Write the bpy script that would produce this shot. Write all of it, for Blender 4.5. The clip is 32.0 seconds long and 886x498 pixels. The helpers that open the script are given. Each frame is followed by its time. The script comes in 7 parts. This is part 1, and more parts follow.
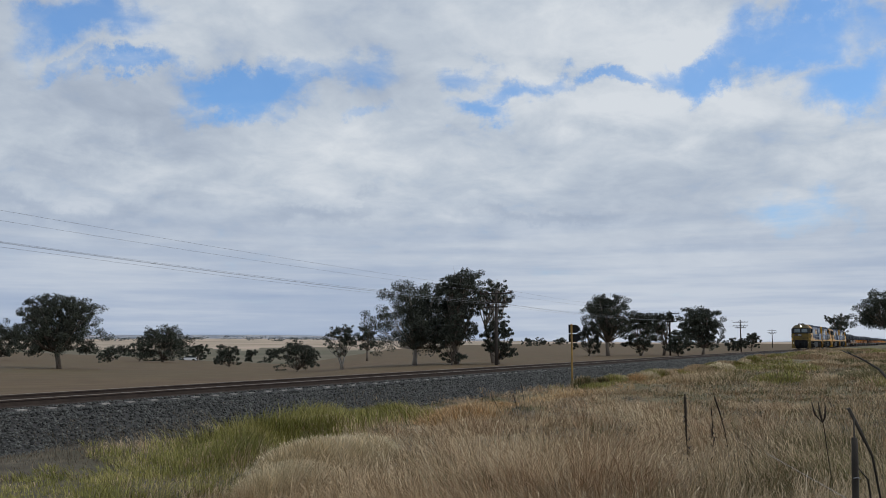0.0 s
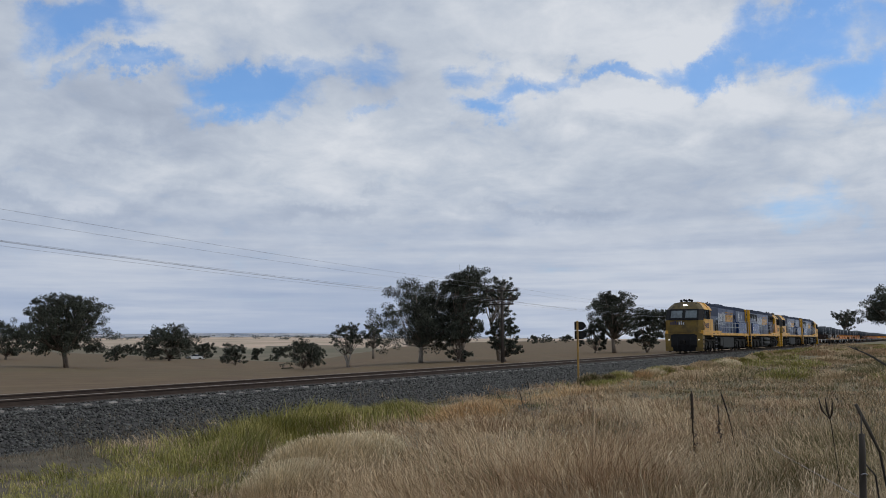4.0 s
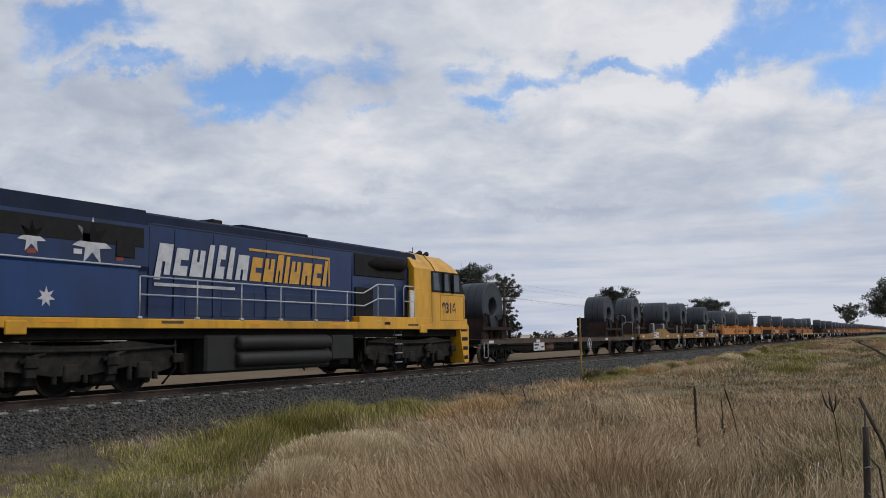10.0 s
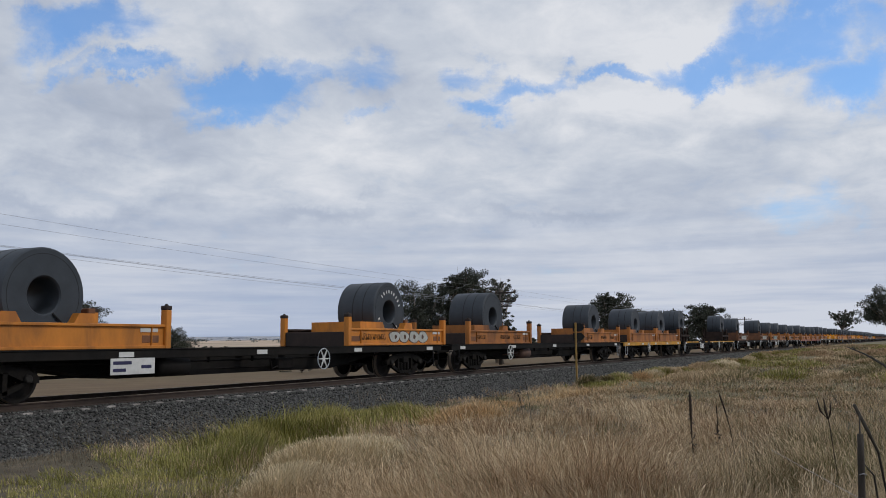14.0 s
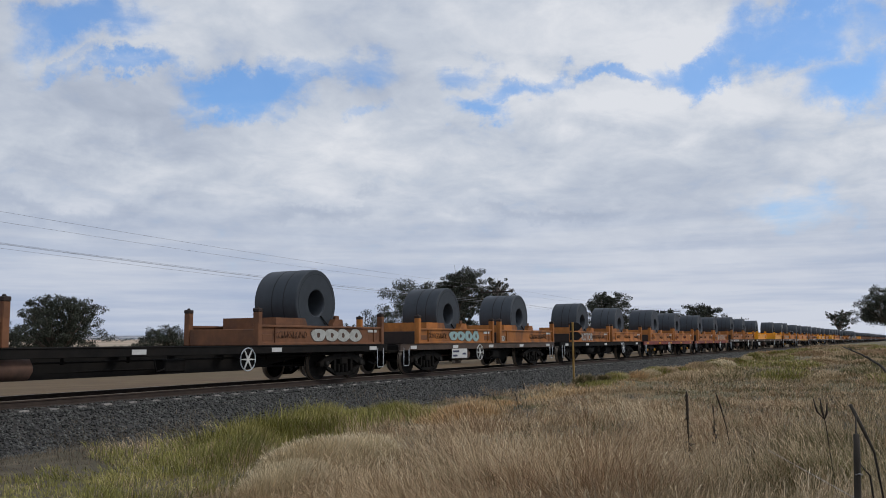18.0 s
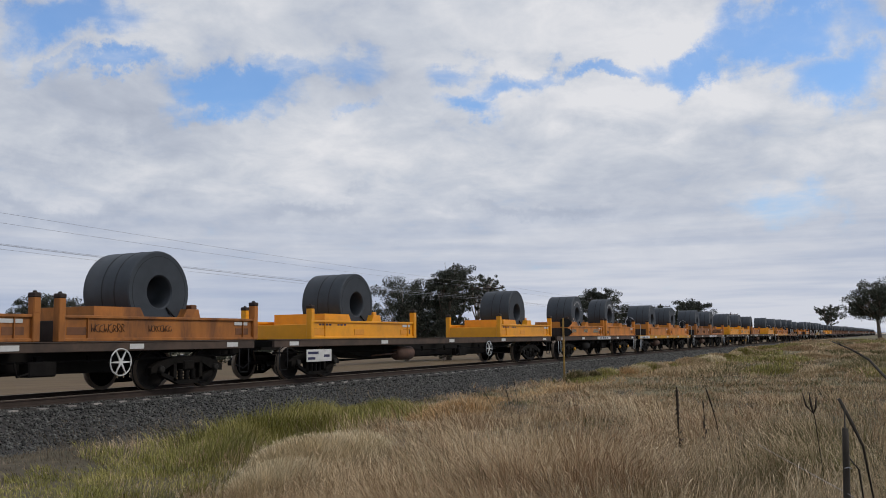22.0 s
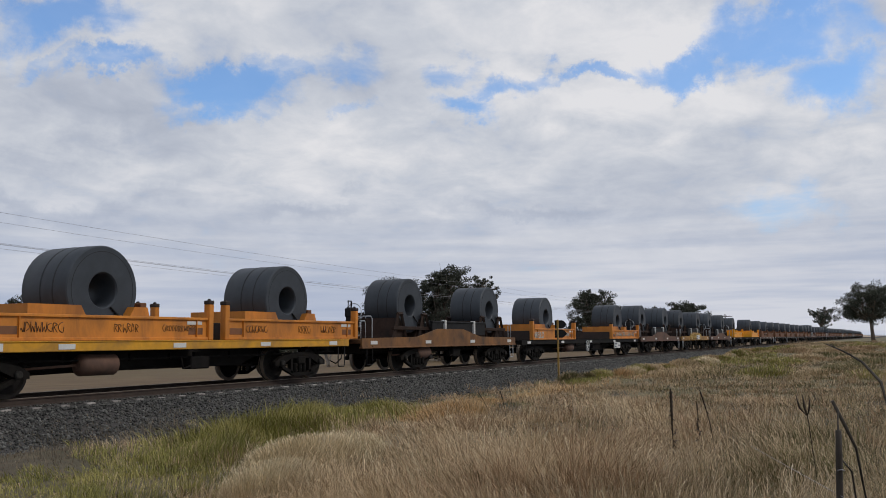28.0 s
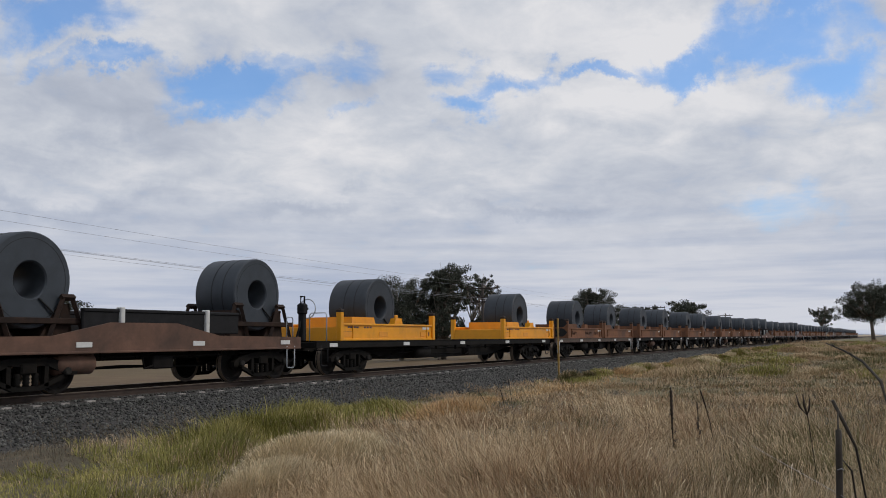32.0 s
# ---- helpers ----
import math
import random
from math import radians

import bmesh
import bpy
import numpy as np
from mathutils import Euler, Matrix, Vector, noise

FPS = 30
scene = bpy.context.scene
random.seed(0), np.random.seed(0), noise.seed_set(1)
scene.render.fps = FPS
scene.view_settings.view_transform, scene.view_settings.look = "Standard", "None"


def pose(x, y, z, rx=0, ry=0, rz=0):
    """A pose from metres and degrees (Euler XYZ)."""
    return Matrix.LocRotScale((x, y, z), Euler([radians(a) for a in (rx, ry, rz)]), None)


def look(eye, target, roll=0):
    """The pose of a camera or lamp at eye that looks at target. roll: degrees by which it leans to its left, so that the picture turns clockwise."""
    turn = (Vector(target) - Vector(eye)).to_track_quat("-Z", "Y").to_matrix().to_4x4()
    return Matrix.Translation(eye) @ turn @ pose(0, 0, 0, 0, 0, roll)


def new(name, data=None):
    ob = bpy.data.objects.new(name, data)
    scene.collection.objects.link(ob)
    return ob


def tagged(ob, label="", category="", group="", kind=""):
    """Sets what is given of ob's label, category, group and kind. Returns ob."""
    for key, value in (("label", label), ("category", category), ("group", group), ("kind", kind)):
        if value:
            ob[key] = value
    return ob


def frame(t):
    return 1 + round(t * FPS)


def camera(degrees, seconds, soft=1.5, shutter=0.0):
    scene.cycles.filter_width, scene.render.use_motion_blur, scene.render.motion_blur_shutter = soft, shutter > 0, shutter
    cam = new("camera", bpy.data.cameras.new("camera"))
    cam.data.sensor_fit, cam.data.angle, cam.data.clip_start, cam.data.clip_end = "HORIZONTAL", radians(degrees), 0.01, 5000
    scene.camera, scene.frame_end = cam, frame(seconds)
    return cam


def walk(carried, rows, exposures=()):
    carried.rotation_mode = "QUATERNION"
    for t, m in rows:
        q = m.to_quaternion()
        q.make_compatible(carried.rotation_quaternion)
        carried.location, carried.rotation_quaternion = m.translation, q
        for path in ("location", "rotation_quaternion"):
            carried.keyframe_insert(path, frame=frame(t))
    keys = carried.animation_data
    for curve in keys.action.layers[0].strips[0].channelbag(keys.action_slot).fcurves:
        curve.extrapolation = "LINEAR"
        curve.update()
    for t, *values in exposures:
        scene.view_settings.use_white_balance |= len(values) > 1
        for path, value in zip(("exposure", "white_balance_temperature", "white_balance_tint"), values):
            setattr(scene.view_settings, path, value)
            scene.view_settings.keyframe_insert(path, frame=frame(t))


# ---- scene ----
cam = camera(53.03, 32.0, soft=0.92)

# The camera stands beside a straight single track that runs along x; it only drifts a little as it is held.
EYE = (0.0, -15.95, 1.76)
AIM = 27.75      # degrees from the track's direction
TILT = 6.01      # degrees upwards
RAIL = 0.68      # height of the rail heads over the verge
SPEED, SLOWING, EASE = 21.43, -0.0328, -0.0051   # the train's speed, m/s, and how it falls off
FRONT = 153.5    # where the front coupler is at 0 s

STAND = pose(*EYE) @ pose(0, 0, 0, 0, 0, AIM - 90) @ pose(0, 0, 0, 90 + TILT, 0, 0)


def held(yaw, tilt, roll):
    return STAND @ pose(0, 0, 0, 0, yaw, 0) @ pose(0, 0, 0, tilt, 0, 0) @ pose(0, 0, 0, 0, 0, roll)


walk(cam, [(t, held(a, b, c)) for t, a, b, c in (
    (0, 0.008, -0.001, -0.002), (0.5, 0.053, -0.150, 0.006), (1, 0.125, -0.140, -0.004),
    (1.5, 0.022, -0.052, 0.005), (2, 0.096, -0.129, 0.023), (2.5, 0.180, -0.168, -0.057),
    (3, 0.240, -0.176, -0.117), (3.5, 0.308, -0.165, -0.237), (5.5, 0.507, -0.140, -0.207),
    (6, 0.397, -0.157, -0.003), (6.5, 0.424, -0.245, -0.113), (7, 0.421, -0.273, -0.521),
    (7.5, 0.457, -0.309, -0.831), (8, 0.491, -0.256, -1.168), (8.5, 0.511, -0.299, -1.005),
    (9, 0.531, -0.341, -0.925), (9.5, 0.534, -0.347, -0.898), (10, 0.472, -0.314, -0.860),
    (10.5, 0.417, -0.233, -0.716), (11, 0.345, -0.196, -1.016), (11.5, 0.221, -0.196, -0.823),
    (12, 0.274, -0.167, -0.752), (12.5, 0.234, -0.143, -0.902), (13, 0.224, -0.092, -0.729),
    (13.5, 0.183, -0.063, -0.687), (14, 0.217, -0.008, -0.549), (14.5, 0.203, 0.013, -0.568),
    (16.5, 0.131, 0.012, -0.479), (17, 0.084, 0.001, -0.442), (17.5, 0.059, -0.043, -0.349),
    (18, 0.056, -0.080, -0.340), (18.5, 0.079, -0.127, -0.118), (19, 0.044, -0.111, -0.287),
    (19.5, 0.034, -0.151, -0.457), (20, -0.005, -0.112, -0.459), (20.5, -0.147, -0.204, -0.337),
    (21, -0.403, -0.187, -0.577), (21.5, -0.500, -0.197, -0.684), (22, -0.573, -0.276, -0.631),
    (22.5, -0.547, -0.317, -0.419), (23, -0.556, -0.330, -0.232), (23.5, -0.564, -0.334, -0.282),
    (24, -0.551, -0.349, -0.387), (24.5, -0.618, -0.293, -0.596), (25, -0.613, -0.289, -0.544),
    (25.5, -0.607, -0.271, -0.600), (27.5, -0.899, -0.206, -0.320), (28, -0.898, -0.226, -0.370),
    (28.5, -0.872, -0.270, -0.126), (29, -0.856, -0.239, -0.224), (29.5, -0.835, -0.205, -0.302),
    (30, -0.864, -0.260, -0.160), (30.5, -0.869, -0.302, -0.106), (31, -0.878, -0.281, -0.219),
    (31.5, -0.874, -0.320, -0.186), (32, -0.873, -0.314, -0.270),
)], [(0.0, -0.12, 6300, 8), (1.0, -0.11, 6320, 10), (6.0, -0.12, 6330, 10), (8.0, -0.05, 6380, 11), (8.7, 0.0, 6560, 12), (12.0, 0.0, 6600, 12), (14.0, -0.03, 6460, 11), (20.5, -0.03, 6420, 11), (22.8, 0.0, 6690, 12), (32.0, -0.02, 6690, 12)])

# ---- sky and sun ----
scene.view_settings.exposure = 0.0
world = bpy.data.worlds.new("sky")
scene.world = world
world.use_nodes = True


def node(tree, kind, ins=None, **props):
    n = tree.nodes.new(kind)
    for k, v in props.items():
        setattr(n, k, v)
    for k, v in (ins or {}).items():
        if isinstance(v, bpy.types.NodeSocket):
            tree.links.new(v, n.inputs[k])
        else:
            n.inputs[k].default_value = v
    return n


def math_node(tree, op, a, b=0.0, clamp=False):
    return node(tree, "ShaderNodeMath", {0: a, 1: b}, operation=op, use_clamp=clamp).outputs[0]


def ramp(tree, fac, stops, smooth=False):
    n = node(tree, "ShaderNodeValToRGB", {0: fac})
    e = n.color_ramp.elements
    n.color_ramp.interpolation = "EASE" if smooth else "LINEAR"
    e[0].position, e[0].color = stops[0][0], (*stops[0][1], 1)
    e[1].position, e[1].color = stops[-1][0], (*stops[-1][1], 1)
    for p, c in stops[1:-1]:
        e.new(p).color = (*c, 1)
    return n.outputs[0]


def mix(tree, fac, a, b, how="MIX"):
    n = node(tree, "ShaderNodeMix", data_type="RGBA", blend_type=how)
    for k, v in ((0, fac), (6, a), (7, b)):
        if isinstance(v, bpy.types.NodeSocket):
            tree.links.new(v, n.inputs[k])
        else:
            n.inputs[k].default_value = v if k == 0 else (*v, 1)
    return n.outputs[2]


def build_sky():
    tree = world.node_tree
    tree.nodes.clear()
    sky = node(tree, "ShaderNodeTexSky", sky_type="NISHITA", sun_disc=False, sun_elevation=radians(42), sun_rotation=radians(160),
               altitude=300, air_density=1.0, dust_density=1.5, ozone_density=2.0)
    way = node(tree, "ShaderNodeTexCoord").outputs["Generated"]
    # the cloud layer is laid out on a flat sheet across the sky over the paddocks
    right, up, ahead = (STAND.to_3x3() @ Vector(v) for v in ((1, 0, 0), (0, 1, 0), (0, 0, -1)))
    dots = [node(tree, "ShaderNodeVectorMath", {0: way, 1: tuple(v)}, operation="DOT_PRODUCT").outputs["Value"] for v in (right, up, ahead)]
    depth = math_node(tree, "MAXIMUM", dots[2], 0.12)
    a, b = (math_node(tree, "DIVIDE", d, depth) for d in dots[:2])
    sheet = node(tree, "ShaderNodeCombineXYZ", {0: a, 1: b}).outputs[0]
    low = node(tree, "ShaderNodeSeparateXYZ", {0: way}).outputs[2]
    lift = math_node(tree, "ADD", math_node(tree, "MAXIMUM", low, 0.0), 0.24)
    flat = node(tree, "ShaderNodeVectorMath", {0: way, 1: node(tree, "ShaderNodeCombineXYZ", {0: lift, 1: lift, 2: lift}).outputs[0]}, operation="DIVIDE").outputs[0]
    big = node(tree, "ShaderNodeTexNoise", {"Vector": flat, "Scale": 1.9, "Detail": 9.0, "Roughness": 0.56, "Distortion": 0.1}).outputs[0]
    fine = node(tree, "ShaderNodeTexNoise", {"Vector": flat, "Scale": 5.6, "Detail": 9.0, "Roughness": 0.57, "Distortion": 0.3}).outputs[0]
    wisp = node(tree, "ShaderNodeTexNoise", {"Vector": sheet, "Scale": 7.0, "Detail": 7.0, "Roughness": 0.62}, noise_dimensions="3D")
    bend = node(tree, "ShaderNodeVectorMath", {0: wisp.outputs[1], 1: (0.5, 0.5, 0.5)}, operation="SUBTRACT").outputs[0]
    bend = node(tree, "ShaderNodeVectorMath", {0: bend, "Scale": 0.2}, operation="SCALE").outputs[0]
    bent = node(tree, "ShaderNodeVectorMath", {0: sheet, 1: bend}).outputs[0]
    bent = node(tree, "ShaderNodeVectorMath", {0: bent, 1: (1, 1, 0)}, operation="MULTIPLY").outputs[0]

    def spots(rows):
        total = None
        for cx, cy, rx, ry, amount in rows:
            off = node(tree, "ShaderNodeVectorMath", {0: bent, 1: (cx, cy, 0)}, operation="SUBTRACT").outputs[0]
            off = node(tree, "ShaderNodeVectorMath", {0: off, 1: (0.78 / rx, 0.78 / ry, 0)}, operation="MULTIPLY").outputs[0]
            far = node(tree, "ShaderNodeVectorMath", {0: off}, operation="LENGTH").outputs["Value"]
            hole = node(tree, "ShaderNodeMapRange", {0: far, 1: 0.25, 2: 1.55, 3: amount, 4: 0.0}, interpolation_type="SMOOTHSTEP").outputs[0]
            total = hole if total is None else math_node(tree, "MAXIMUM", total, hole)
        return total

    # breaks of blue between the clouds
    gap = spots([(-0.388, 0.262, 0.070, 0.030, 1), (-0.454, 0.274, 0.032, 0.016, 0.7), (-0.410, 0.209, 0.029, 0.008, 0.5), (-0.324, 0.198, 0.038, 0.013, 0.9), (-0.345, 0.196, 0.045, 0.012, 0.9), (-0.232, 0.168, 0.050, 0.019, 1), (-0.262, 0.148, 0.030, 0.010, 0.5), (-0.190, 0.150, 0.030, 0.009, 0.5), (-0.174, 0.185, 0.038, 0.013, 0.6), (-0.104, 0.198, 0.048, 0.018, 0.5), (-0.092, 0.143, 0.022, 0.011, 0.6), (0.023, 0.198, 0.030, 0.017, 0.72), (0.046, 0.150, 0.030, 0.016, 0.9), (0.080, 0.172, 0.028, 0.014, 0.85), (0.108, 0.188, 0.018, 0.012, 0.7), (0.188, 0.187, 0.064, 0.008, 0.7), (0.306, 0.198, 0.057, 0.017, 1), (0.360, 0.214, 0.032, 0.019, 0.9), (0.405, 0.235, 0.060, 0.029, 1), (0.455, 0.180, 0.060, 0.030, 0.9), (0.398, 0.061, 0.057, 0.022, 0.42), (0.484, 0.236, 0.032, 0.032, 0.7)])
    # heavier, whiter heads of cloud, and greyer bellies
    white = spots([(-0.162, 0.236, 0.165, 0.048, 0.5), (0.188, 0.236, 0.159, 0.045, 1), (0.201, 0.153, 0.165, 0.032, 0.9), (-0.143, 0.096, 0.102, 0.038, 0.6), (-0.384, 0.090, 0.070, 0.032, 0.6), (0.042, 0.090, 0.159, 0.038, 0.5), (0.456, 0.128, 0.076, 0.032, 0.7), (0.137, 0.013, 0.191, 0.038, 0.35), (0.430, 0.268, 0.038, 0.014, 0.9), (0.25, 0.075, 0.30, 0.06, 0.4)])
    grey = spots([(-0.429, 0.160, 0.127, 0.048, 0.9), (-0.289, 0.115, 0.076, 0.025, 0.5), (-0.130, 0.046, 0.051, 0.009, 1), (0.106, 0.040, 0.076, 0.007, 0.8), (-0.423, 0.057, 0.127, 0.011, 0.8), (-0.015, 0.122, 0.051, 0.019, 0.4), (-0.085, 0.198, 0.057, 0.032, 0.3)])
    cover = math_node(tree, "SUBTRACT", 1.0, gap, True)
    torn = node(tree, "ShaderNodeMapRange", {0: math_node(tree, "ADD", cover, math_node(tree, "MULTIPLY", math_node(tree, "SUBTRACT", fine, 0.5), 1.3)), 1: 0.04, 2: 0.92, 3: 0.14, 4: 1.0}, interpolation_type="SMOOTHSTEP").outputs[0]
    tone = math_node(tree, "ADD", math_node(tree, "MULTIPLY", big, 0.45), math_node(tree, "MULTIPLY", fine, 0.55))
    tone = math_node(tree, "ADD", tone, 0.03)
    tone = math_node(tree, "ADD", tone, math_node(tree, "MULTIPLY", white, 0.15))
    tone = math_node(tree, "SUBTRACT", tone, math_node(tree, "MULTIPLY", grey, 0.13))
    cloud = ramp(tree, tone, [(0.30, (0.375, 0.43, 0.53)), (0.46, (0.47, 0.525, 0.62)), (0.58, (0.575, 0.625, 0.70)), (0.74, (0.755, 0.78, 0.82))])
    # low haze, bluer towards the horizon, in long flat streaks
    streak = node(tree, "ShaderNodeTexNoise", {"Vector": node(tree, "ShaderNodeVectorMath", {0: way, 1: (2.2, 2.2, 38.0)}, operation="MULTIPLY").outputs[0], "Scale": 1.5, "Detail": 6.0, "Roughness": 0.55}).outputs[0]
    # the veil is thinner and brighter over the end of the line
    bright = spots([(0.36, -0.06, 0.36, 0.14, 1), (-0.05, 0.0, 0.3, 0.06, 0.55)])
    streak = math_node(tree, "ADD", streak, math_node(tree, "MULTIPLY", bright, 0.17))
    haze = ramp(tree, streak, [(0.3, (0.355, 0.435, 0.60)), (0.55, (0.465, 0.53, 0.66)), (0.75, (0.63, 0.67, 0.75))])
    near = node(tree, "ShaderNodeMapRange", {0: low, 1: 0.02, 2: 0.20, 3: 1.0, 4: 0.0}, interpolation_type="SMOOTHSTEP").outputs[0]
    cloud = mix(tree, near, cloud, haze)
    clear = mix(tree, 1.0, sky.outputs[0], (0.98, 1.45, 1.86), "MULTIPLY")
    clouds = mix(tree, 1.0, cloud, (9.75, 9.75, 9.75), "MULTIPLY")
    colour = mix(tree, math_node(tree, "MAXIMUM", torn, near), clear, clouds)
    back = node(tree, "ShaderNodeBackground", {0: colour, 1: 0.1})
    node(tree, "ShaderNodeOutputWorld", {0: back.outputs[0]})


build_sky()

sun = new("sun", bpy.data.lights.new("sun", "SUN"))
sun.data.energy, sun.data.angle, sun.data.color = 1.15, radians(12), (1.0, 0.95, 0.87)
sun.matrix_world = look((26, -70, 67), (0, 0, 0))

# ---- materials ----
def surface(name, stops, scale=1.0, rough=0.8, metal=0.0, bump=0.3, bump_scale=None, stain=None, stain_scale=0.7, stain_amount=0.5, vary=0.0, island=False, stretch=(1, 1, 1), spec=0.5):
    """A grained and stained surface: a colour ramp over fine noise, larger stains, a fine relief."""
    m = bpy.data.materials.new(name)
    m.use_nodes = True
    t = m.node_tree
    bsdf = t.nodes["Principled BSDF"]
    at = node(t, "ShaderNodeTexCoord").outputs["Object"]
    at = node(t, "ShaderNodeVectorMath", {0: at, 1: stretch}, operation="MULTIPLY").outputs[0]
    grain = node(t, "ShaderNodeTexNoise", {"Vector": at, "Scale": scale, "Detail": 8.0, "Roughness": 0.65}).outputs[0]
    colour = ramp(t, grain, stops)
    if stain:
        big = node(t, "ShaderNodeTexNoise", {"Vector": at, "Scale": stain_scale, "Detail": 6.0, "Roughness": 0.6, "Distortion": 0.6}).outputs[0]
        mask = node(t, "ShaderNodeMapRange", {0: big, 1: 0.45, 2: 0.68, 3: 0.0, 4: stain_amount}).outputs[0]
        colour = mix(t, mask, colour, stain)
    if vary:
        chance = node(t, "ShaderNodeNewGeometry").outputs["Random Per Island"] if island else node(t, "ShaderNodeObjectInfo").outputs["Random"]
        light = node(t, "ShaderNodeMapRange", {0: chance, 3: 1.0 - vary, 4: 1.0 + vary}).outputs[0]
        shade = node(t, "ShaderNodeCombineXYZ", {0: light, 1: light, 2: light}).outputs[0]
        colour = mix(t, 1.0, colour, shade, "MULTIPLY")
    t.links.new(colour, bsdf.inputs["Base Color"])
    bsdf.inputs["Roughness"].default_value = rough
    bsdf.inputs["Metallic"].default_value = metal
    bsdf.inputs["Specular IOR Level"].default_value = spec
    if bump:
        relief = node(t, "ShaderNodeTexNoise", {"Vector": at, "Scale": bump_scale or scale * 3, "Detail": 6.0, "Roughness": 0.7}).outputs[0]
        b = node(t, "ShaderNodeBump", {"Height": relief, "Strength": bump, "Distance": 0.02})
        t.links.new(b.outputs[0], bsdf.inputs["Normal"])
    return m


def three(a, k=0.35):
    """Darker, plain and lighter stops of a colour."""
    return [(0.25, tuple(c * (1 - k) for c in a)), (0.5, a), (0.75, tuple(min(1, c * (1 + k)) for c in a))]


def glow(name, colour, strength):
    m = bpy.data.materials.new(name)
    m.use_nodes = True
    b = m.node_tree.nodes["Principled BSDF"]
    b.inputs["Base Color"].default_value = (0.9, 0.9, 0.85, 1)
    b.inputs["Emission Color"].default_value = (*colour, 1)
    b.inputs["Emission Strength"].default_value = strength
    return m


BLUE = surface("dusty blue enamel", three((0.0085, 0.029, 0.102), 0.3), 3.0, 0.28, bump=0.015, stain=(0.012, 0.018, 0.036), stain_scale=0.5, stain_amount=0.65, stretch=(1, 1, 0.3), spec=0.5)
BLUE_CLEAN = surface("cleaner blue enamel", three((0.010, 0.040, 0.140), 0.2), 2.0, 0.25, bump=0.015, stain=(0.012, 0.026, 0.07), stain_scale=0.7, stain_amount=0.6, stretch=(1, 1, 0.3), spec=0.5)
ROOFBLACK = surface("oily black hood roof", three((0.009, 0.016, 0.040), 0.4), 2.0, 0.75, bump=0.05, stain=(0.014, 0.016, 0.022), stain_scale=1.0, spec=0.15)
DARKBLUE = surface("dark blue grille", three((0.012, 0.022, 0.06), 0.4), 6.0, 0.6, bump=0.1)
YELLOW = surface("grimy yellow enamel", three((0.70, 0.36, 0.02), 0.2), 3.0, 0.35, bump=0.02, stain=(0.20, 0.105, 0.018), stain_scale=0.9, stain_amount=0.5, stretch=(1, 1, 0.35))
ORANGEPATCH = surface("orange touch-up enamel", three((0.75, 0.30, 0.02), 0.12), 3.0, 0.4, bump=0.03)
YELLOW_SOOT = surface("sooty yellow enamel", three((0.175, 0.108, 0.014), 0.4), 2.0, 0.55, bump=0.05, stain=(0.045, 0.034, 0.012), stain_scale=1.3, stain_amount=0.85)
GRIME = surface("oily dark underframe", three((0.012, 0.011, 0.0105), 0.5), 5.0, 0.8, bump=0.3, stain=(0.022, 0.018, 0.015), stain_scale=1.6, stain_amount=0.6, spec=0.08)
BOGIE = surface("dusty dark bogie", three((0.019, 0.018, 0.0165), 0.6), 6.0, 0.75, bump=0.3, stain=(0.045, 0.041, 0.036), stain_scale=2.6, stain_amount=0.7, spec=0.12)
TANK = surface("grey-green tank", three((0.020, 0.021, 0.019), 0.3), 3.0, 0.6, bump=0.1, stain=(0.03, 0.028, 0.025), stain_scale=1.0, spec=0.3)
BOGIE_BLACK = surface("oily black wagon bogie", three((0.0085, 0.0078, 0.007), 0.45), 6.0, 0.75, bump=0.3, stain=(0.024, 0.019, 0.015), stain_scale=2.0, spec=0.1)
STEEL = surface("worn wheel steel", three((0.018, 0.016, 0.015), 0.4), 5.0, 0.75, 0.2, bump=0.1, spec=0.15)
BLACK = surface("black paint", three((0.014, 0.014, 0.015), 0.4), 5.0, 0.7, bump=0.1, spec=0.2)
WHITE = surface("off-white paint", three((0.62, 0.62, 0.60), 0.15), 5.0, 0.5, bump=0.05, stain=(0.35, 0.33, 0.30), stain_amount=0.4)
NAVY = surface("navy lettering", three((0.02, 0.02, 0.07), 0.2), 5.0, 0.5, bump=0)
GOLD = surface("faded orange lettering", three((0.58, 0.30, 0.035), 0.2), 5.0, 0.25, bump=0, stain=(0.2, 0.13, 0.06), stain_scale=3, stain_amount=0.5)
PALE = surface("faded white lettering", three((0.55, 0.56, 0.58), 0.2), 5.0, 0.3, bump=0, stain=(0.16, 0.18, 0.24), stain_scale=3, stain_amount=0.5)
RAILING = surface("pale grey railing", three((0.42, 0.45, 0.48), 0.15), 6.0, 0.45, bump=0)
GLASS = surface("dark cab glass", three((0.05, 0.06, 0.07), 0.5), 2.0, 0.08, bump=0, spec=0.5)
CRADLE = surface("rusty orange cradle paint", three((0.40, 0.142, 0.025), 0.35), 2.6, 0.6, bump=0.1, stain=(0.12, 0.048, 0.02), stain_scale=1.9, stain_amount=0.8, vary=0.22, stretch=(1, 1, 0.45))
CRADLE_BRIGHT = surface("brighter orange cradle paint", three((0.58, 0.205, 0.022), 0.22), 2.6, 0.55, bump=0.08, stain=(0.20, 0.075, 0.02), stain_scale=1.7, stain_amount=0.6, vary=0.1, stretch=(1, 1, 0.45))
CRADLE_DARK = surface("dark brown cradle steel", three((0.035, 0.021, 0.016), 0.4), 2.6, 0.8, bump=0.15, stain=(0.016, 0.013, 0.012), stain_scale=1.1, stain_amount=0.8, vary=0.15)
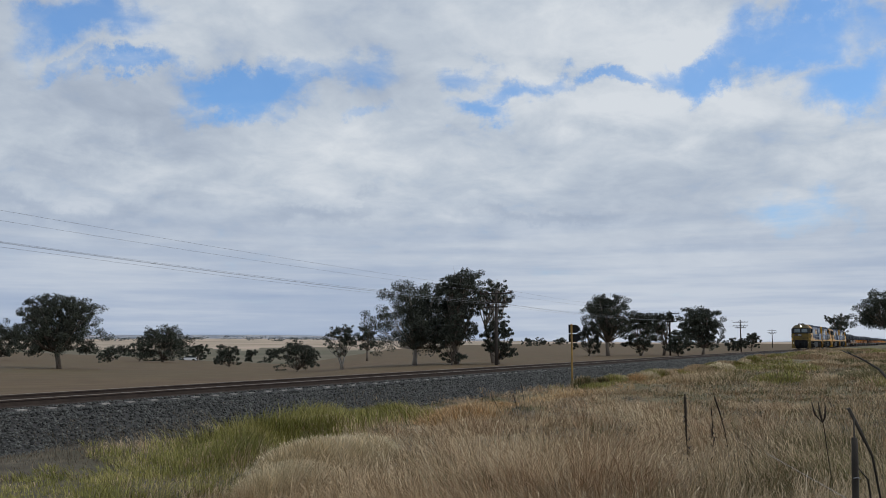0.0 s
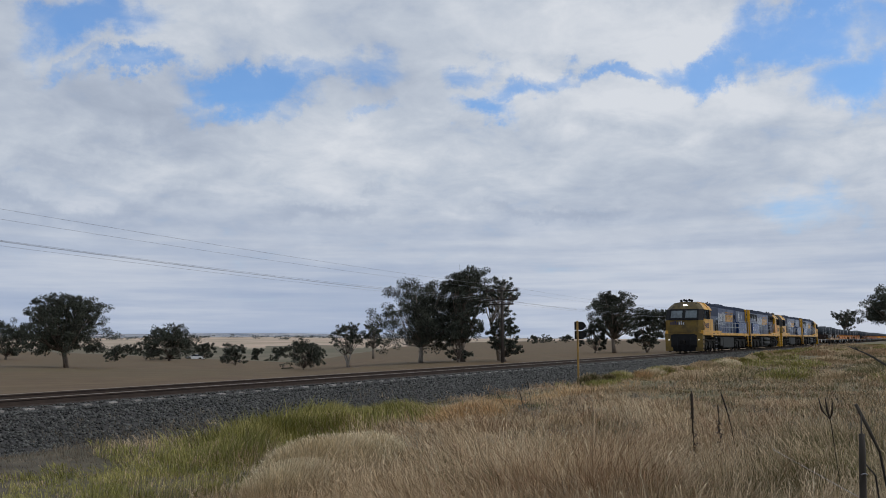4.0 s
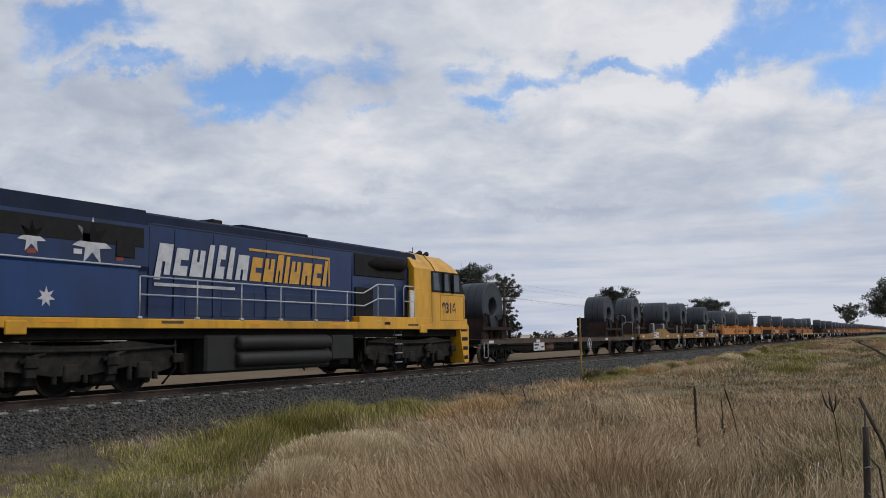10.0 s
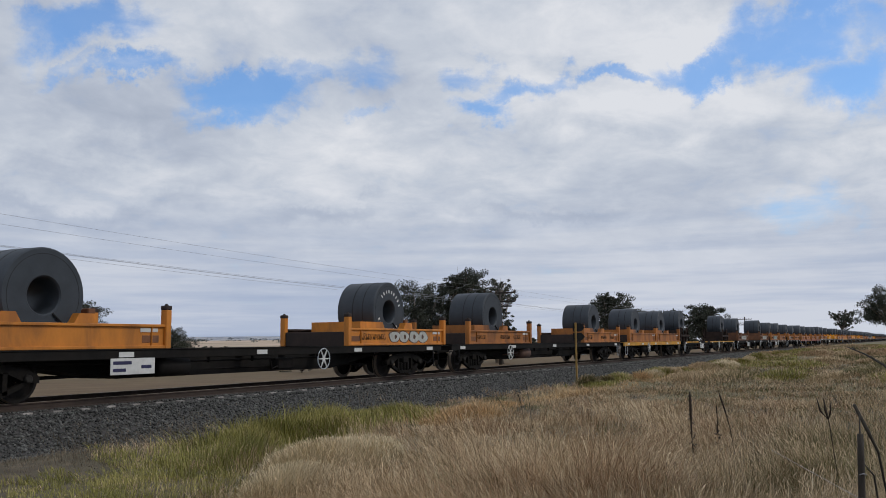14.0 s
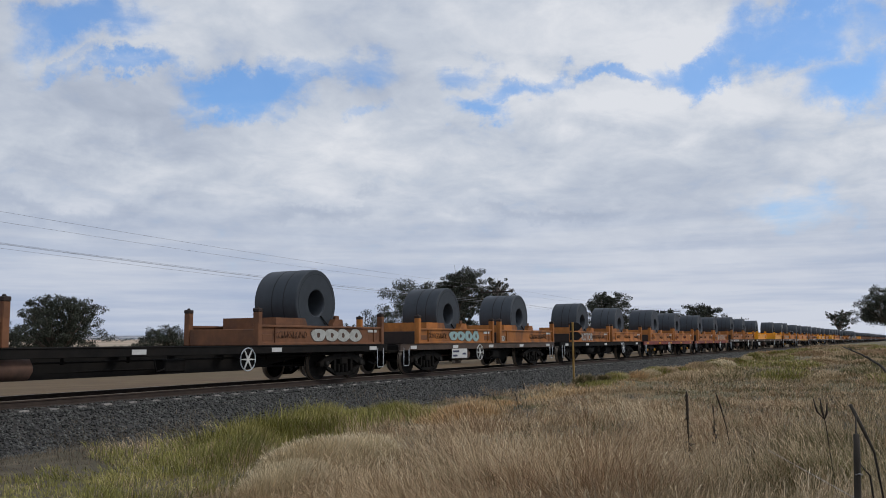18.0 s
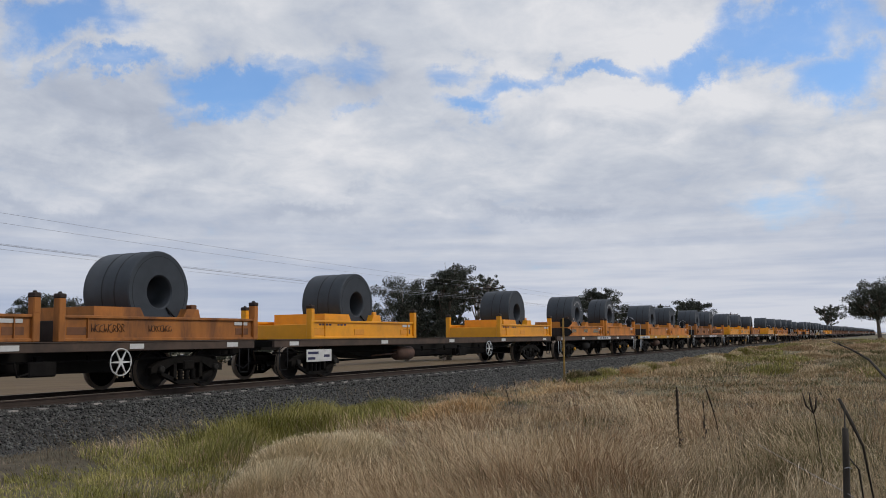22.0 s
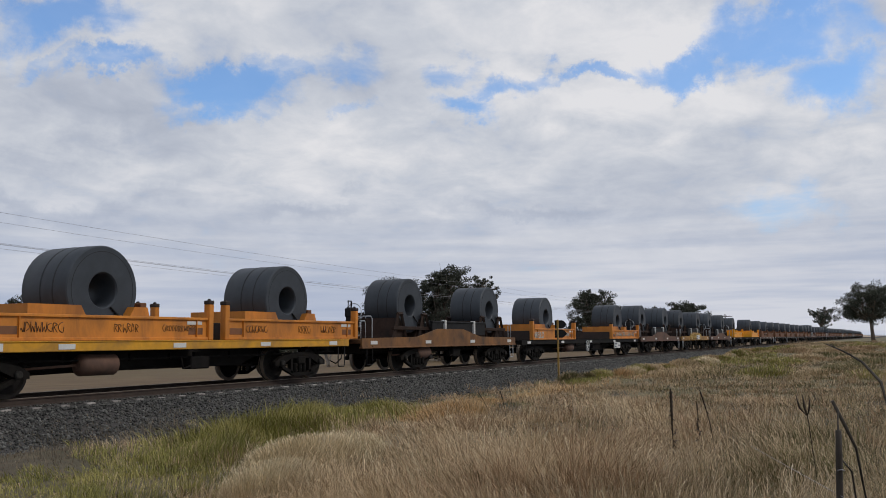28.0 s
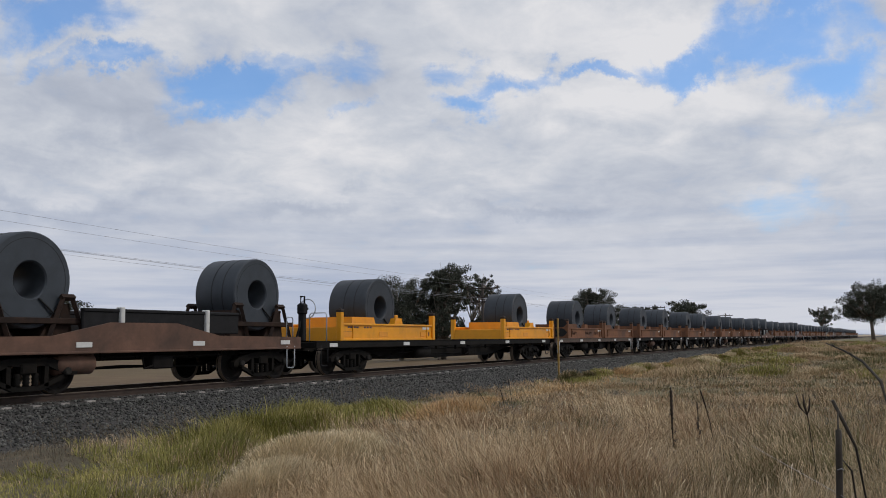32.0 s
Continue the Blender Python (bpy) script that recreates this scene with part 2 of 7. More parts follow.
CRADLE_RUST = surface("brown rusty cradle paint", three((0.17, 0.07, 0.03), 0.35), 2.6, 0.75, bump=0.15, stain=(0.06, 0.034, 0.025), stain_scale=1.1, stain_amount=0.75, vary=0.15)
CRADLE_NEW = surface("fresh yellow cradle paint", three((0.82, 0.34, 0.008), 0.1), 2.6, 0.45, bump=0.05, stain=(0.50, 0.22, 0.03), stain_scale=0.9, stain_amount=0.5, vary=0.05)
RED = surface("faded red sill paint", three((0.25, 0.042, 0.024), 0.25), 3.0, 0.55, bump=0.1, stain=(0.06, 0.024, 0.018), stain_scale=1.2, stain_amount=0.7)
BROWN = surface("rust-brown wagon paint", three((0.118, 0.062, 0.041), 0.35), 2.5, 0.8, bump=0.15, stain=(0.032, 0.022, 0.018), stain_scale=0.9, stain_amount=0.7, vary=0.15)
OCHRE = surface("weathered ochre wagon paint", three((0.30, 0.16, 0.04), 0.3), 2.5, 0.7, bump=0.1, stain=(0.07, 0.04, 0.022), stain_scale=1.7, stain_amount=0.85, stretch=(1, 1, 0.6))
OCHRE_RUST = surface("burnt orange rusted wagon paint", three((0.20, 0.088, 0.026), 0.35), 2.5, 0.75, bump=0.12, stain=(0.05, 0.03, 0.02), stain_scale=1.4, stain_amount=0.85, stretch=(1, 1, 0.6))
SILL = surface("black wagon sill", three((0.012, 0.0112, 0.0105), 0.4), 3.0, 0.75, bump=0.15, stain=(0.022, 0.018, 0.015), stain_scale=1.2, stain_amount=0.5, spec=0.12)
SILL_YELLOW = surface("yellow wagon sill", three((0.62, 0.30, 0.014), 0.2), 3.0, 0.55, bump=0.1, stain=(0.20, 0.11, 0.04), stain_scale=1.2, stain_amount=0.6)
SILL_RUST = surface("rusty wagon sill", three((0.085, 0.054, 0.037), 0.3), 3.0, 0.7, bump=0.1, stain=(0.026, 0.019, 0.016), stain_scale=1.2, stain_amount=0.7)
COIL = surface("blue-grey rolled steel", three((0.042, 0.050, 0.060), 0.2), 1.6, 0.5, 0.2, bump=0.05, bump_scale=30, stain=(0.027, 0.031, 0.037), stain_scale=1.2, stain_amount=0.6, vary=0.14, spec=0.35)
COIL_IN = surface("shaded coil bore steel", three((0.016, 0.018, 0.021), 0.3), 3.0, 0.6, 0.3, bump=0.05)
RAILSTEEL = surface("rusted rail web", three((0.045, 0.030, 0.023), 0.35), 4.0, 0.85, bump=0.15)
RAILHEAD = surface("polished rail head", three((0.25, 0.20, 0.155), 0.15), 4.0, 0.5, 0.35, bump=0)
CONCRETE = surface("pale sleeper concrete", three((0.30, 0.28, 0.26), 0.25), 6.0, 0.9, bump=0.2, stain=(0.22, 0.19, 0.17), stain_scale=2.0, stain_amount=0.6, vary=0.2)
BALLAST = surface("blue-grey ballast", [(0.3, (0.018, 0.018, 0.019)), (0.5, (0.043, 0.041, 0.040)), (0.7, (0.092, 0.087, 0.082))], 14.0, 0.95, bump=1.0, bump_scale=16, stain=(0.05, 0.042, 0.036), stain_scale=0.25, stain_amount=0.5)
STONE = surface("crushed blue-grey stone", three((0.074, 0.073, 0.067), 0.5), 8.0, 0.9, bump=0.2, vary=0.85, island=True)
SOIL = surface("dry verge soil and litter", [(0.25, (0.045, 0.035, 0.022)), (0.5, (0.085, 0.067, 0.042)), (0.75, (0.16, 0.125, 0.08))], 3.0, 0.95, bump=0.6, bump_scale=12, stain=(0.085, 0.08, 0.04), stain_scale=0.16, stain_amount=0.6)
VERGE = surface("matted dry verge grass", [(0.3, (0.095, 0.076, 0.036)), (0.5, (0.155, 0.125, 0.064)), (0.7, (0.225, 0.18, 0.10))], 1.6, 0.95, bump=0.8, bump_scale=5, stain=(0.105, 0.10, 0.042), stain_scale=0.12, stain_amount=0.7, stretch=(0.5, 1, 1))
PADDOCK = surface("bare brown paddock", [(0.3, (0.088, 0.052, 0.020)), (0.5, (0.122, 0.075, 0.031)), (0.7, (0.158, 0.103, 0.046))], 0.25, 0.95, bump=0.5, bump_scale=3.0, stain=(0.105, 0.078, 0.030), stain_scale=0.03, stain_amount=0.7, stretch=(1, 2.5, 1))
STUBBLE = surface("pale stubble paddocks", [(0.35, (0.40, 0.29, 0.20)), (0.5, (0.56, 0.42, 0.31)), (0.65, (0.36, 0.285, 0.20))], 0.004, 0.95, bump=0, stain=(0.22, 0.20, 0.13), stain_scale=0.0035, stain_amount=0.8, stretch=(1, 2.2, 1))
PASTURE = surface("dull green far pasture", [(0.35, (0.085, 0.082, 0.042)), (0.5, (0.12, 0.105, 0.058)), (0.65, (0.16, 0.13, 0.078))], 0.012, 0.95, bump=0, stain=(0.19, 0.145, 0.09), stain_scale=0.006, stain_amount=0.7, stretch=(1, 2, 1))
# distance haze is mixed into the hills' colours as blue-grey
HILLS = surface("far hills with haze in the colour", [(0.40, (0.13, 0.165, 0.22)), (0.47, (0.20, 0.23, 0.28)), (0.50, (0.52, 0.49, 0.47)), (0.55, (0.46, 0.43, 0.42)), (0.58, (0.16, 0.195, 0.25))], 0.004, 1.0, bump=0, stretch=(1, 3, 1))
BARK = surface("grey-brown gum bark", three((0.15, 0.12, 0.095), 0.4), 4.0, 0.9, bump=0.4, stretch=(1, 1, 0.3))
PALEBARK = surface("pale gum bark", three((0.30, 0.26, 0.22), 0.3), 4.0, 0.9, bump=0.3, stretch=(1, 1, 0.3))
LEAF = surface("dull olive gum leaves", [(0.3, (0.019, 0.023, 0.014)), (0.5, (0.035, 0.040, 0.025)), (0.7, (0.060, 0.067, 0.043))], 0.9, 0.7, bump=0, vary=0.5, island=True)
# greyed leaf colour carries the distance haze of the far belts
FARLEAF = surface("far woodland with haze in the colour", three((0.075, 0.088, 0.085), 0.3), 0.05, 0.9, bump=0, vary=0.2, island=True)
POLEWOOD = surface("tarred pole timber", three((0.05, 0.04, 0.034), 0.4), 4.0, 0.85, bump=0.3, stretch=(1, 1, 0.2))
WEATHERED = surface("weathered fence timber", three((0.045, 0.037, 0.03), 0.4), 8.0, 0.9, bump=0.4, stretch=(1, 1, 0.2))
WIRE = surface("dull wire", three((0.27, 0.27, 0.29), 0.2), 5.0, 0.5, 0.5, bump=0)
POSTYELLOW = surface("mustard post paint", three((0.34, 0.20, 0.045), 0.25), 5.0, 0.6, bump=0.1, stain=(0.13, 0.085, 0.04), stain_scale=2, stain_amount=0.8)
INSULATOR = surface("brown glazed insulator", three((0.09, 0.05, 0.03), 0.2), 5.0, 0.25, bump=0)
STRAW = surface("bleached straw grass", [(0.3, (0.36, 0.258, 0.143)), (0.5, (0.50, 0.37, 0.22)), (0.7, (0.62, 0.485, 0.31))], 0.8, 0.75, bump=0, vary=0.28, island=True)
RUSSET = surface("russet dry grass", [(0.3, (0.25, 0.152, 0.080)), (0.5, (0.38, 0.245, 0.138)), (0.7, (0.49, 0.345, 0.21))], 0.5, 0.8, bump=0, vary=0.3, island=True)
GREEN = surface("yellow-green verge grass", [(0.3, (0.125, 0.128, 0.026)), (0.5, (0.26, 0.238, 0.058)), (0.7, (0.43, 0.365, 0.13))], 0.8, 0.7, bump=0, vary=0.4, island=True)
OLIVE = surface("dull olive grass", [(0.3, (0.075, 0.072, 0.024)), (0.5, (0.15, 0.132, 0.052)), (0.7, (0.24, 0.20, 0.095))], 0.8, 0.75, bump=0, vary=0.4, island=True)
GINGER = surface("ginger dead grass", [(0.3, (0.44, 0.26, 0.11)), (0.5, (0.58, 0.37, 0.175)), (0.7, (0.66, 0.48, 0.27))], 0.8, 0.8, bump=0, vary=0.3, island=True)
FLUFF = surface("pale fluffy seeding grass", [(0.3, (0.50, 0.41, 0.25)), (0.5, (0.66, 0.55, 0.36)), (0.7, (0.74, 0.64, 0.46))], 0.8, 0.8, bump=0, vary=0.22, island=True)
GREYGRASS = surface("grey dead grass", [(0.3, (0.085, 0.066, 0.045)), (0.5, (0.165, 0.13, 0.088)), (0.7, (0.27, 0.22, 0.16))], 0.8, 0.85, bump=0, vary=0.4, island=True)
STALK = surface("dark dead weed stalk", three((0.038, 0.026, 0.018), 0.4), 9.0, 0.9, bump=0.3)
LAMP = glow("lit headlamp", (1.0, 0.95, 0.85), 24.0)
SOOT = surface("soot-black roof paint", three((0.030, 0.022, 0.014), 0.5), 3.0, 0.7, bump=0.05, stain=(0.10, 0.058, 0.016), stain_scale=1.6, stain_amount=0.5)
SOOT_OLIVE = surface("olive sooty roof paint", three((0.10, 0.068, 0.016), 0.45), 3.0, 0.6, bump=0.04, stain=(0.03, 0.023, 0.012), stain_scale=1.8, stain_amount=0.75)
# pale base colour paints the sky's reflection and cab brightness onto the glass
WINDSHIELD = surface("windscreen with pale reflection in its colour", three((0.13, 0.155, 0.165), 0.6), 1.6, 0.06, bump=0, spec=0.6)
LAMPDIM = glow("lit ditch lamp", (1.0, 0.95, 0.85), 2.5)
SADDLE = surface("dark rusty saddle iron", three((0.032, 0.019, 0.014), 0.5), 4.0, 0.8, bump=0.2, stain=(0.016, 0.012, 0.011), stain_scale=2.2, stain_amount=0.75, vary=0.2, spec=0.2)
SPRAY_BROWN = surface("maroon spray paint", three((0.10, 0.022, 0.018), 0.3), 5.0, 0.6, bump=0)
SPRAY_RUST = surface("rust-red smeared paint", three((0.15, 0.062, 0.035), 0.4), 4.0, 0.85, bump=0.1, stain=(0.07, 0.035, 0.022), stain_scale=3, stain_amount=0.7)
SPRAY_AQUA = surface("pale aqua spray paint", three((0.28, 0.42, 0.42), 0.2), 5.0, 0.6, bump=0)
SPRAY_INK = surface("dark marker ink", three((0.075, 0.036, 0.02), 0.3), 5.0, 0.6, bump=0)
SPRAY_CREAM = surface("dusty cream spray paint", three((0.45, 0.46, 0.43), 0.2), 5.0, 0.6, bump=0, stain=(0.2, 0.19, 0.16), stain_scale=4, stain_amount=0.5)
SPRAY_YELLOW = surface("dull yellow spray paint", three((0.52, 0.36, 0.12), 0.25), 5.0, 0.6, bump=0)
CARWHITE = surface("white car paint", three((0.8, 0.8, 0.8), 0.1), 3.0, 0.3, bump=0)

# ---- mesh helpers ----
store = {}


def finish(bm, name):
    bmesh.ops.recalc_face_normals(bm, faces=bm.faces)
    me = bpy.data.meshes.new(name)
    bm.to_mesh(me)
    bm.free()
    return me


def cached(key, make):
    if key not in store:
        bm = bmesh.new()
        make(bm)
        store[key] = finish(bm, key if isinstance(key, str) else key[0])
    return store[key]


def part(name, me, material, parent=None, label="", m=None):
    """One mesh object, under a thing or a part."""
    if isinstance(me, bmesh.types.BMesh):
        me = finish(me, name)
    ob = new(name, me)
    if not me.materials:
        me.materials.append(material)
    elif me.materials[0] != material:
        ob.material_slots[0].link = "OBJECT"
        ob.material_slots[0].material = material
    if parent:
        ob.parent = parent
    if m:
        ob.matrix_basis = m
    if label:
        ob["label"] = label
    return ob


def base(name, label, category, group="", m=None):
    ob = new(name)
    ob.empty_display_size = 0.2
    if m:
        ob.matrix_basis = m
    return tagged(ob, label, category, group)


def box(bm, x0, x1, y0, y1, z0, z1):
    v = [bm.verts.new(p) for p in ((x0, y0, z0), (x1, y0, z0), (x1, y1, z0), (x0, y1, z0), (x0, y0, z1), (x1, y0, z1), (x1, y1, z1), (x0, y1, z1))]
    for f in ((0, 3, 2, 1), (4, 5, 6, 7), (0, 1, 5, 4), (1, 2, 6, 5), (2, 3, 7, 6), (3, 0, 4, 7)):
        bm.faces.new([v[i] for i in f])
    return v


def bevelled(bm, x0, x1, y0, y1, z0, z1, r=0.02):
    """A box with its edges taken off."""
    v = box(bm, x0, x1, y0, y1, z0, z1)
    edges = list({e for w in v for e in w.link_edges})
    bmesh.ops.bevel(bm, geom=edges, offset=r, segments=1, affect="EDGES")


def prism(bm, outline, lo, hi, axis="y"):
    """A flat outline pushed from lo to hi along an axis; the outline is in (x, z) for y, (y, z) for x, (x, y) for z."""
    def at(p, h):
        return (p[0], h, p[1]) if axis == "y" else (h, p[0], p[1]) if axis == "x" else (p[0], p[1], h)
    a = [bm.verts.new(at(p, lo)) for p in outline]
    b = [bm.verts.new(at(p, hi)) for p in outline]
    bm.faces.new(a)
    bm.faces.new(b[::-1])
    n = len(outline)
    for i in range(n):
        bm.faces.new((a[i], a[(i + 1) % n], b[(i + 1) % n], b[i]))


def tube(bm, points, radii, sides=6, caps=True, smooth=True):
    """A round bar through points; radii is one number or one for each point."""
    pts = [Vector(p) for p in points]
    radii = [radii] * len(pts) if isinstance(radii, (int, float)) else radii
    rings = []
    for i, p in enumerate(pts):
        d = (pts[min(i + 1, len(pts) - 1)] - pts[max(i - 1, 0)]).normalized()
        side = d.cross(Vector((0, 0, 1)) if abs(d.z) < 0.9 else Vector((1, 0, 0))).normalized()
        other = d.cross(side)
        rings.append([bm.verts.new(p + radii[i] * (side * math.cos(2 * math.pi * k / sides) + other * math.sin(2 * math.pi * k / sides))) for k in range(sides)])
    for a, b in zip(rings, rings[1:]):
        for k in range(sides):
            bm.faces.new((a[k], a[(k + 1) % sides], b[(k + 1) % sides], b[k])).smooth = smooth
    if caps:
        bm.faces.new(rings[0][::-1])
        bm.faces.new(rings[-1])


def lathe(bm, profile, seg=32, closed=True, cx=0.0, cz=0.0, smooth=False):
    """Turns a profile of (radius, y) round an axis along y."""
    rings = [[bm.verts.new((cx + r * math.cos(2 * math.pi * k / seg), y, cz + r * math.sin(2 * math.pi * k / seg))) for k in range(seg)] for r, y in profile]
    pairs = list(zip(rings, rings[1:])) + ([(rings[-1], rings[0])] if closed else [])
    for a, b in pairs:
        for k in range(seg):
            f = bm.faces.new((a[k], a[(k + 1) % seg], b[(k + 1) % seg], b[k]))
            f.smooth = smooth and abs(a[k].co.y - b[k].co.y) > 0.1
    if not closed:
        bm.faces.new(rings[0])
        bm.faces.new(rings[-1][::-1])


def plate(bm, corners, thick=0.012):
    """A flat plate with its face on the given corners, proud by its thickness."""
    c = [Vector(p) for p in corners]
    n = (c[1] - c[0]).cross(c[2] - c[0]).normalized() * thick
    a, b = [bm.verts.new(p) for p in c], [bm.verts.new(p + n) for p in c]
    bm.faces.new(a[::-1])
    bm.faces.new(b)
    for i in range(len(c)):
        j = (i + 1) % len(c)
        bm.faces.new((a[i], a[j], b[j], b[i]))


def quick_mesh(name, verts, tris):
    me = bpy.data.meshes.new(name)
    me.vertices.add(len(verts))
    me.vertices.foreach_set("co", np.ascontiguousarray(verts, dtype=np.float32).ravel())
    me.loops.add(len(tris) * 3)
    me.loops.foreach_set("vertex_index", np.ascontiguousarray(tris, dtype=np.int32).ravel())
    me.polygons.add(len(tris))
    me.polygons.foreach_set("loop_start", np.arange(0, len(tris) * 3, 3, dtype=np.int32))
    me.update(calc_edges=True)
    return me


def lettering(text, size, bold=0.0):
    cu = bpy.data.curves.new("lettering", "FONT")
    cu.body, cu.size, cu.extrude, cu.offset = text, size, 0.004, bold
    ob = new("lettering", cu)
    bpy.context.view_layer.update()
    me = bpy.data.meshes.new_from_object(ob.evaluated_get(bpy.context.evaluated_depsgraph_get()))
    bpy.data.objects.remove(ob)
    me.materials.clear()
    return me


def smooth_step(lo, hi, v):
    k = np.clip((np.asarray(v, float) - lo) / (hi - lo), 0, 1)
    return k * k * (3 - 2 * k)


# ---- ground ----
def ground_height(x, y):
    """Level verge on the near side; beyond the line a paddock that rolls over a crest, then a valley and far rising land."""
    x, y = np.asarray(x, float), np.asarray(y, float)
    dx, dy = x - EYE[0], y - EYE[1]
    r, turn = np.hypot(dx, dy), np.degrees(np.arctan2(dy, dx))
    fall = np.interp(turn, (-5, 20, 28, 33, 37, 45, 54, 70, 110), (0, 0, 0.001, 0.006, 0.014, 0.010, 0.004, 0.0, 0.0))
    crest = np.interp(turn, (-5, 20, 28, 33, 37, 45, 54, 70, 110), (1500, 1500, 900, 250, 118, 190, 360, 700, 1500))
    rise = np.interp(turn, (-40, 0, 20, 28, 37, 54, 90), (0.0, 0.0004, 0.0008, 0.002, 0.0036, 0.0042, 0.002))
    top = -0.1 - fall * (crest - 20)
    z = -0.1 - fall * (np.minimum(r, crest) - 20)
    z = z - smooth_step(0, 130, r - crest) * 3.0
    away = EYE[2] + rise * np.maximum(r, 2400) + 2.0 * np.sin(turn * 0.35) * smooth_step(1500, 3000, r)
    away = away + 0.0042 * r * smooth_step(2350, 4200, r) * smooth_step(22, 31, turn)
    k = smooth_step(0, 1, (r - crest - 100) / np.maximum(2400 - crest, 400))
    z = z * (1 - k) + away * k
    bumps = 0.05 * np.sin(x * 0.9 + 1.3 * np.sin(y * 0.7)) + 0.04 * np.sin(y * 1.7 + x * 0.31)
    near = 0.02 + bumps * smooth_step(1, 6, r) * (r < 200) + 0.95 * smooth_step(34, 110, r) * smooth_step(-3.9, -6.2, y)
    field = smooth_step(3.4, 9.0, y)
    verge = smooth_step(-3.2, -4.4, y)
    flat = np.where(np.abs(y) < 40, 1 - smooth_step(20, 40, np.abs(y)), 0) * smooth_step(300, 500, r)
    z = np.where(y > 3.4, z * field - 0.05 * (1 - field), np.where(y < -3.2, near * verge - 0.02 * (1 - verge), -0.05))
    return z * (1 - flat) - 0.1 * flat


def build_ground():
    n = 640
    rings = [1.2 * 1.085 ** k for k in range(103)]
    turn = np.linspace(0, 2 * np.pi, n, endpoint=False)
    r = np.array(rings)[:, None]
    x, y = EYE[0] + r * np.cos(turn)[None, :], EYE[1] + r * np.sin(turn)[None, :]
    z = ground_height(x, y)
    verts = np.concatenate([[[EYE[0], EYE[1], 0.02]], np.stack([x, y, z], -1).reshape(-1, 3)])
    k, i = np.meshgrid(np.arange(len(rings) - 1), np.arange(n), indexing="ij")
    a, b = 1 + k * n + i, 1 + k * n + (i + 1) % n
    c, d = a + n, b + n
    tris = np.concatenate([np.stack([a, c, d], -1).reshape(-1, 3), np.stack([a, d, b], -1).reshape(-1, 3), np.stack([np.zeros(n, int), 1 + np.arange(n), 1 + (np.arange(n) + 1) % n], -1)])
    me = quick_mesh("ground", verts, tris)
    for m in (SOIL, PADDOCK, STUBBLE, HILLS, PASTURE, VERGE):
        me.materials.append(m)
    mid = verts[tris].mean(1)
    far = np.hypot(mid[:, 0] - EYE[0], mid[:, 1] - EYE[1])
    way = np.degrees(np.arctan2(mid[:, 1] - EYE[1], mid[:, 0] - EYE[0]))
    crest = np.interp(way, (-5, 20, 28, 33, 37, 45, 54, 70, 110), (1500, 1500, 900, 250, 118, 190, 360, 700, 1500))
    slot = np.where(mid[:, 1] > 3.3, 1, 0)
    slot = np.where((mid[:, 1] > 3.3) & (far > crest + 60), 2, slot)
    slot = np.where((slot == 2) & (far < 760 + 120 * np.sin(way * 0.9) + 60 * np.sin(way * 3.1)), 4, slot)
    slot = np.where((slot == 0) & (mid[:, 1] < -4.2) & (far > 24 + 5 * np.sin(way * 1.7)), 5, slot)
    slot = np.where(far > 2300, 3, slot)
    me.polygons.foreach_set("material_index", slot.astype(np.int32))
    me.polygons.foreach_set("use_smooth", np.ones(len(tris), bool))
    tagged(new("ground", me), "dry grassy verge, bare brown paddock and pale stubble hills", "ground", kind="structure")


build_ground()


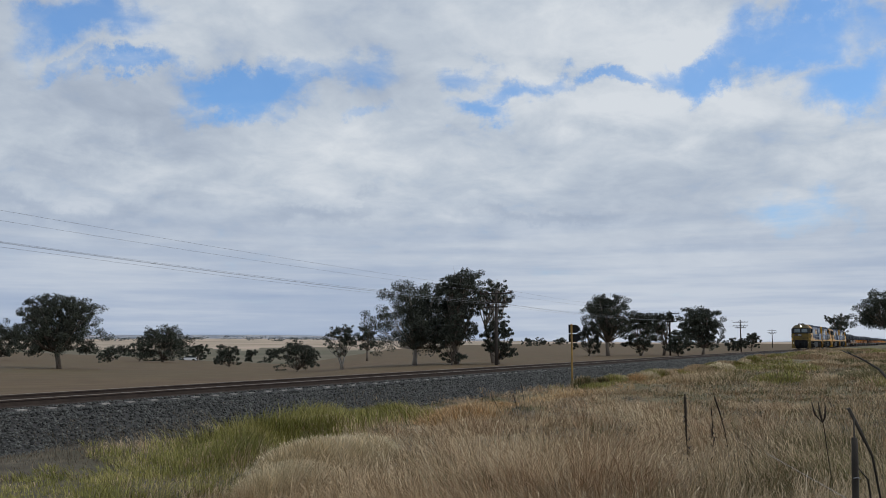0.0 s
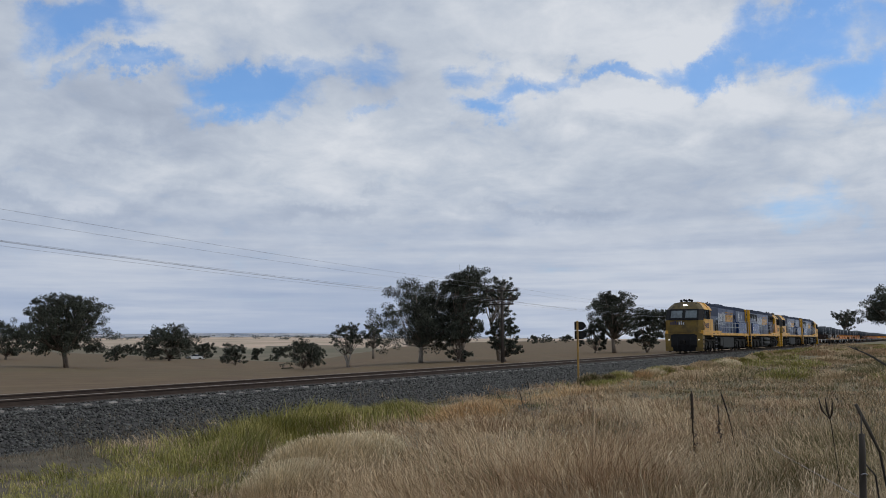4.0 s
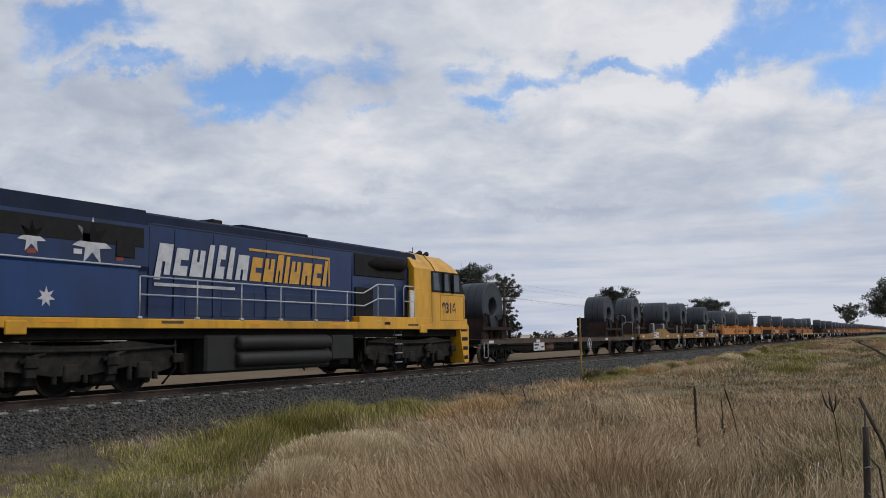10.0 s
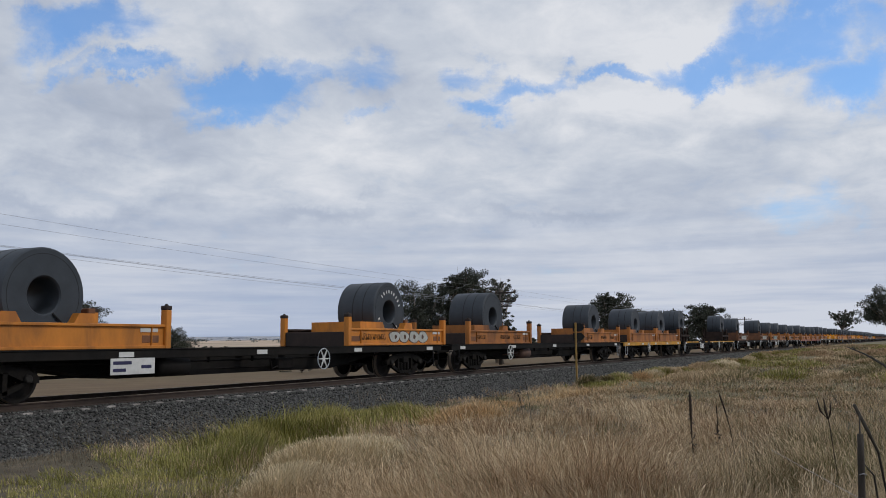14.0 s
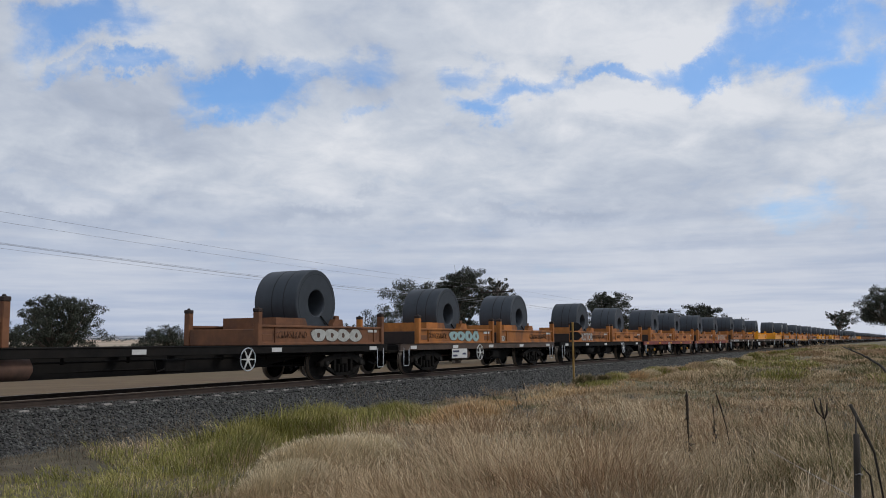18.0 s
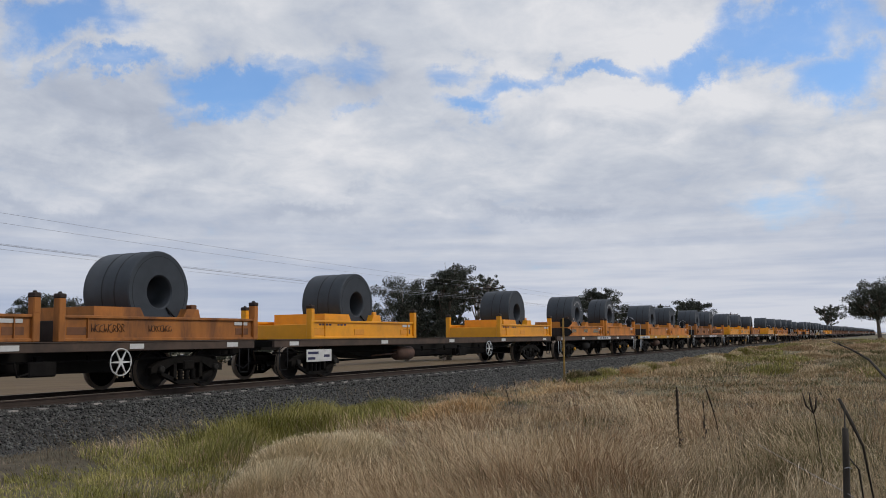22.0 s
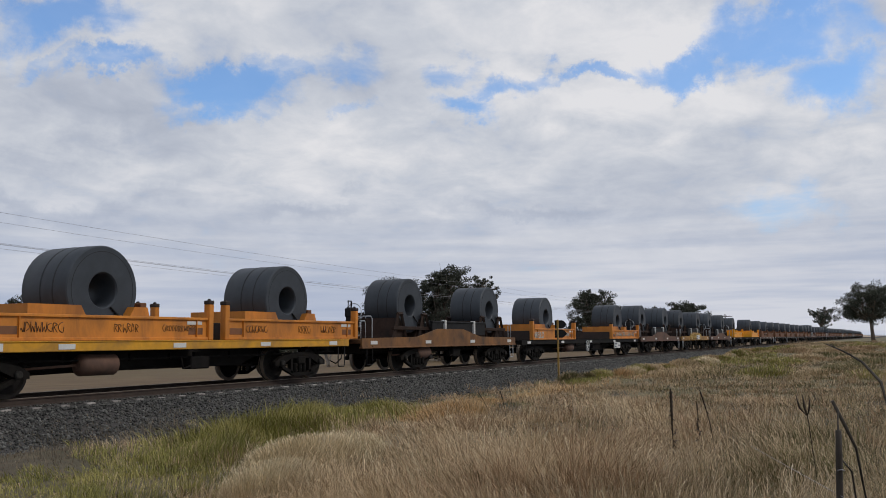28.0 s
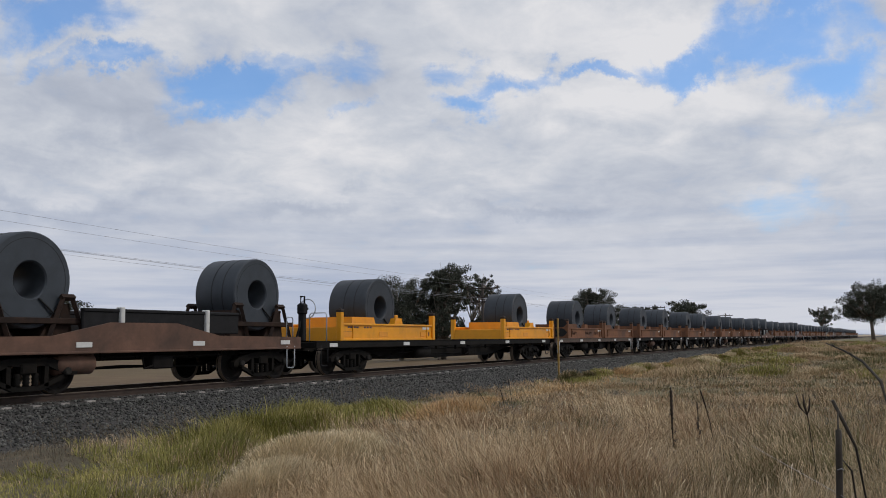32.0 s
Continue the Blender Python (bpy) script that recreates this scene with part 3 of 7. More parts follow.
# ---- track ----
def build_track():
    bm = bmesh.new()
    prism(bm, [(-3.5, -0.15), (-3.45, 0.0), (-1.75, 0.455), (-1.25, 0.49), (-1.13, 0.535), (-0.9, 0.5), (0.9, 0.5), (1.13, 0.535), (1.25, 0.49), (1.75, 0.455), (3.45, 0.0), (3.5, -0.15)], -90, 1700, "x")
    bed = tagged(part("ballast_bed", bm, BALLAST), "raised bed of blue-grey crushed stone ballast", "ballast", kind="structure")
    # loose stones over the near shoulder and between the sleepers
    rng = np.random.default_rng(4)
    n = 90000
    x = 5.5 + 110 * rng.random(n) ** 1.9
    y = -3.75 + 3.6 * rng.random(n)
    spill = (x < 13) & (rng.random(n) < 0.35)
    y = np.where(spill, -3.4 - 1.3 * rng.random(n) ** 1.3, y)
    h = np.where(y < -1.75, 0.455 * (y + 3.45) / 1.7, np.where(y < -1.2, 0.472, np.where(y < -1.0, 0.52, 0.485)))
    h = np.maximum(h, 0.0)
    keep = ~((h > 0.44) & (np.abs(((x - 4.0) / 0.65 + 0.5) % 1 - 0.5) < 0.2) & (y > -1.32) & (y < -1.16) & (rng.random(n) < 0.8))
    x, y, h = x[keep], y[keep], h[keep]
    n = len(x)
    size = ((0.014 + 0.019 * rng.random(n) ** 1.5) * (1 + x / 60))[:, None, None]
    shape = np.array([(1, 0, 0), (0, 1, 0), (-1, 0, 0), (0, -1, 0), (0, 0, 0.8), (0, 0, -0.8)], float)[None]
    spin = rng.random(n) * 6.28
    c, s = np.cos(spin)[:, None], np.sin(spin)[:, None]
    v = shape * (0.7 + 0.7 * rng.random((n, 6, 1)))
    v = np.stack([v[..., 0] * c - v[..., 1] * s, v[..., 0] * s + v[..., 1] * c, v[..., 2] + 0.35 * v[..., 0]], -1) * size
    v = v + np.stack([x, y, h + 0.012], -1)[:, None]
    f = np.array([(0, 1, 4), (1, 2, 4), (2, 3, 4), (3, 0, 4), (1, 0, 5), (2, 1, 5), (3, 2, 5), (0, 3, 5)])
    t = (np.arange(n) * 6)[:, None, None] + f[None]
    tagged(part("ballast_stones", quick_mesh("ballast_stones", v.reshape(-1, 3), t.reshape(-1, 3)), STONE), "loose crushed blue-grey stones on the ballast shoulder", "stones", kind="stuff")
    for side in (-1, 1):
        bm = bmesh.new()
        w, z0 = 0.755 * side, 0.525
        prism(bm, [(w - 0.07, z0), (w + 0.07, z0), (w + 0.07, z0 + 0.015), (w + 0.012, z0 + 0.035), (w + 0.012, z0 + 0.115), (w + 0.035, z0 + 0.125), (w + 0.035, z0 + 0.147), (w - 0.035, z0 + 0.147), (w - 0.035, z0 + 0.125), (w - 0.012, z0 + 0.115), (w - 0.012, z0 + 0.035), (w - 0.07, z0 + 0.015)], -90, 1700, "x")
        rail = tagged(part("rail", bm, RAILSTEEL), "rust-brown steel rail on concrete sleepers", "rail", "rails of the track", kind="structure")
        bm = bmesh.new()
        bevelled(bm, -90, 1700, w - 0.034, w + 0.034, z0 + 0.147, z0 + 0.156, 0.003)
        part("rail_head", bm, RAILHEAD, rail, "bright worn running surface")
    # a bolted joint plate on the near rail
    bm = bmesh.new()
    bevelled(bm, 10.15, 10.75, -0.815, -0.772, 0.545, 0.64, 0.01)
    for k in range(4):
        lathe(bm, [(0.016, -0.83), (0.016, -0.81)], 8, False, 10.22 + 0.15 * k, 0.59)
    tagged(part("rail_joint", bm, SILL_RUST), "rusty bolted fishplate on the rail", "fishplate", kind="structure")
    # a walk of sleepers
    def sleeper(bm):
        prism(bm, [(-0.13, 0.3), (0.13, 0.3), (0.105, 0.523), (-0.105, 0.523)], -1.27, 1.27)
    me = cached("sleeper", sleeper)
    for i in range(300):
        part("sleeper", me, CONCRETE, bed, m=pose(4.0 + 0.65 * i, random.uniform(-0.02, 0.02), random.uniform(-0.006, 0.004)))
    bm = bmesh.new()
    for i in range(300, 520):
        x = 4.0 + 0.65 * i
        box(bm, x - 0.11, x + 0.11, -1.27, 1.27, 0.35, 0.521)
    tagged(part("far_sleepers", bm, CONCRETE, bed), kind="stuff")


build_track()


# ---- trees ----
def gum_tree(turn, dist, height, half, seed, low=0.35, lobes=18, leaves=3200, leaf=0.3, trunks=1, pale=False, label="", sparse=0.0, name="gum_tree"):
    """A gum tree: forking tapered limbs and a ragged crown of many small hanging leaves."""
    leaves, leaf, lobes = int(leaves * 5.2), leaf * 0.6, int(lobes * 1.5)
    rng = np.random.default_rng(seed)
    x, y = EYE[0] + dist * math.cos(radians(turn)), EYE[1] + dist * math.sin(radians(turn))
    z = float(ground_height(x, y))
    tree = base(name, label or "olive-green gum tree standing in the brown paddock", "tree", "trees beyond the line", pose(x, y, z - 0.05))
    bm = bmesh.new()
    across = np.array([math.sin(radians(turn)), -math.cos(radians(turn))])
    centres = []
    for i in range(lobes):
        a = (i + 0.5) / lobes
        u = rng.uniform(-1, 1)
        h = low + (1 - low) * (0.1 + 0.78 * rng.random() ** 0.85)
        room = math.sqrt(max(0.05, 1 - ((h - low) / (1.05 - low)) ** 2.4)) * min(1.0, 0.55 + (h - low) * 2.2)
        c = across * u * half * room * 0.72 + np.array([across[1], -across[0]]) * rng.uniform(-0.7, 0.7) * half * room
        centres.append((c[0], c[1], h * height * 0.955))
    centres.append((0.05 * half, 0, height * 0.84))
    centres.append((across[0] * 0.25 * half, across[1] * 0.25 * half, height * 0.8))
    for k in range(trunks):
        lean = rng.uniform(-0.12, 0.12, 2) * height * (0.5 if trunks == 1 else 1.4)
        r0 = height * (0.030 if trunks == 1 else 0.022)
        fork = (lean[0] * 0.5, lean[1] * 0.5, height * low * 0.9)
        tube(bm, [(0.12 * k, 0, 0), (lean[0] * 0.2 + 0.12 * k, lean[1] * 0.2, height * low * 0.4), fork], [r0 * 1.25, r0, r0 * 0.75], 8)
        for c in centres[k::trunks]:
            mid = ((fork[0] + c[0]) / 2 + rng.uniform(-0.3, 0.3), (fork[1] + c[1]) / 2 + rng.uniform(-0.3, 0.3), fork[2] * 0.45 + c[2] * 0.55 - 0.1 * height * 0.3)
            tube(bm, [fork, mid, c], [r0 * 0.45, r0 * 0.28, r0 * 0.09], 5)
            for _ in range(2):
                e = (c[0] + rng.uniform(-1, 1) * half * 0.2, c[1] + rng.uniform(-1, 1) * half * 0.2, c[2] + rng.uniform(0, 0.1) * height)
                tube(bm, [mid, ((mid[0] + e[0]) / 2, (mid[1] + e[1]) / 2, (mid[2] + e[2]) / 2 + 0.1), e], [r0 * 0.2, r0 * 0.12, r0 * 0.05], 4)
    part("trunk", bm, PALEBARK if pale else BARK, tree)
    # leaves in ragged clumps round the ends of the limbs
    cs = np.array(centres)
    size = half * (0.36 - 0.12 * sparse) * (0.75 + 0.6 * rng.random(len(cs)))
    which = rng.integers(0, len(cs), leaves)
    sub = np.clip(rng.normal(0, 1, (len(cs), 7, 3)) * 0.52, -0.8, 0.8)
    way = rng.normal(0, 1, (leaves, 3))
    way /= np.linalg.norm(way, axis=1)[:, None]
    rad = rng.random(leaves) ** 0.4 * (0.28 + 0.08 * rng.random(leaves))
    off = sub[which, rng.integers(0, 7, leaves)] + way * rad[:, None]
    p = cs[which] + off * size[which][:, None] * np.array([1, 1, 0.72])
    p[:, 2] = np.maximum(p[:, 2], height * 0.06)
    d = rng.normal(0, 1, (leaves, 3)) + np.array([0, 0, -0.9])
    d /= np.linalg.norm(d, axis=1)[:, None]
    e = np.cross(d, rng.normal(0, 1, (leaves, 3)))
    e /= np.linalg.norm(e, axis=1)[:, None]
    length = leaf * (0.6 + 0.9 * rng.random(leaves))[:, None]
    wide = length * 0.42
    v = np.stack([p - d * length * 0.5, p + e * wide * 0.5, p + d * length * 0.5, p - e * wide * 0.5], 1)
    t = (np.arange(leaves) * 4)[:, None, None] + np.array([(0, 1, 2), (0, 2, 3)])[None]
    part("crown", quick_mesh("crown", v.reshape(-1, 3), t.reshape(-1, 3)), LEAF, tree)
    return tree


gum_tree(51.0, 84, 6.5, 3.9, 11, 0.24, 34, 7600, 0.26, 2, label="broad dark gum tree alone in the brown paddock")
gum_tree(54.2, 130, 5.0, 3.6, 12, 0.1, 14, 2000, 0.35, 1, label="low dark gum scrub on the paddock's crest", name="scrub_tree")
gum_tree(48.3, 128, 2.0, 1.6, 13, 0.1, 8, 900, 0.3, 1, label="low dark bush behind the lone gum", name="bush")
gum_tree(45.2, 150, 5.8, 4.7, 14, 0.08, 22, 3400, 0.36, 2, label="clump of dark gums on the paddock's edge")
gum_tree(46.5, 150, 3.0, 2.6, 15, 0.08, 8, 900, 0.36, 1, label="low dark bush on the paddock's edge", name="bush")
gum_tree(43.1, 175, 3.4, 2.3, 16, 0.1, 8, 900, 0.4, 1, label="small round bush near a parked car", name="bush")
gum_tree(41.2, 110, 2.5, 1.8, 17, 0.06, 10, 1300, 0.25, 1, label="low rounded dark bush in the paddock", name="bush")
gum_tree(37.0, 88, 3.0, 2.2, 18, 0.08, 12, 1900, 0.22, 1, label="low spreading dark gum in the paddock")
gum_tree(34.25, 80, 4.2, 1.9, 19, 0.3, 13, 1200, 0.2, 3, pale=True, sparse=0.5, label="thin open young gum near the line")
gum_tree(32.6, 118, 5.0, 2.1, 20, 0.3, 10, 1000, 0.26, 1, sparse=0.5, label="thin open gum in the paddock")
gum_tree(29.6, 80, 7.5, 4.5, 21, 0.22, 36, 8600, 0.24, 2, pale=True, label="tall spreading gum in the clump by the line")
gum_tree(26.9, 79, 9.3, 2.9, 22, 0.2, 28, 6800, 0.24, 2, label="tallest dark gum in the clump by the line")
gum_tree(24.55, 82, 8.3, 2.2, 23, 0.45, 14, 1700, 0.22, 3, pale=True, sparse=0.6, label="open pale-limbed gum in the clump by the line")
gum_tree(24.2, 78, 4.2, 1.7, 24, 0.12, 14, 2600, 0.22, 1, label="low dark gum under the tall clump")
gum_tree(27.2, 77, 3.6, 1.5, 25, 0.1, 10, 1500, 0.22, 1, label="low dark undergrowth under the tall clump", name="bush")
gum_tree(17.3, 124, 8.9, 3.9, 26, 0.24, 26, 5200, 0.32, 1, label="broad dark gum behind the pole line")
gum_tree(18.5, 126, 4.0, 2.2, 27, 0.1, 9, 1300, 0.3, 1, label="low dark gum behind the line")
gum_tree(15.3, 128, 6.2, 3.0, 28, 0.15, 18, 3000, 0.32, 2, label="dark gum in the row behind the pole line")
gum_tree(13.9, 132, 6.6, 2.6, 29, 0.25, 13, 1900, 0.32, 2, label="open gum in the row behind the pole line", sparse=0.3)
gum_tree(13.0, 130, 3.6, 2.4, 30, 0.08, 9, 1500, 0.32, 1, label="low dark bush in the row behind the line", name="bush")
gum_tree(11.55, 140, 7.1, 3.9, 31, 0.16, 26, 5200, 0.34, 1, label="broad round dark gum in the row behind the line")
gum_tree(8.7, 215, 4.2, 2.1, 32, 0.15, 9, 1300, 0.45, 1, label="small distant dark gum behind the line")
gum_tree(9.6, 190, 2.6, 2.4, 33, 0.1, 7, 900, 0.42, 1, label="low distant bush behind the line", name="bush")
gum_tree(3.95, 240, 9.0, 3.9, 34, 0.5, 12, 1300, 0.42, 1, label="open umbrella-shaped gum beside the line", sparse=0.4)
gum_tree(5.75, 330, 4.6, 2.8, 35, 0.15, 9, 1200, 0.6, 1, label="distant dark gum on the skyline")
gum_tree(1.15, 128, 7.4, 5.0, 36, 0.42, 26, 4600, 0.34, 1, label="dark gum on the near side of the line")
for k, (a, d, h, w) in enumerate(((40.0, 300, 4, 3), (38.6, 290, 4, 4), (47.6, 420, 5, 6), (36.2, 320, 4, 4), (22.4, 420, 4, 3), (21.6, 500, 4, 5), (20.3, 450, 4, 4), (49.5, 300, 3.5, 4))):
    gum_tree(a, d, h, w, 60 + k, 0.1, 6, 420, 0.8, 1, label="tiny distant dark tree in the far paddocks")


def scatter_far_woods():
    rng = np.random.default_rng(9)
    v, t = [], []
    for _ in range(220):
        a, d = rng.uniform(28, 60), rng.uniform(1300, 3200)
        d = 900 + 150 * round((d - 900) / 150) + rng.uniform(-15, 15)
        x, y = EYE[0] + d * math.cos(radians(a)), EYE[1] + d * math.sin(radians(a))
        z = float(ground_height(x, y))
        w, h = rng.uniform(5, 26), rng.uniform(2.5, 5)
        for _ in range(26):
            c = np.array([x, y, z + h * rng.uniform(0.2, 0.8)]) + rng.normal(0, 1, 3) * (w * 0.45, w * 0.45, h * 0.12)
            tri = c + rng.normal(0, 1, (3, 3)) * (1.5, 1.5, h * 0.2)
            tri[:, 2] = np.maximum(tri[:, 2], z)
            t.append((len(v), len(v) + 1, len(v) + 2))
            v.extend(tri)
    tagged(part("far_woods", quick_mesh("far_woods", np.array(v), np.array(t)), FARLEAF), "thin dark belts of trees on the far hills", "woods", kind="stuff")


scatter_far_woods()


# ---- pole line ----
POLES = [8.1, 68.1, 128.4, 188.0]
POLE_Y = 14.85
ARMS = ((5.85, 1.45), (5.1, 1.45), (4.72, 1.1))


def telegraph_pole(x, y=POLE_Y, taller=0.0):
    z = float(ground_height(x, y))
    pole = base("telegraph_pole", "dark timber telegraph pole with three crossarms beside the line", "pole", "poles along the line", pose(x, y, z))
    up = taller - z
    part("post", cached(("pole post", taller), lambda bm: tube(bm, [(0, 0, -0.3), (0, 0, 3), (0, 0, 6.4 + taller)], [0.15, 0.13, 0.1], 10)), POLEWOOD, pole)
    for h, w in ARMS:
        arm = part("crossarm", cached(("crossarm", w), lambda bm: bevelled(bm, -0.16, -0.06, -w, w, -0.06, 0.06, 0.01)), POLEWOOD, pole, m=pose(0, 0, h + up))
        for k in range(6):
            y = -w * 0.95 + k * w * 0.38
            part("insulator", cached("insulator", lambda bm: tube(bm, [(-0.11, 0, 0.06), (-0.11, 0, 0.12), (-0.11, 0, 0.15), (-0.11, 0, 0.22)], [0.015, 0.02, 0.05, 0.03], 6)), INSULATOR, arm, m=pose(0, y, 0))
    for s in (-1, 1):
        part("brace", cached(("brace", s), lambda bm: tube(bm, [(-0.13, 0, 4.5), (-0.13, 0.75 * s, 5.05)], 0.02, 5)), POLEWOOD, pole, m=pose(0, 0, up))


for x in POLES:
    telegraph_pole(x, taller=0.95 if x == POLES[0] else 0.0)
telegraph_pole(326.0, 27.0)


def overhead_wire(h, off):
    bm = bmesh.new()
    pts = []
    spans = [POLES[0] - 58] + POLES
    for a, b in zip(spans, spans[1:]):
        for k in range(12):
            s = k / 12
            pts.append((a + (b - a) * s - 0.11, POLE_Y + off, h + 0.2 + (0.95 * (1 - s) if b == POLES[1] else 0.95 if b == POLES[0] else 0.0) - 4 * 0.3 * s * (1 - s)))
    tube(bm, pts, 0.005, 4)
    tagged(part("overhead_wire", bm, WIRE), "thin grey wire slung between the telegraph poles", "wire", "wires of the pole line")


for h, off in ((5.85, -1.38), (5.85, 0.82), (5.1, 1.38), (4.72, -1.04), (4.72, -0.9), (4.72, 0.2)):
    overhead_wire(h, off)


# ---- lineside marker ----
def track_marker():
    x, y, z = 35.05, -3.5, 0.02
    sign = base("lineside_sign", "mustard post with two dark pointed boards on the ballast shoulder", "sign", m=pose(x, y, z))
    part("post", cached("marker post", lambda bm: bevelled(bm, -0.035, 0.035, -0.035, 0.035, 0, 2.5, 0.01)), POSTYELLOW, sign)
    for h in (1.75, 2.13):
        def board(bm):
            prism(bm, [(0.16, 0.0), (0.24, 0.03), (0.36, 0.17), (0.24, 0.31), (0.16, 0.34), (-0.14, 0.34), (-0.14, 0.0)], -0.012, 0.012)
        part("board", cached("marker board", board), BLACK, sign, m=pose(0.05, 0.0, h, 0, 0, -65))


track_marker()


def parked_car():
    a, d = 43.6, 232
    x, y = EYE[0] + d * math.cos(radians(a)), EYE[1] + d * math.sin(radians(a))
    car = base("parked_car", "small white car parked far off in the paddock", "car", m=pose(x, y, float(ground_height(x, y)) - 0.02, 0, 0, 120))
    bm = bmesh.new()
    prism(bm, [(-2.1, 0.35), (2.1, 0.35), (2.15, 0.75), (1.3, 0.9), (0.6, 1.42), (-1.3, 1.45), (-1.9, 0.95), (-2.1, 0.9)], -0.85, 0.85)
    part("body", bm, CARWHITE, car)
    for s in (-1, 1):
        bm = bmesh.new()
        prism(bm, [(1.1, 0.95), (0.55, 1.36), (-1.25, 1.39), (-1.7, 0.98)], 0.855 * s - 0.01, 0.855 * s + 0.01)
        part("side_windows", bm, GLASS, car)
        for wx in (-1.3, 1.3):
            part("wheel", cached("car wheel", lambda bm: lathe(bm, [(0.33, -0.1), (0.33, 0.1)], 20, False)), BLACK, car, m=pose(wx, 0.8 * s, 0.33))


parked_car()


# ---- verge grass ----
def grass_edge(x):
    return np.interp(x, (4, 6, 7.5, 9.8, 12, 20, 30, 46, 75, 140), (-9, -7.4, -6.0, -4.6, -4.0, -3.5, -3.7, -4.0, -3.5, -3.4))


def patch(x, y, cx, cy, rx, ry):
    return np.clip(1.25 - np.hypot((x - cx) / rx, (y - cy) / ry), 0, 1)


def spread(rng, n):
    """Points over the verge, thicker towards the road's edge."""
    turn = np.radians(rng.uniform(-6, 60, n))
    r = 4.2 * np.exp(rng.random(n) ** 0.9 * math.log(105 / 4.2))
    return EYE[0] + r * np.cos(turn), EYE[1] + r * np.sin(turn)


def rolling(x, y, a, b, c):
    """Soft patches between 0 and 1."""
    return 0.5 + 0.25 * np.sin(x * a + 2.1 * np.sin(y * b + c)) + 0.25 * np.sin(y * a * 1.3 + c + 1.8 * np.sin(x * b * 0.8))


GREEN_SPOTS = ((15.9, -5.2, 2.1, 0.8), (17.6, -5.4, 1.0, 0.7), (13.0, -5.8, 1.9, 0.9), (11.0, -6.1, 1.5, 0.8), (8.6, -6.6, 1.5, 1.0), (7.3, -7.3, 1.3, 1.2), 
               (34.0, -4.8, 1.5, 0.4), (39, -4.5, 2.5, 0.4), (50, -4.6, 7, 0.7), (62, -7.5, 12, 1.2), (31.0, -4.5, 0.8, 0.25))
GINGER_SPOTS = ((18.9, -6.3, 1.7, 0.9), (21, -6.0, 1.6, 0.8), (22.5, -5.4, 2.0, 0.5), (27, -5.7, 3.0, 0.6), (32, -6.0, 3.0, 0.5), (45, -5.6, 6, 0.6))


def growth(rng, x, y):
    """What grows where: 0 straw, 1 russet, 2 green, 3 ginger, 4 grey, 5 seeding, 6 olive."""
    n = len(x)
    broad, small = rolling(x, y, 0.55, 0.5, 0.7), rolling(x, y, 1.7, 1.1, 2.0)
    mix = rng.random(n)
    olive = np.clip((0.42 - broad * 0.55 - small * 0.45) * 4.5, 0.03, 0.75)
    pale = np.clip((broad * 0.4 + small * 0.6 - 0.40) * 3.2, 0.08, 0.85)
    kind = np.where(mix < olive, 6, np.where(mix < olive + pale * (1 - olive), 0, 1))
    kind = np.where((rng.random(n) < 0.55 * smooth_step(10.5, 8.5, x) * smooth_step(-10, -8.6, y)), 6, kind)
    kind = np.where((kind == 1) & (x < 14) & (y > -11.5) & (rng.random(n) < 0.6), 0, kind)
    shade = smooth_step(-12.6, -14.2, y) * smooth_step(34, 14, x)
    kind = np.where(rng.random(n) < 0.86 * shade, np.where(rng.random(n) < 0.5, 4, 6), kind)
    verge = smooth_step(20, 34, x) * smooth_step(-6.5, -9, y)
    kind = np.where(rng.random(n) < 0.5 * verge, np.where(rng.random(n) < 0.65, 6, 4), kind)
    kind = np.where(rng.random(n) < 0.07 + 0.25 * (rolling(x, y, 1.1, 0.9, 4.0) < 0.25), 4, kind)
    near_green = np.maximum.reduce([patch(x, y, *p) for p in GREEN_SPOTS])
    ginger = np.maximum.reduce([patch(x, y, *p) for p in GINGER_SPOTS])
    mound = np.maximum(patch(x, y, 11.7, -8.0, 1.5, 0.5), patch(x, y, 9.8, -8.55, 1.1, 0.45))
    side = grass_edge(x) - y
    fringe = smooth_step(19.5, 17, x) * smooth_step(2.2, 1.2, side) * smooth_step(-9, -8, y) * (small > 0.35)
    corner = smooth_step(11, 9, x) * smooth_step(-9.4, -8.4, y)
    near_green = np.maximum.reduce([near_green, 0.6 * fringe, 0.8 * corner * (0.35 + broad)])
    green_share = np.clip(near_green * 1.7 * (0.55 + 0.75 * small), 0, 0.56)
    kind = np.where(rng.random(n) < green_share, 2, kind)
    kind = np.where(rng.random(n) < np.clip(ginger * 1.7, 0, 0.85), 3, kind)
    kind = np.where(rng.random(n) < np.clip(mound * 2.2, 0, 0.93), 5, kind)
    return kind, near_green, mound, broad, small


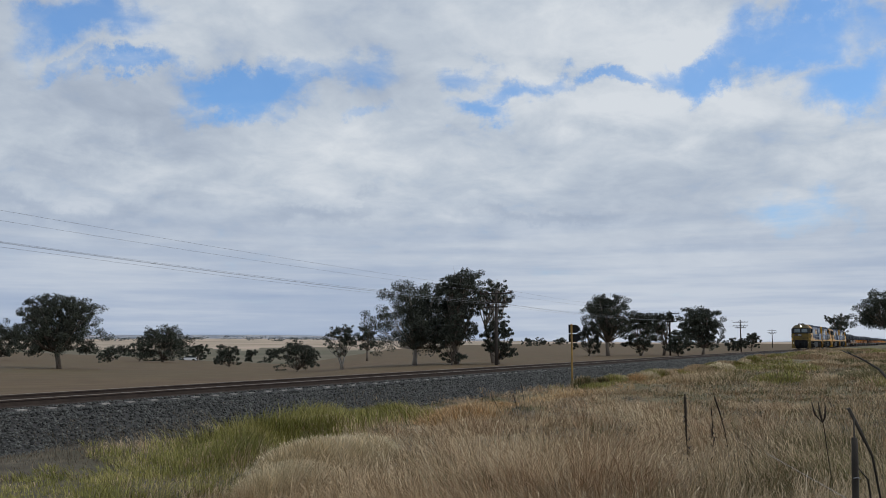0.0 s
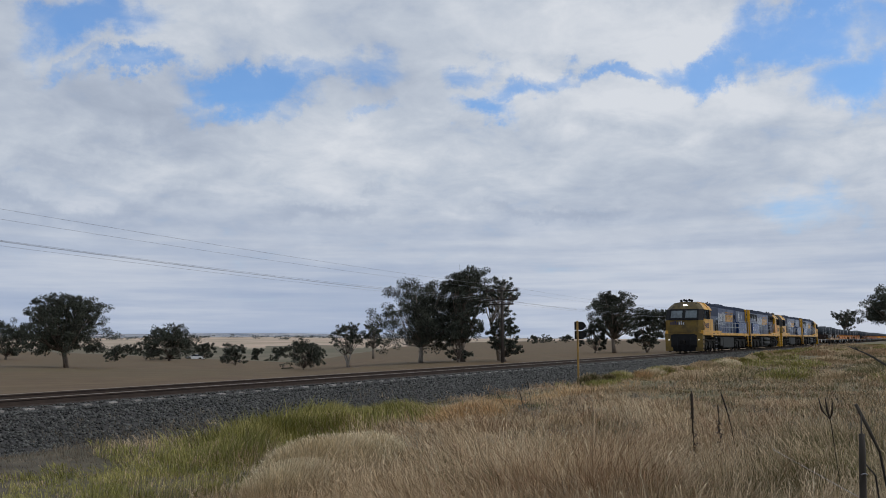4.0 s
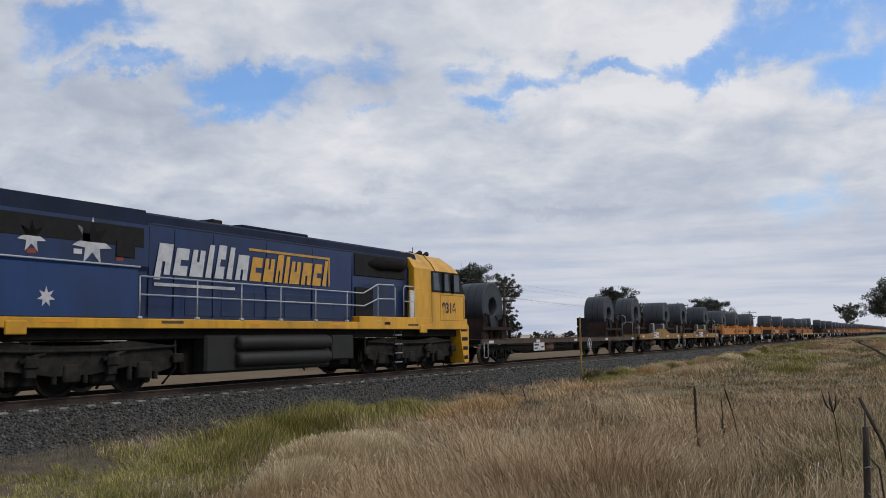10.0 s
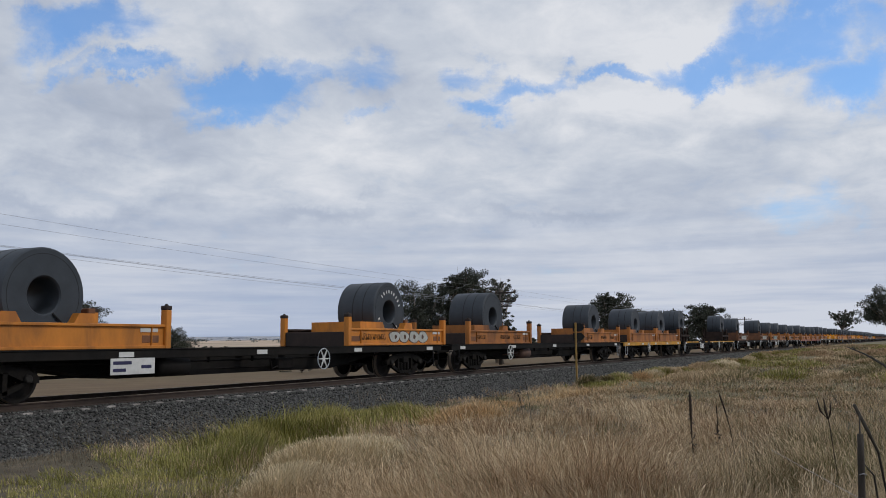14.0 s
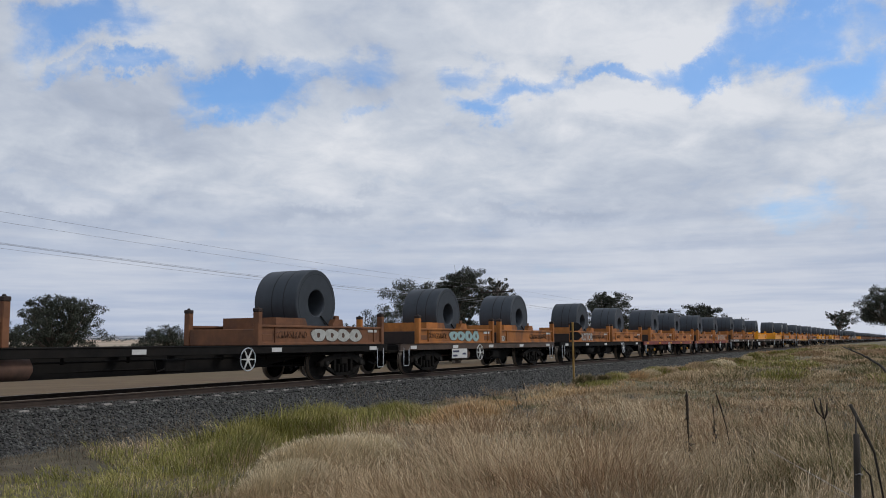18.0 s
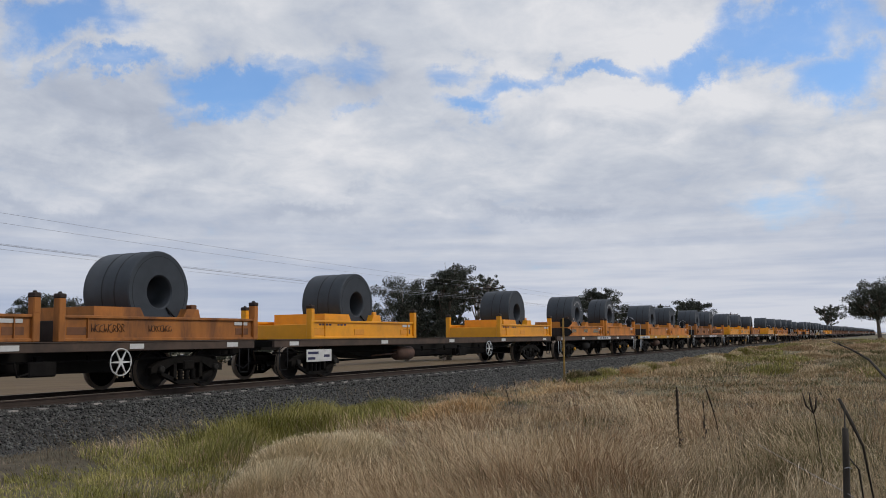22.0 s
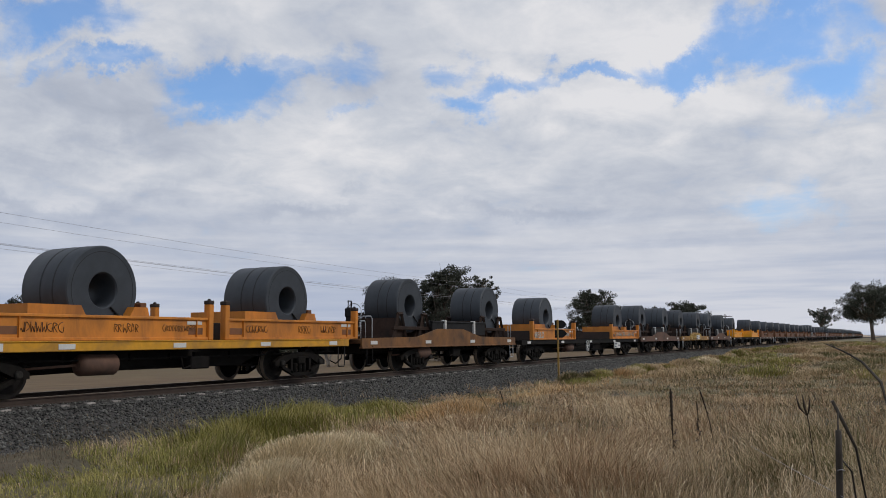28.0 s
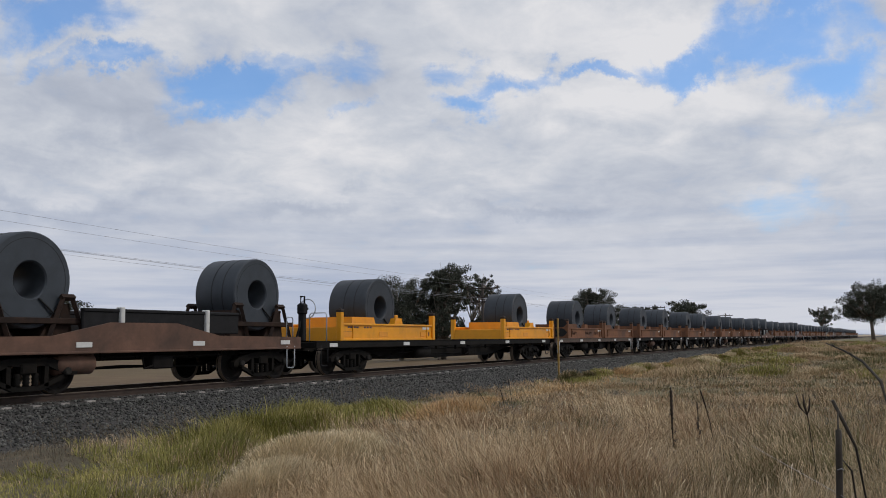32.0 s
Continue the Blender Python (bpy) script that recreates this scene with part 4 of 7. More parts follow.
def verge_grass():
    rng = np.random.default_rng(21)
    # loose cover, then tussocks that fan out from a crown
    n, tufts, each = 190000, 15000, 32
    x, y = spread(rng, n)
    kind, near_green, mound, broad, small = growth(rng, x, y)
    tall = np.full(n, 0.62)
    lean = rng.normal(0, 0.5, (n, 2))
    tx, ty = spread(rng, tufts)
    tk, tg, tm, tb, ts = growth(rng, tx, ty)
    room = 0.05 + 0.13 * rng.random(tufts)
    high = 0.55 + 0.95 * rng.random(tufts) ** 1.4 * (0.6 + 0.6 * ts)
    tilt = rng.normal(0, 0.34, (tufts, 2))
    w = np.repeat(np.arange(tufts), each)
    off = rng.normal(0, 1, (len(w), 2))
    x, y = np.append(x, tx[w] + off[:, 0] * room[w]), np.append(y, ty[w] + off[:, 1] * room[w])
    kind = np.append(kind, np.where(rng.random(len(w)) < 0.8, tk[w], (tk[w] == 2) * 6))
    near_green, mound, broad, small = (np.append(p, q[w]) for p, q in ((near_green, tg), (mound, tm), (broad, tb), (small, ts)))
    tall = np.append(tall, high[w])
    lean = np.append(lean, off * 0.3 + tilt[w] + rng.normal(0, 0.12, (len(w), 2)), 0)
    # thick crown of the seeding mound, of the green tufts and the ginger clump
    for cx, cy, rx, ry, sort, count, size in ((16.0, -5.1, 1.2, 0.42, 2, 12000, 1.7), (17.6, -5.6, 0.5, 0.35, 2, 6000, 1.7),
                                              (13.1, -5.8, 1.0, 0.45, 2, 9000, 1.45), (11.2, -6.2, 0.8, 0.4, 2, 6000, 1.2), (18.9, -6.2, 0.8, 0.4, 3, 10000, 2.1), (23, -5.5, 1.8, 0.35, 3, 6000, 1.2), (27.5, -5.8, 2.0, 0.35, 3, 5000, 1.2), (12.8, -14.8, 1.1, 0.3, 6, 9000, 1.25), (11.3, -14.95, 0.6, 0.2, 6, 4000, 1.1), (12.4, -14.85, 0.5, 0.2, 2, 2500, 1.2), (35.1, -3.75, 0.25, 0.2, 4, 900, 2.2), (34.4, -4.2, 0.6, 0.25, 6, 1500, 1.6), (50, -4.9, 5.0, 0.5, 2, 6000, 1.5), (58, -6.8, 6.0, 0.9, 2, 5000, 1.5), (45, -5.6, 5.0, 0.5, 3, 5000, 1.4), (33.6, -4.9, 0.6, 0.25, 2, 1500, 1.3), (40, -4.6, 3.0, 0.3, 2, 3000, 1.4), (11.5, -3.7, 2.0, 0.5, 4, 8000, 1.6), (9.2, -4.9, 1.2, 0.6, 4, 7000, 1.5), (15.0, -3.3, 2.5, 0.4, 4, 5000, 1.4)):
        ex, ey = cx + rng.normal(0, 1, count) * rx, cy + rng.normal(0, 1, count) * ry
        x, y = np.append(x, ex), np.append(y, ey)
        kind = np.append(kind, np.where(rng.random(count) < (0.6 if sort == 2 else 0.85), sort, np.where(rng.random(count) < 0.55, 0, 6)))
        tall = np.append(tall, np.full(count, size) * (0.7 + 0.6 * rng.random(count)))
        lean = np.append(lean, rng.normal(0, 0.3, (count, 2)), 0)
        gone = np.exp(-((ex - cx) / rx / 1.6) ** 2 - ((ey - cy) / ry / 1.6) ** 2)
        near_green, mound = np.append(near_green, gone * (sort == 2)), np.append(mound, gone * (sort == 5))
        broad, small = np.append(broad, np.full(count, 0.5)), np.append(small, np.full(count, 0.5))
    own = np.zeros(len(x))
    # rounded tussocks: stems fan out from the middle and shorten towards the rim
    domes = [(9.7, -9.1, 1.2, 0.5, 5, 17000, 0.42), (11.0, -8.75, 0.9, 0.4, 5, 10000, 0.37), (8.4, -9.5, 0.8, 0.4, 5, 7000, 0.33), (34.5, -4.15, 0.75, 0.4, 6, 3000, 0.42), (36.4, -4.3, 0.5, 0.3, 6, 1500, 0.3), (38.5, -4.3, 1.2, 0.4, 2, 3000, 0.4), (17.9, -6.7, 1.3, 0.6, 3, 6000, 0.24), (20.0, -6.1, 1.2, 0.5, 3, 4000, 0.2)]
    for k in range(26):
        a = k / 25
        domes.append((40 + 34 * a + rng.uniform(-1.2, 1.2), -4.7 - 1.6 * a + rng.uniform(-0.6, 0.6), rng.uniform(0.9, 2.2), rng.uniform(0.4, 0.8), (3, 5, 2, 0, 2)[k % 5], 2200, rng.uniform(0.28, 0.46)))
    for k in range(46):
        domes.append((rng.uniform(40, 100), rng.uniform(-15, -6.5), rng.uniform(2.5, 6.0), rng.uniform(0.9, 2.0), (6, 1, 0, 2, 0)[k % 5], 1500, rng.uniform(0.16, 0.34)))
    for cx, cy, rx, ry, sort, count, size in domes:
        ring, turn = np.sqrt(rng.random(count)), rng.random(count) * 6.2832
        ox, oy = ring * np.cos(turn), ring * np.sin(turn)
        x, y = np.append(x, cx + ox * rx), np.append(y, cy + oy * ry)
        kind = np.append(kind, np.where(rng.random(count) < (0.9 if sort == 5 else 0.75), sort, np.where(rng.random(count) < 0.5, 0, 6)))
        reach = size * np.sqrt(1.15 - ring ** 2) * (0.6 + 0.6 * rng.random(count))
        own = np.append(own, reach)
        tall = np.append(tall, np.ones(count))
        lean = np.append(lean, np.stack([ox, oy], -1) * 0.7 + rng.normal(0, 0.18, (count, 2)), 0)
        near_green, mound = np.append(near_green, np.zeros(count)), np.append(mound, np.zeros(count))
        broad, small = np.append(broad, np.full(count, 0.5)), np.append(small, np.full(count, 0.5))
    # a low mat over the far verge
    count = 90000
    turn, far = np.radians(rng.uniform(-4, 34, count)), 20 * np.exp(rng.random(count) * math.log(6.0))
    ex, ey = EYE[0] + far * np.cos(turn), EYE[1] + far * np.sin(turn)
    sorts = growth(rng, ex, ey)
    x, y, kind, tall = np.append(x, ex), np.append(y, ey), np.append(kind, sorts[0]), np.append(tall, np.ones(count))
    own = np.append(own, (0.10 + 0.16 * rng.random(count)) * (0.6 + 0.6 * sorts[3]))
    lean = np.append(lean, rng.normal(0, 0.7, (count, 2)), 0)
    near_green, mound, broad, small = (np.append(p, q) for p, q in zip((near_green, mound, broad, small), sorts[1:]))
    # tall pale stems that stand clear of the rest
    count = 5200
    turn, far = np.radians(rng.uniform(-3, 46, count)), 5.0 + 15 * rng.random(count) ** 1.2
    ex, ey = EYE[0] + far * np.cos(turn), EYE[1] + far * np.sin(turn)
    clear = (ey < -8.8) & (rolling(ex, ey, 1.3, 0.8, 3.0) > 0.38)
    ex, ey = ex[clear], ey[clear]
    count = len(ex)
    x, y, kind, tall = np.append(x, ex), np.append(y, ey), np.append(kind, np.where(rng.random(count) < 0.7, 0, 5)), np.append(tall, np.ones(count))
    own = np.append(own, 0.34 + 0.26 * rng.random(count))
    lean = np.append(lean, rng.normal(0, 0.26, (count, 2)), 0)
    near_green, mound = np.append(near_green, np.zeros(count)), np.append(mound, np.zeros(count))
    broad, small = np.append(broad, np.full(count, 0.5)), np.append(small, np.full(count, 0.5))
    # short cover on the rest of the verge
    count = 60000
    turn, far = np.radians(rng.uniform(60, 354, count)), 1.0 + 17 * rng.random(count) ** 0.7
    ex, ey = EYE[0] + far * np.cos(turn), EYE[1] + far * np.sin(turn)
    sorts = growth(rng, ex, ey)
    x, y, kind, tall = np.append(x, ex), np.append(y, ey), np.append(kind, sorts[0]), np.append(tall, np.full(count, 0.6))
    lean = np.append(lean, rng.normal(0, 0.4, (count, 2)), 0)
    near_green, mound, broad, small = (np.append(p, q) for p, q in zip((near_green, mound, broad, small), sorts[1:]))
    own = np.append(own, np.zeros(count))
    n = len(x)
    r = np.hypot(x - EYE[0], y - EYE[1])
    inside = grass_edge(x) + 0.5 * np.sin(x * 1.9) + 0.3 * np.sin(x * 5.3 + y) - y
    toe = (inside < 0) & (inside > -2.6) & (x < 24) & (y < -2.0)
    kind = np.where(toe, 4, kind)
    keep = ((inside >= 0) | (toe & (rng.random(n) < 0.22))) & (y < -2.0)
    low = smooth_step(12, 8.5, x) * smooth_step(-9.2, -7.8, y)            # the mown corner by the ballast
    height = np.array([0.46, 0.42, 0.30, 0.17, 0.25, 0.44, 0.34])[kind] * (0.45 + 0.75 * rng.random(n)) * (0.75 + 0.4 * broad)
    height *= tall * np.where(kind == 5, 0.5 + 0.4 * np.clip(mound, 0, 1), 1.0) * (1 - 0.55 * low) * (0.5 + 0.5 * smooth_step(0.5, 5.0, inside + 4 * toe + 5 * (kind == 2) + 5 * (kind == 3))) * (0.62 + 0.7 * rolling(x, y, 2.3, 1.7, 1.0)) * (1 - 0.3 * smooth_step(-11, -9.5, y) * (kind != 2) * (kind != 3))
    height *= (0.8 + 0.2 * smooth_step(4.5, 9, r)) * (1 - 0.6 * smooth_step(11, 26, r))
    height = np.where(own > 0, own, height)
    lean += np.array([-0.12, 0.08]) + 0.36 * np.stack([np.sin(x * 1.3 + y), np.cos(y * 1.1 - x * 0.7)], -1)
    names = ("straw_grass", "russet_grass", "green_grass", "ginger_grass", "dead_grass", "seeding_grass", "olive_grass")
    mats = (STRAW, RUSSET, GREEN, GINGER, GREYGRASS, FLUFF, OLIVE)
    labels = ("tall bleached straw-coloured dry grass", "russet and tan dry grass", "yellow-green verge grass in tufts", "ginger patch of flattened dead grass", "grey dead grass among the stones", "pale fluffy mound of seeding grass", "dull olive grass among the dry stems")
    for k in range(7):
        s = keep & (kind == k)
        m = int(s.sum())
        px, py, h, far, ln = x[s], y[s], height[s], r[s], lean[s] * (0.75 if k == 2 else 1.0)
        pz = np.maximum(ground_height(px, py), 0.455 * (py + 3.45) / 1.7) - 0.02
        face = rng.random(m) * 3.1416
        w = (0.0009 + 0.0012 * rng.random(m)) * (1.5 if k == 2 else 1.0) * np.maximum(1, far / 7)
        side = np.stack([np.cos(face) * w, np.sin(face) * w, np.zeros(m)], -1)
        root = np.stack([px, py, pz], -1)
        bend = np.clip(1.05 - 0.4 * (ln ** 2).sum(1), 0.35, 1.0)
        mid = root + np.stack([ln[:, 0] * h * 0.3, ln[:, 1] * h * 0.3, h * (0.35 + 0.27 * bend)], -1)
        tip = root + np.stack([ln[:, 0] * h, ln[:, 1] * h, h * bend], -1)
        if k in (0, 1, 5):
            # a ragged seed head on each stem
            head = side * (1.0 + 1.1 * rng.random(m))[:, None]
            neck = mid * 0.3 + tip * 0.7
            v = np.stack([root - side, root + side, neck + side * 0.7, neck - side * 0.7, mid * 0.12 + tip * 0.88 - head, mid * 0.12 + tip * 0.88 + head, tip], 1)
            f = np.array([(0, 1, 2), (0, 2, 3), (3, 2, 5), (3, 5, 4), (4, 5, 6)])
        else:
            v = np.stack([root - side, root + side, mid + side, mid - side, tip], 1)
            f = np.array([(0, 1, 2), (0, 2, 3), (3, 2, 4)])
        t = (np.arange(m) * v.shape[1])[:, None, None] + f[None]
        tagged(part(names[k], quick_mesh(names[k], v.reshape(-1, 3), t.reshape(-1, 3)), mats[k]), labels[k], "grass", kind="stuff")


verge_grass()


# ---- stalks and fence by the camera ----
def weed(x, y, top, seed, lean=(0.0, 0.0), forks=0, thick=0.008, label="tall dark dead weed stalk among dry grass", spike=0.3, leafy=0):
    rng = random.Random(seed)
    z = float(ground_height(x, y))
    stalk = base("dead_weed", label, "weed", "dead stalks in the verge", pose(x, y, z - 0.03))
    h = top - z

    def at(s):
        return Vector((lean[0] * s * s, lean[1] * s * s, h * s))
    bm = bmesh.new()
    tube(bm, [at(s) + Vector((rng.uniform(-0.006, 0.006), rng.uniform(-0.006, 0.006), 0)) for s in (0, 0.2, 0.4, 0.6, 0.8, 0.97)], [thick * 0.3] * 3 + [thick * 0.6] * 2 + [thick * 0.4], 6)
    part("stem", bm, STALK, stalk)
    if spike:
        bm = bmesh.new()
        steps = 13
        tube(bm, [at(1 - spike + spike * k / steps) for k in range(steps + 1)], [thick * (0.75 + 0.5 * (k % 2)) * (1.0 if 0 < k < steps - 1 else 0.5) for k in range(steps + 1)], 7)
        part("seed_spike", bm, STALK, stalk)
    for k in range(forks):
        a = at(0.84)
        e = at(1.0) + Vector((rng.uniform(-0.01, 0.01), -0.06 + 0.12 * k / max(1, forks - 1), h * rng.uniform(-0.03, 0.01)))
        bm = bmesh.new()
        tube(bm, [a, a * 0.55 + e * 0.45 + Vector((0, (e.y - a.y) * 0.25, -0.01)), e], [thick * 0.5, thick * 1.25, thick * 0.6], 6)
        part("seed_spike", bm, STALK, stalk)
    if leafy:
        bm = bmesh.new()
        for _ in range(leafy):
            s = rng.uniform(0.3, 0.78)
            p = at(s)
            d = Vector((rng.uniform(-1, 1), rng.uniform(-1, 1), rng.uniform(-0.5, 0.6))).normalized() * 0.11 * (1.25 - s)
            e = d.cross(Vector((0, 0, 1))).normalized() * 0.016
            plate(bm, [p, p + d * 0.55 + e, p + d, p + d * 0.55 - e], 0.002)
        part("dry_leaves", bm, STALK, stalk)


weed(12.1, -13.235, 1.107, 1, (0.0, 0.01), thick=0.019, leafy=46, spike=0.34)
weed(12.38, -13.74, 1.077, 2, (0.0, 0.19), thick=0.011, leafy=3, spike=0.22)
weed(12.66, -13.47, 0.9, 3, (0.01, 0.02), thick=0.009, leafy=40, spike=0.12)
weed(8.97, -15.25, 1.24, 4, (0.0, 0.1), 3, thick=0.0075, label="dead weed stalk forking into seed spikes", spike=0)
weed(14.73, -9.75, 0.87, 5, (0.0, 0.14), thick=0.008, spike=0.2)
weed(14.78, -9.86, 1.1, 6, (-0.02, 0.12), thick=0.006, spike=0.15)
weed(15.1, -9.3, 0.8, 7, (0.02, 0.3), thick=0.007, spike=0.2)


def fence_post():
    x, y = 6.49, -15.555
    z = float(ground_height(x, y))
    post = base("fence_post", "thin weathered timber fence post in long grass", "fence post", m=pose(x, y, z - 0.1, 1.0, -1.0, 20))
    bm = bmesh.new()
    tube(bm, [(0, 0, 0), (0.004, 0.003, 0.5), (0, 0, 1.0), (0.0, 0, 1.155), (0.003, 0.0, 1.16), (0.0, 0.0, 1.3)], [0.022, 0.023, 0.022, 0.019, 0.006, 0.004], 9)
    part("shaft", bm, WEATHERED, post)
    for h in (0.55, 0.9):
        part("wire_staple", cached("staple", lambda bm: tube(bm, [(-0.03, 0.02, 0), (-0.045, 0.0, 0.01), (-0.03, -0.02, 0)], 0.004, 5)), WIRE, post, m=pose(0, 0, h))
    bm = bmesh.new()
    tube(bm, [(2.5, -16.9, 0.72), (4.4, -16.25, 0.69), (6.45, -15.58, 0.72), (9.5, -14.6, 0.66)], 0.002, 5)
    tagged(part("fence_wire", bm, WIRE), "slack thin fence wire at the post", "wire")


fence_post()


def stick(name, points, radii, label):
    z = float(ground_height(points[0][0], points[0][1]))
    bm = bmesh.new()
    tube(bm, [(points[0][0], points[0][1], z - 0.05)] + points[1:], radii, 8)
    for a, b in zip(points[1:], points[2:]):
        p = (Vector(a) + Vector(b)) / 2
        tube(bm, [p, p + Vector((0.02, 0.03, 0.03))], [radii[1] * 0.6, radii[1] * 0.3], 5)
    tagged(part(name, bm, WEATHERED), label, "stick")


stick("leaning_stick", [(7.1, -15.78, 0), (7.0, -15.66, 0.97), (6.94, -15.6, 1.13), (6.887, -15.529, 1.303)], [0.003, 0.009, 0.013, 0.012], "dark weathered stick leaning out of the grass")
stick("dead_branch", [(8.2, -16.0, 0), (8.3, -15.95, 0.7), (8.4, -15.82, 1.37), (8.6, -15.68, 1.53), (8.78, -15.53, 1.62), (8.98, -15.37, 1.685)], [0.014, 0.014, 0.013, 0.011, 0.008, 0.005], "dark dead branch arching over the grass")
stick("short_stick", [(6.95, -15.7, 0), (6.9, -15.63, 0.82), (6.89, -15.57, 0.9)], [0.006, 0.007, 0.005], "short dark stick in the grass")


# ---- the train ----
# Every vehicle and its load rides at its own distance behind the front coupler.
riders = []


def ride(ob, u):
    riders.append((ob, u))
    ob.matrix_basis = pose(FRONT + u, 0, RAIL)
    return ob


def wheel_mesh(r, width=0.13):
    def make(bm):
        lathe(bm, [(0.07, -0.09), (0.07, 0.02), (r * 0.3, 0.035), (r * 0.75, 0.02), (r * 0.86, width * 0.5), (r + 0.025, width * 0.5), (r + 0.025, width * 0.28), (r, width * 0.22), (r - 0.01, -width * 0.5), (r * 0.86, -width * 0.5), (r * 0.78, -0.01), (r * 0.3, -0.025), (0.11, -0.09)], 28)
        lathe(bm, [(0.05, -0.12), (0.05, 0.7)], 10, False)
    key = ("wheel", round(r, 3))
    if key not in store:
        me = cached(key, make)
        me.materials.append(STEEL)
        me.materials.append(RAILHEAD)
        for face in me.polygons:
            out = math.hypot(face.center.x, face.center.z)
            face.material_index = 1 if out > r * 0.9 and face.normal.y > -0.95 and abs(face.center.y) < width * 0.6 else 0
    return store[key]


def star_outline(r, points=7, inner=0.45, turn=90):
    return [((r if k % 2 == 0 else r * inner) * math.cos(radians(turn + 180 * k / points)), (r if k % 2 == 0 else r * inner) * math.sin(radians(turn + 180 * k / points))) for k in range(2 * points)]


def side_pose(x, z, side, out):
    """A pose on the flank: its X reads along the flank from left to right, its Z points outwards."""
    return pose(x, side * out, z, 90, 0, 0 if side < 0 else 180)


def flat_shape(outline, thick=0.006):
    bm = bmesh.new()
    prism(bm, outline, 0, thick, "z")
    return bm


def rect(x0, x1, y0, y1):
    return [(x0, y0), (x1, y0), (x1, y1), (x0, y1)]


def slanted_block(w, h, low, bite):
    """A leaning block; bite says from which side a piece is taken out of it: 0 below, 1 the right, 2 above, 3 none."""
    pts = [(0, low)]
    if bite == 0:
        pts += [(w * 0.4, low), (w * 0.4, h * 0.42), (w * 0.6, h * 0.42), (w * 0.6, 0.0)]
    pts += [(w, 0.0 if bite == 0 else low)]
    if bite == 1:
        pts += [(w, h * 0.36), (w * 0.45, h * 0.36), (w * 0.45, h * 0.58), (w, h * 0.58)]
    pts += [(w, h)]
    if bite == 2:
        pts += [(w * 0.62, h), (w * 0.62, h * 0.55), (w * 0.42, h * 0.55), (w * 0.42, h)]
    pts += [(0.03, h)]
    return [(x + 0.17 * z, z) for x, z in pts]


def loco_bogie(loco, x):
    def side_frames(bm):
        for s in (-1, 1):
            y0, y1 = (s * 1.22, s * 1.06) if s < 0 else (1.06, 1.22)
            prism(bm, [(-2.75, 0.72), (-2.55, 1.0), (-1.5, 1.1), (-0.6, 1.02), (0.6, 1.02), (1.5, 1.1), (2.55, 1.0), (2.75, 0.72), (2.6, 0.5), (2.25, 0.42), (1.45, 0.58), (0.45, 0.44), (-0.45, 0.44), (-1.45, 0.58), (-2.25, 0.42), (-2.6, 0.5)], min(y0, y1), max(y0, y1))
            for ax in (-1.85, 0, 1.85):
                bevelled(bm, ax - 0.2, ax + 0.2, s * 1.2 - 0.07, s * 1.2 + 0.07, 0.3, 0.66, 0.03)
                for d in (-0.36, 0.36):
                    tube(bm, [(ax + d, s * 1.16, 0.28 + 0.05 * k) for k in range(8)], [0.075, 0.055] * 4, 10)
            for d in (-0.95, 0.95):
                bevelled(bm, d - 0.12, d + 0.12, s * 1.24 - 0.06, s * 1.24 + 0.06, 0.42, 0.85, 0.02)
                tube(bm, [(d - 0.3, s * 1.26, 0.9), (d + 0.25, s * 1.28, 0.72)], 0.05, 8)
            tube(bm, [(-2.7, s * 1.27, 0.98), (-1.0, s * 1.29, 0.92), (1.0, s * 1.29, 0.92), (2.7, s * 1.27, 0.98)], 0.035, 6)
            for ax in (-2.75, -0.95, 0.95, 2.75):
                tube(bm, [(ax, s * 1.2, 1.1), (ax, s * 1.22, 0.5), (ax + 0.12, s * 0.95, 0.14)], 0.028, 6)
                bevelled(bm, ax - 0.16, ax + 0.16, s * 1.3 - 0.04, s * 1.3 + 0.04, 0.6, 0.82, 0.03)
        bevelled(bm, -2.6, 2.6, -0.66, 0.66, 0.17, 1.1, 0.05)
        for ax in (-0.95, 0.95):
            bevelled(bm, ax - 0.34, ax + 0.34, -1.04, 1.04, 0.24, 1.05, 0.05)
    bogie = part("bogie", cached("loco bogie", side_frames), BOGIE, loco, "dusty grey three-axle bogie", pose(x, 0, 0))
    for ax in (-1.85, 0, 1.85):
        for s in (-1, 1):
            part("wheel", wheel_mesh(0.5), STEEL, bogie, m=pose(ax, s * 0.77, 0.5, 0, 0, 0 if s < 0 else 180))


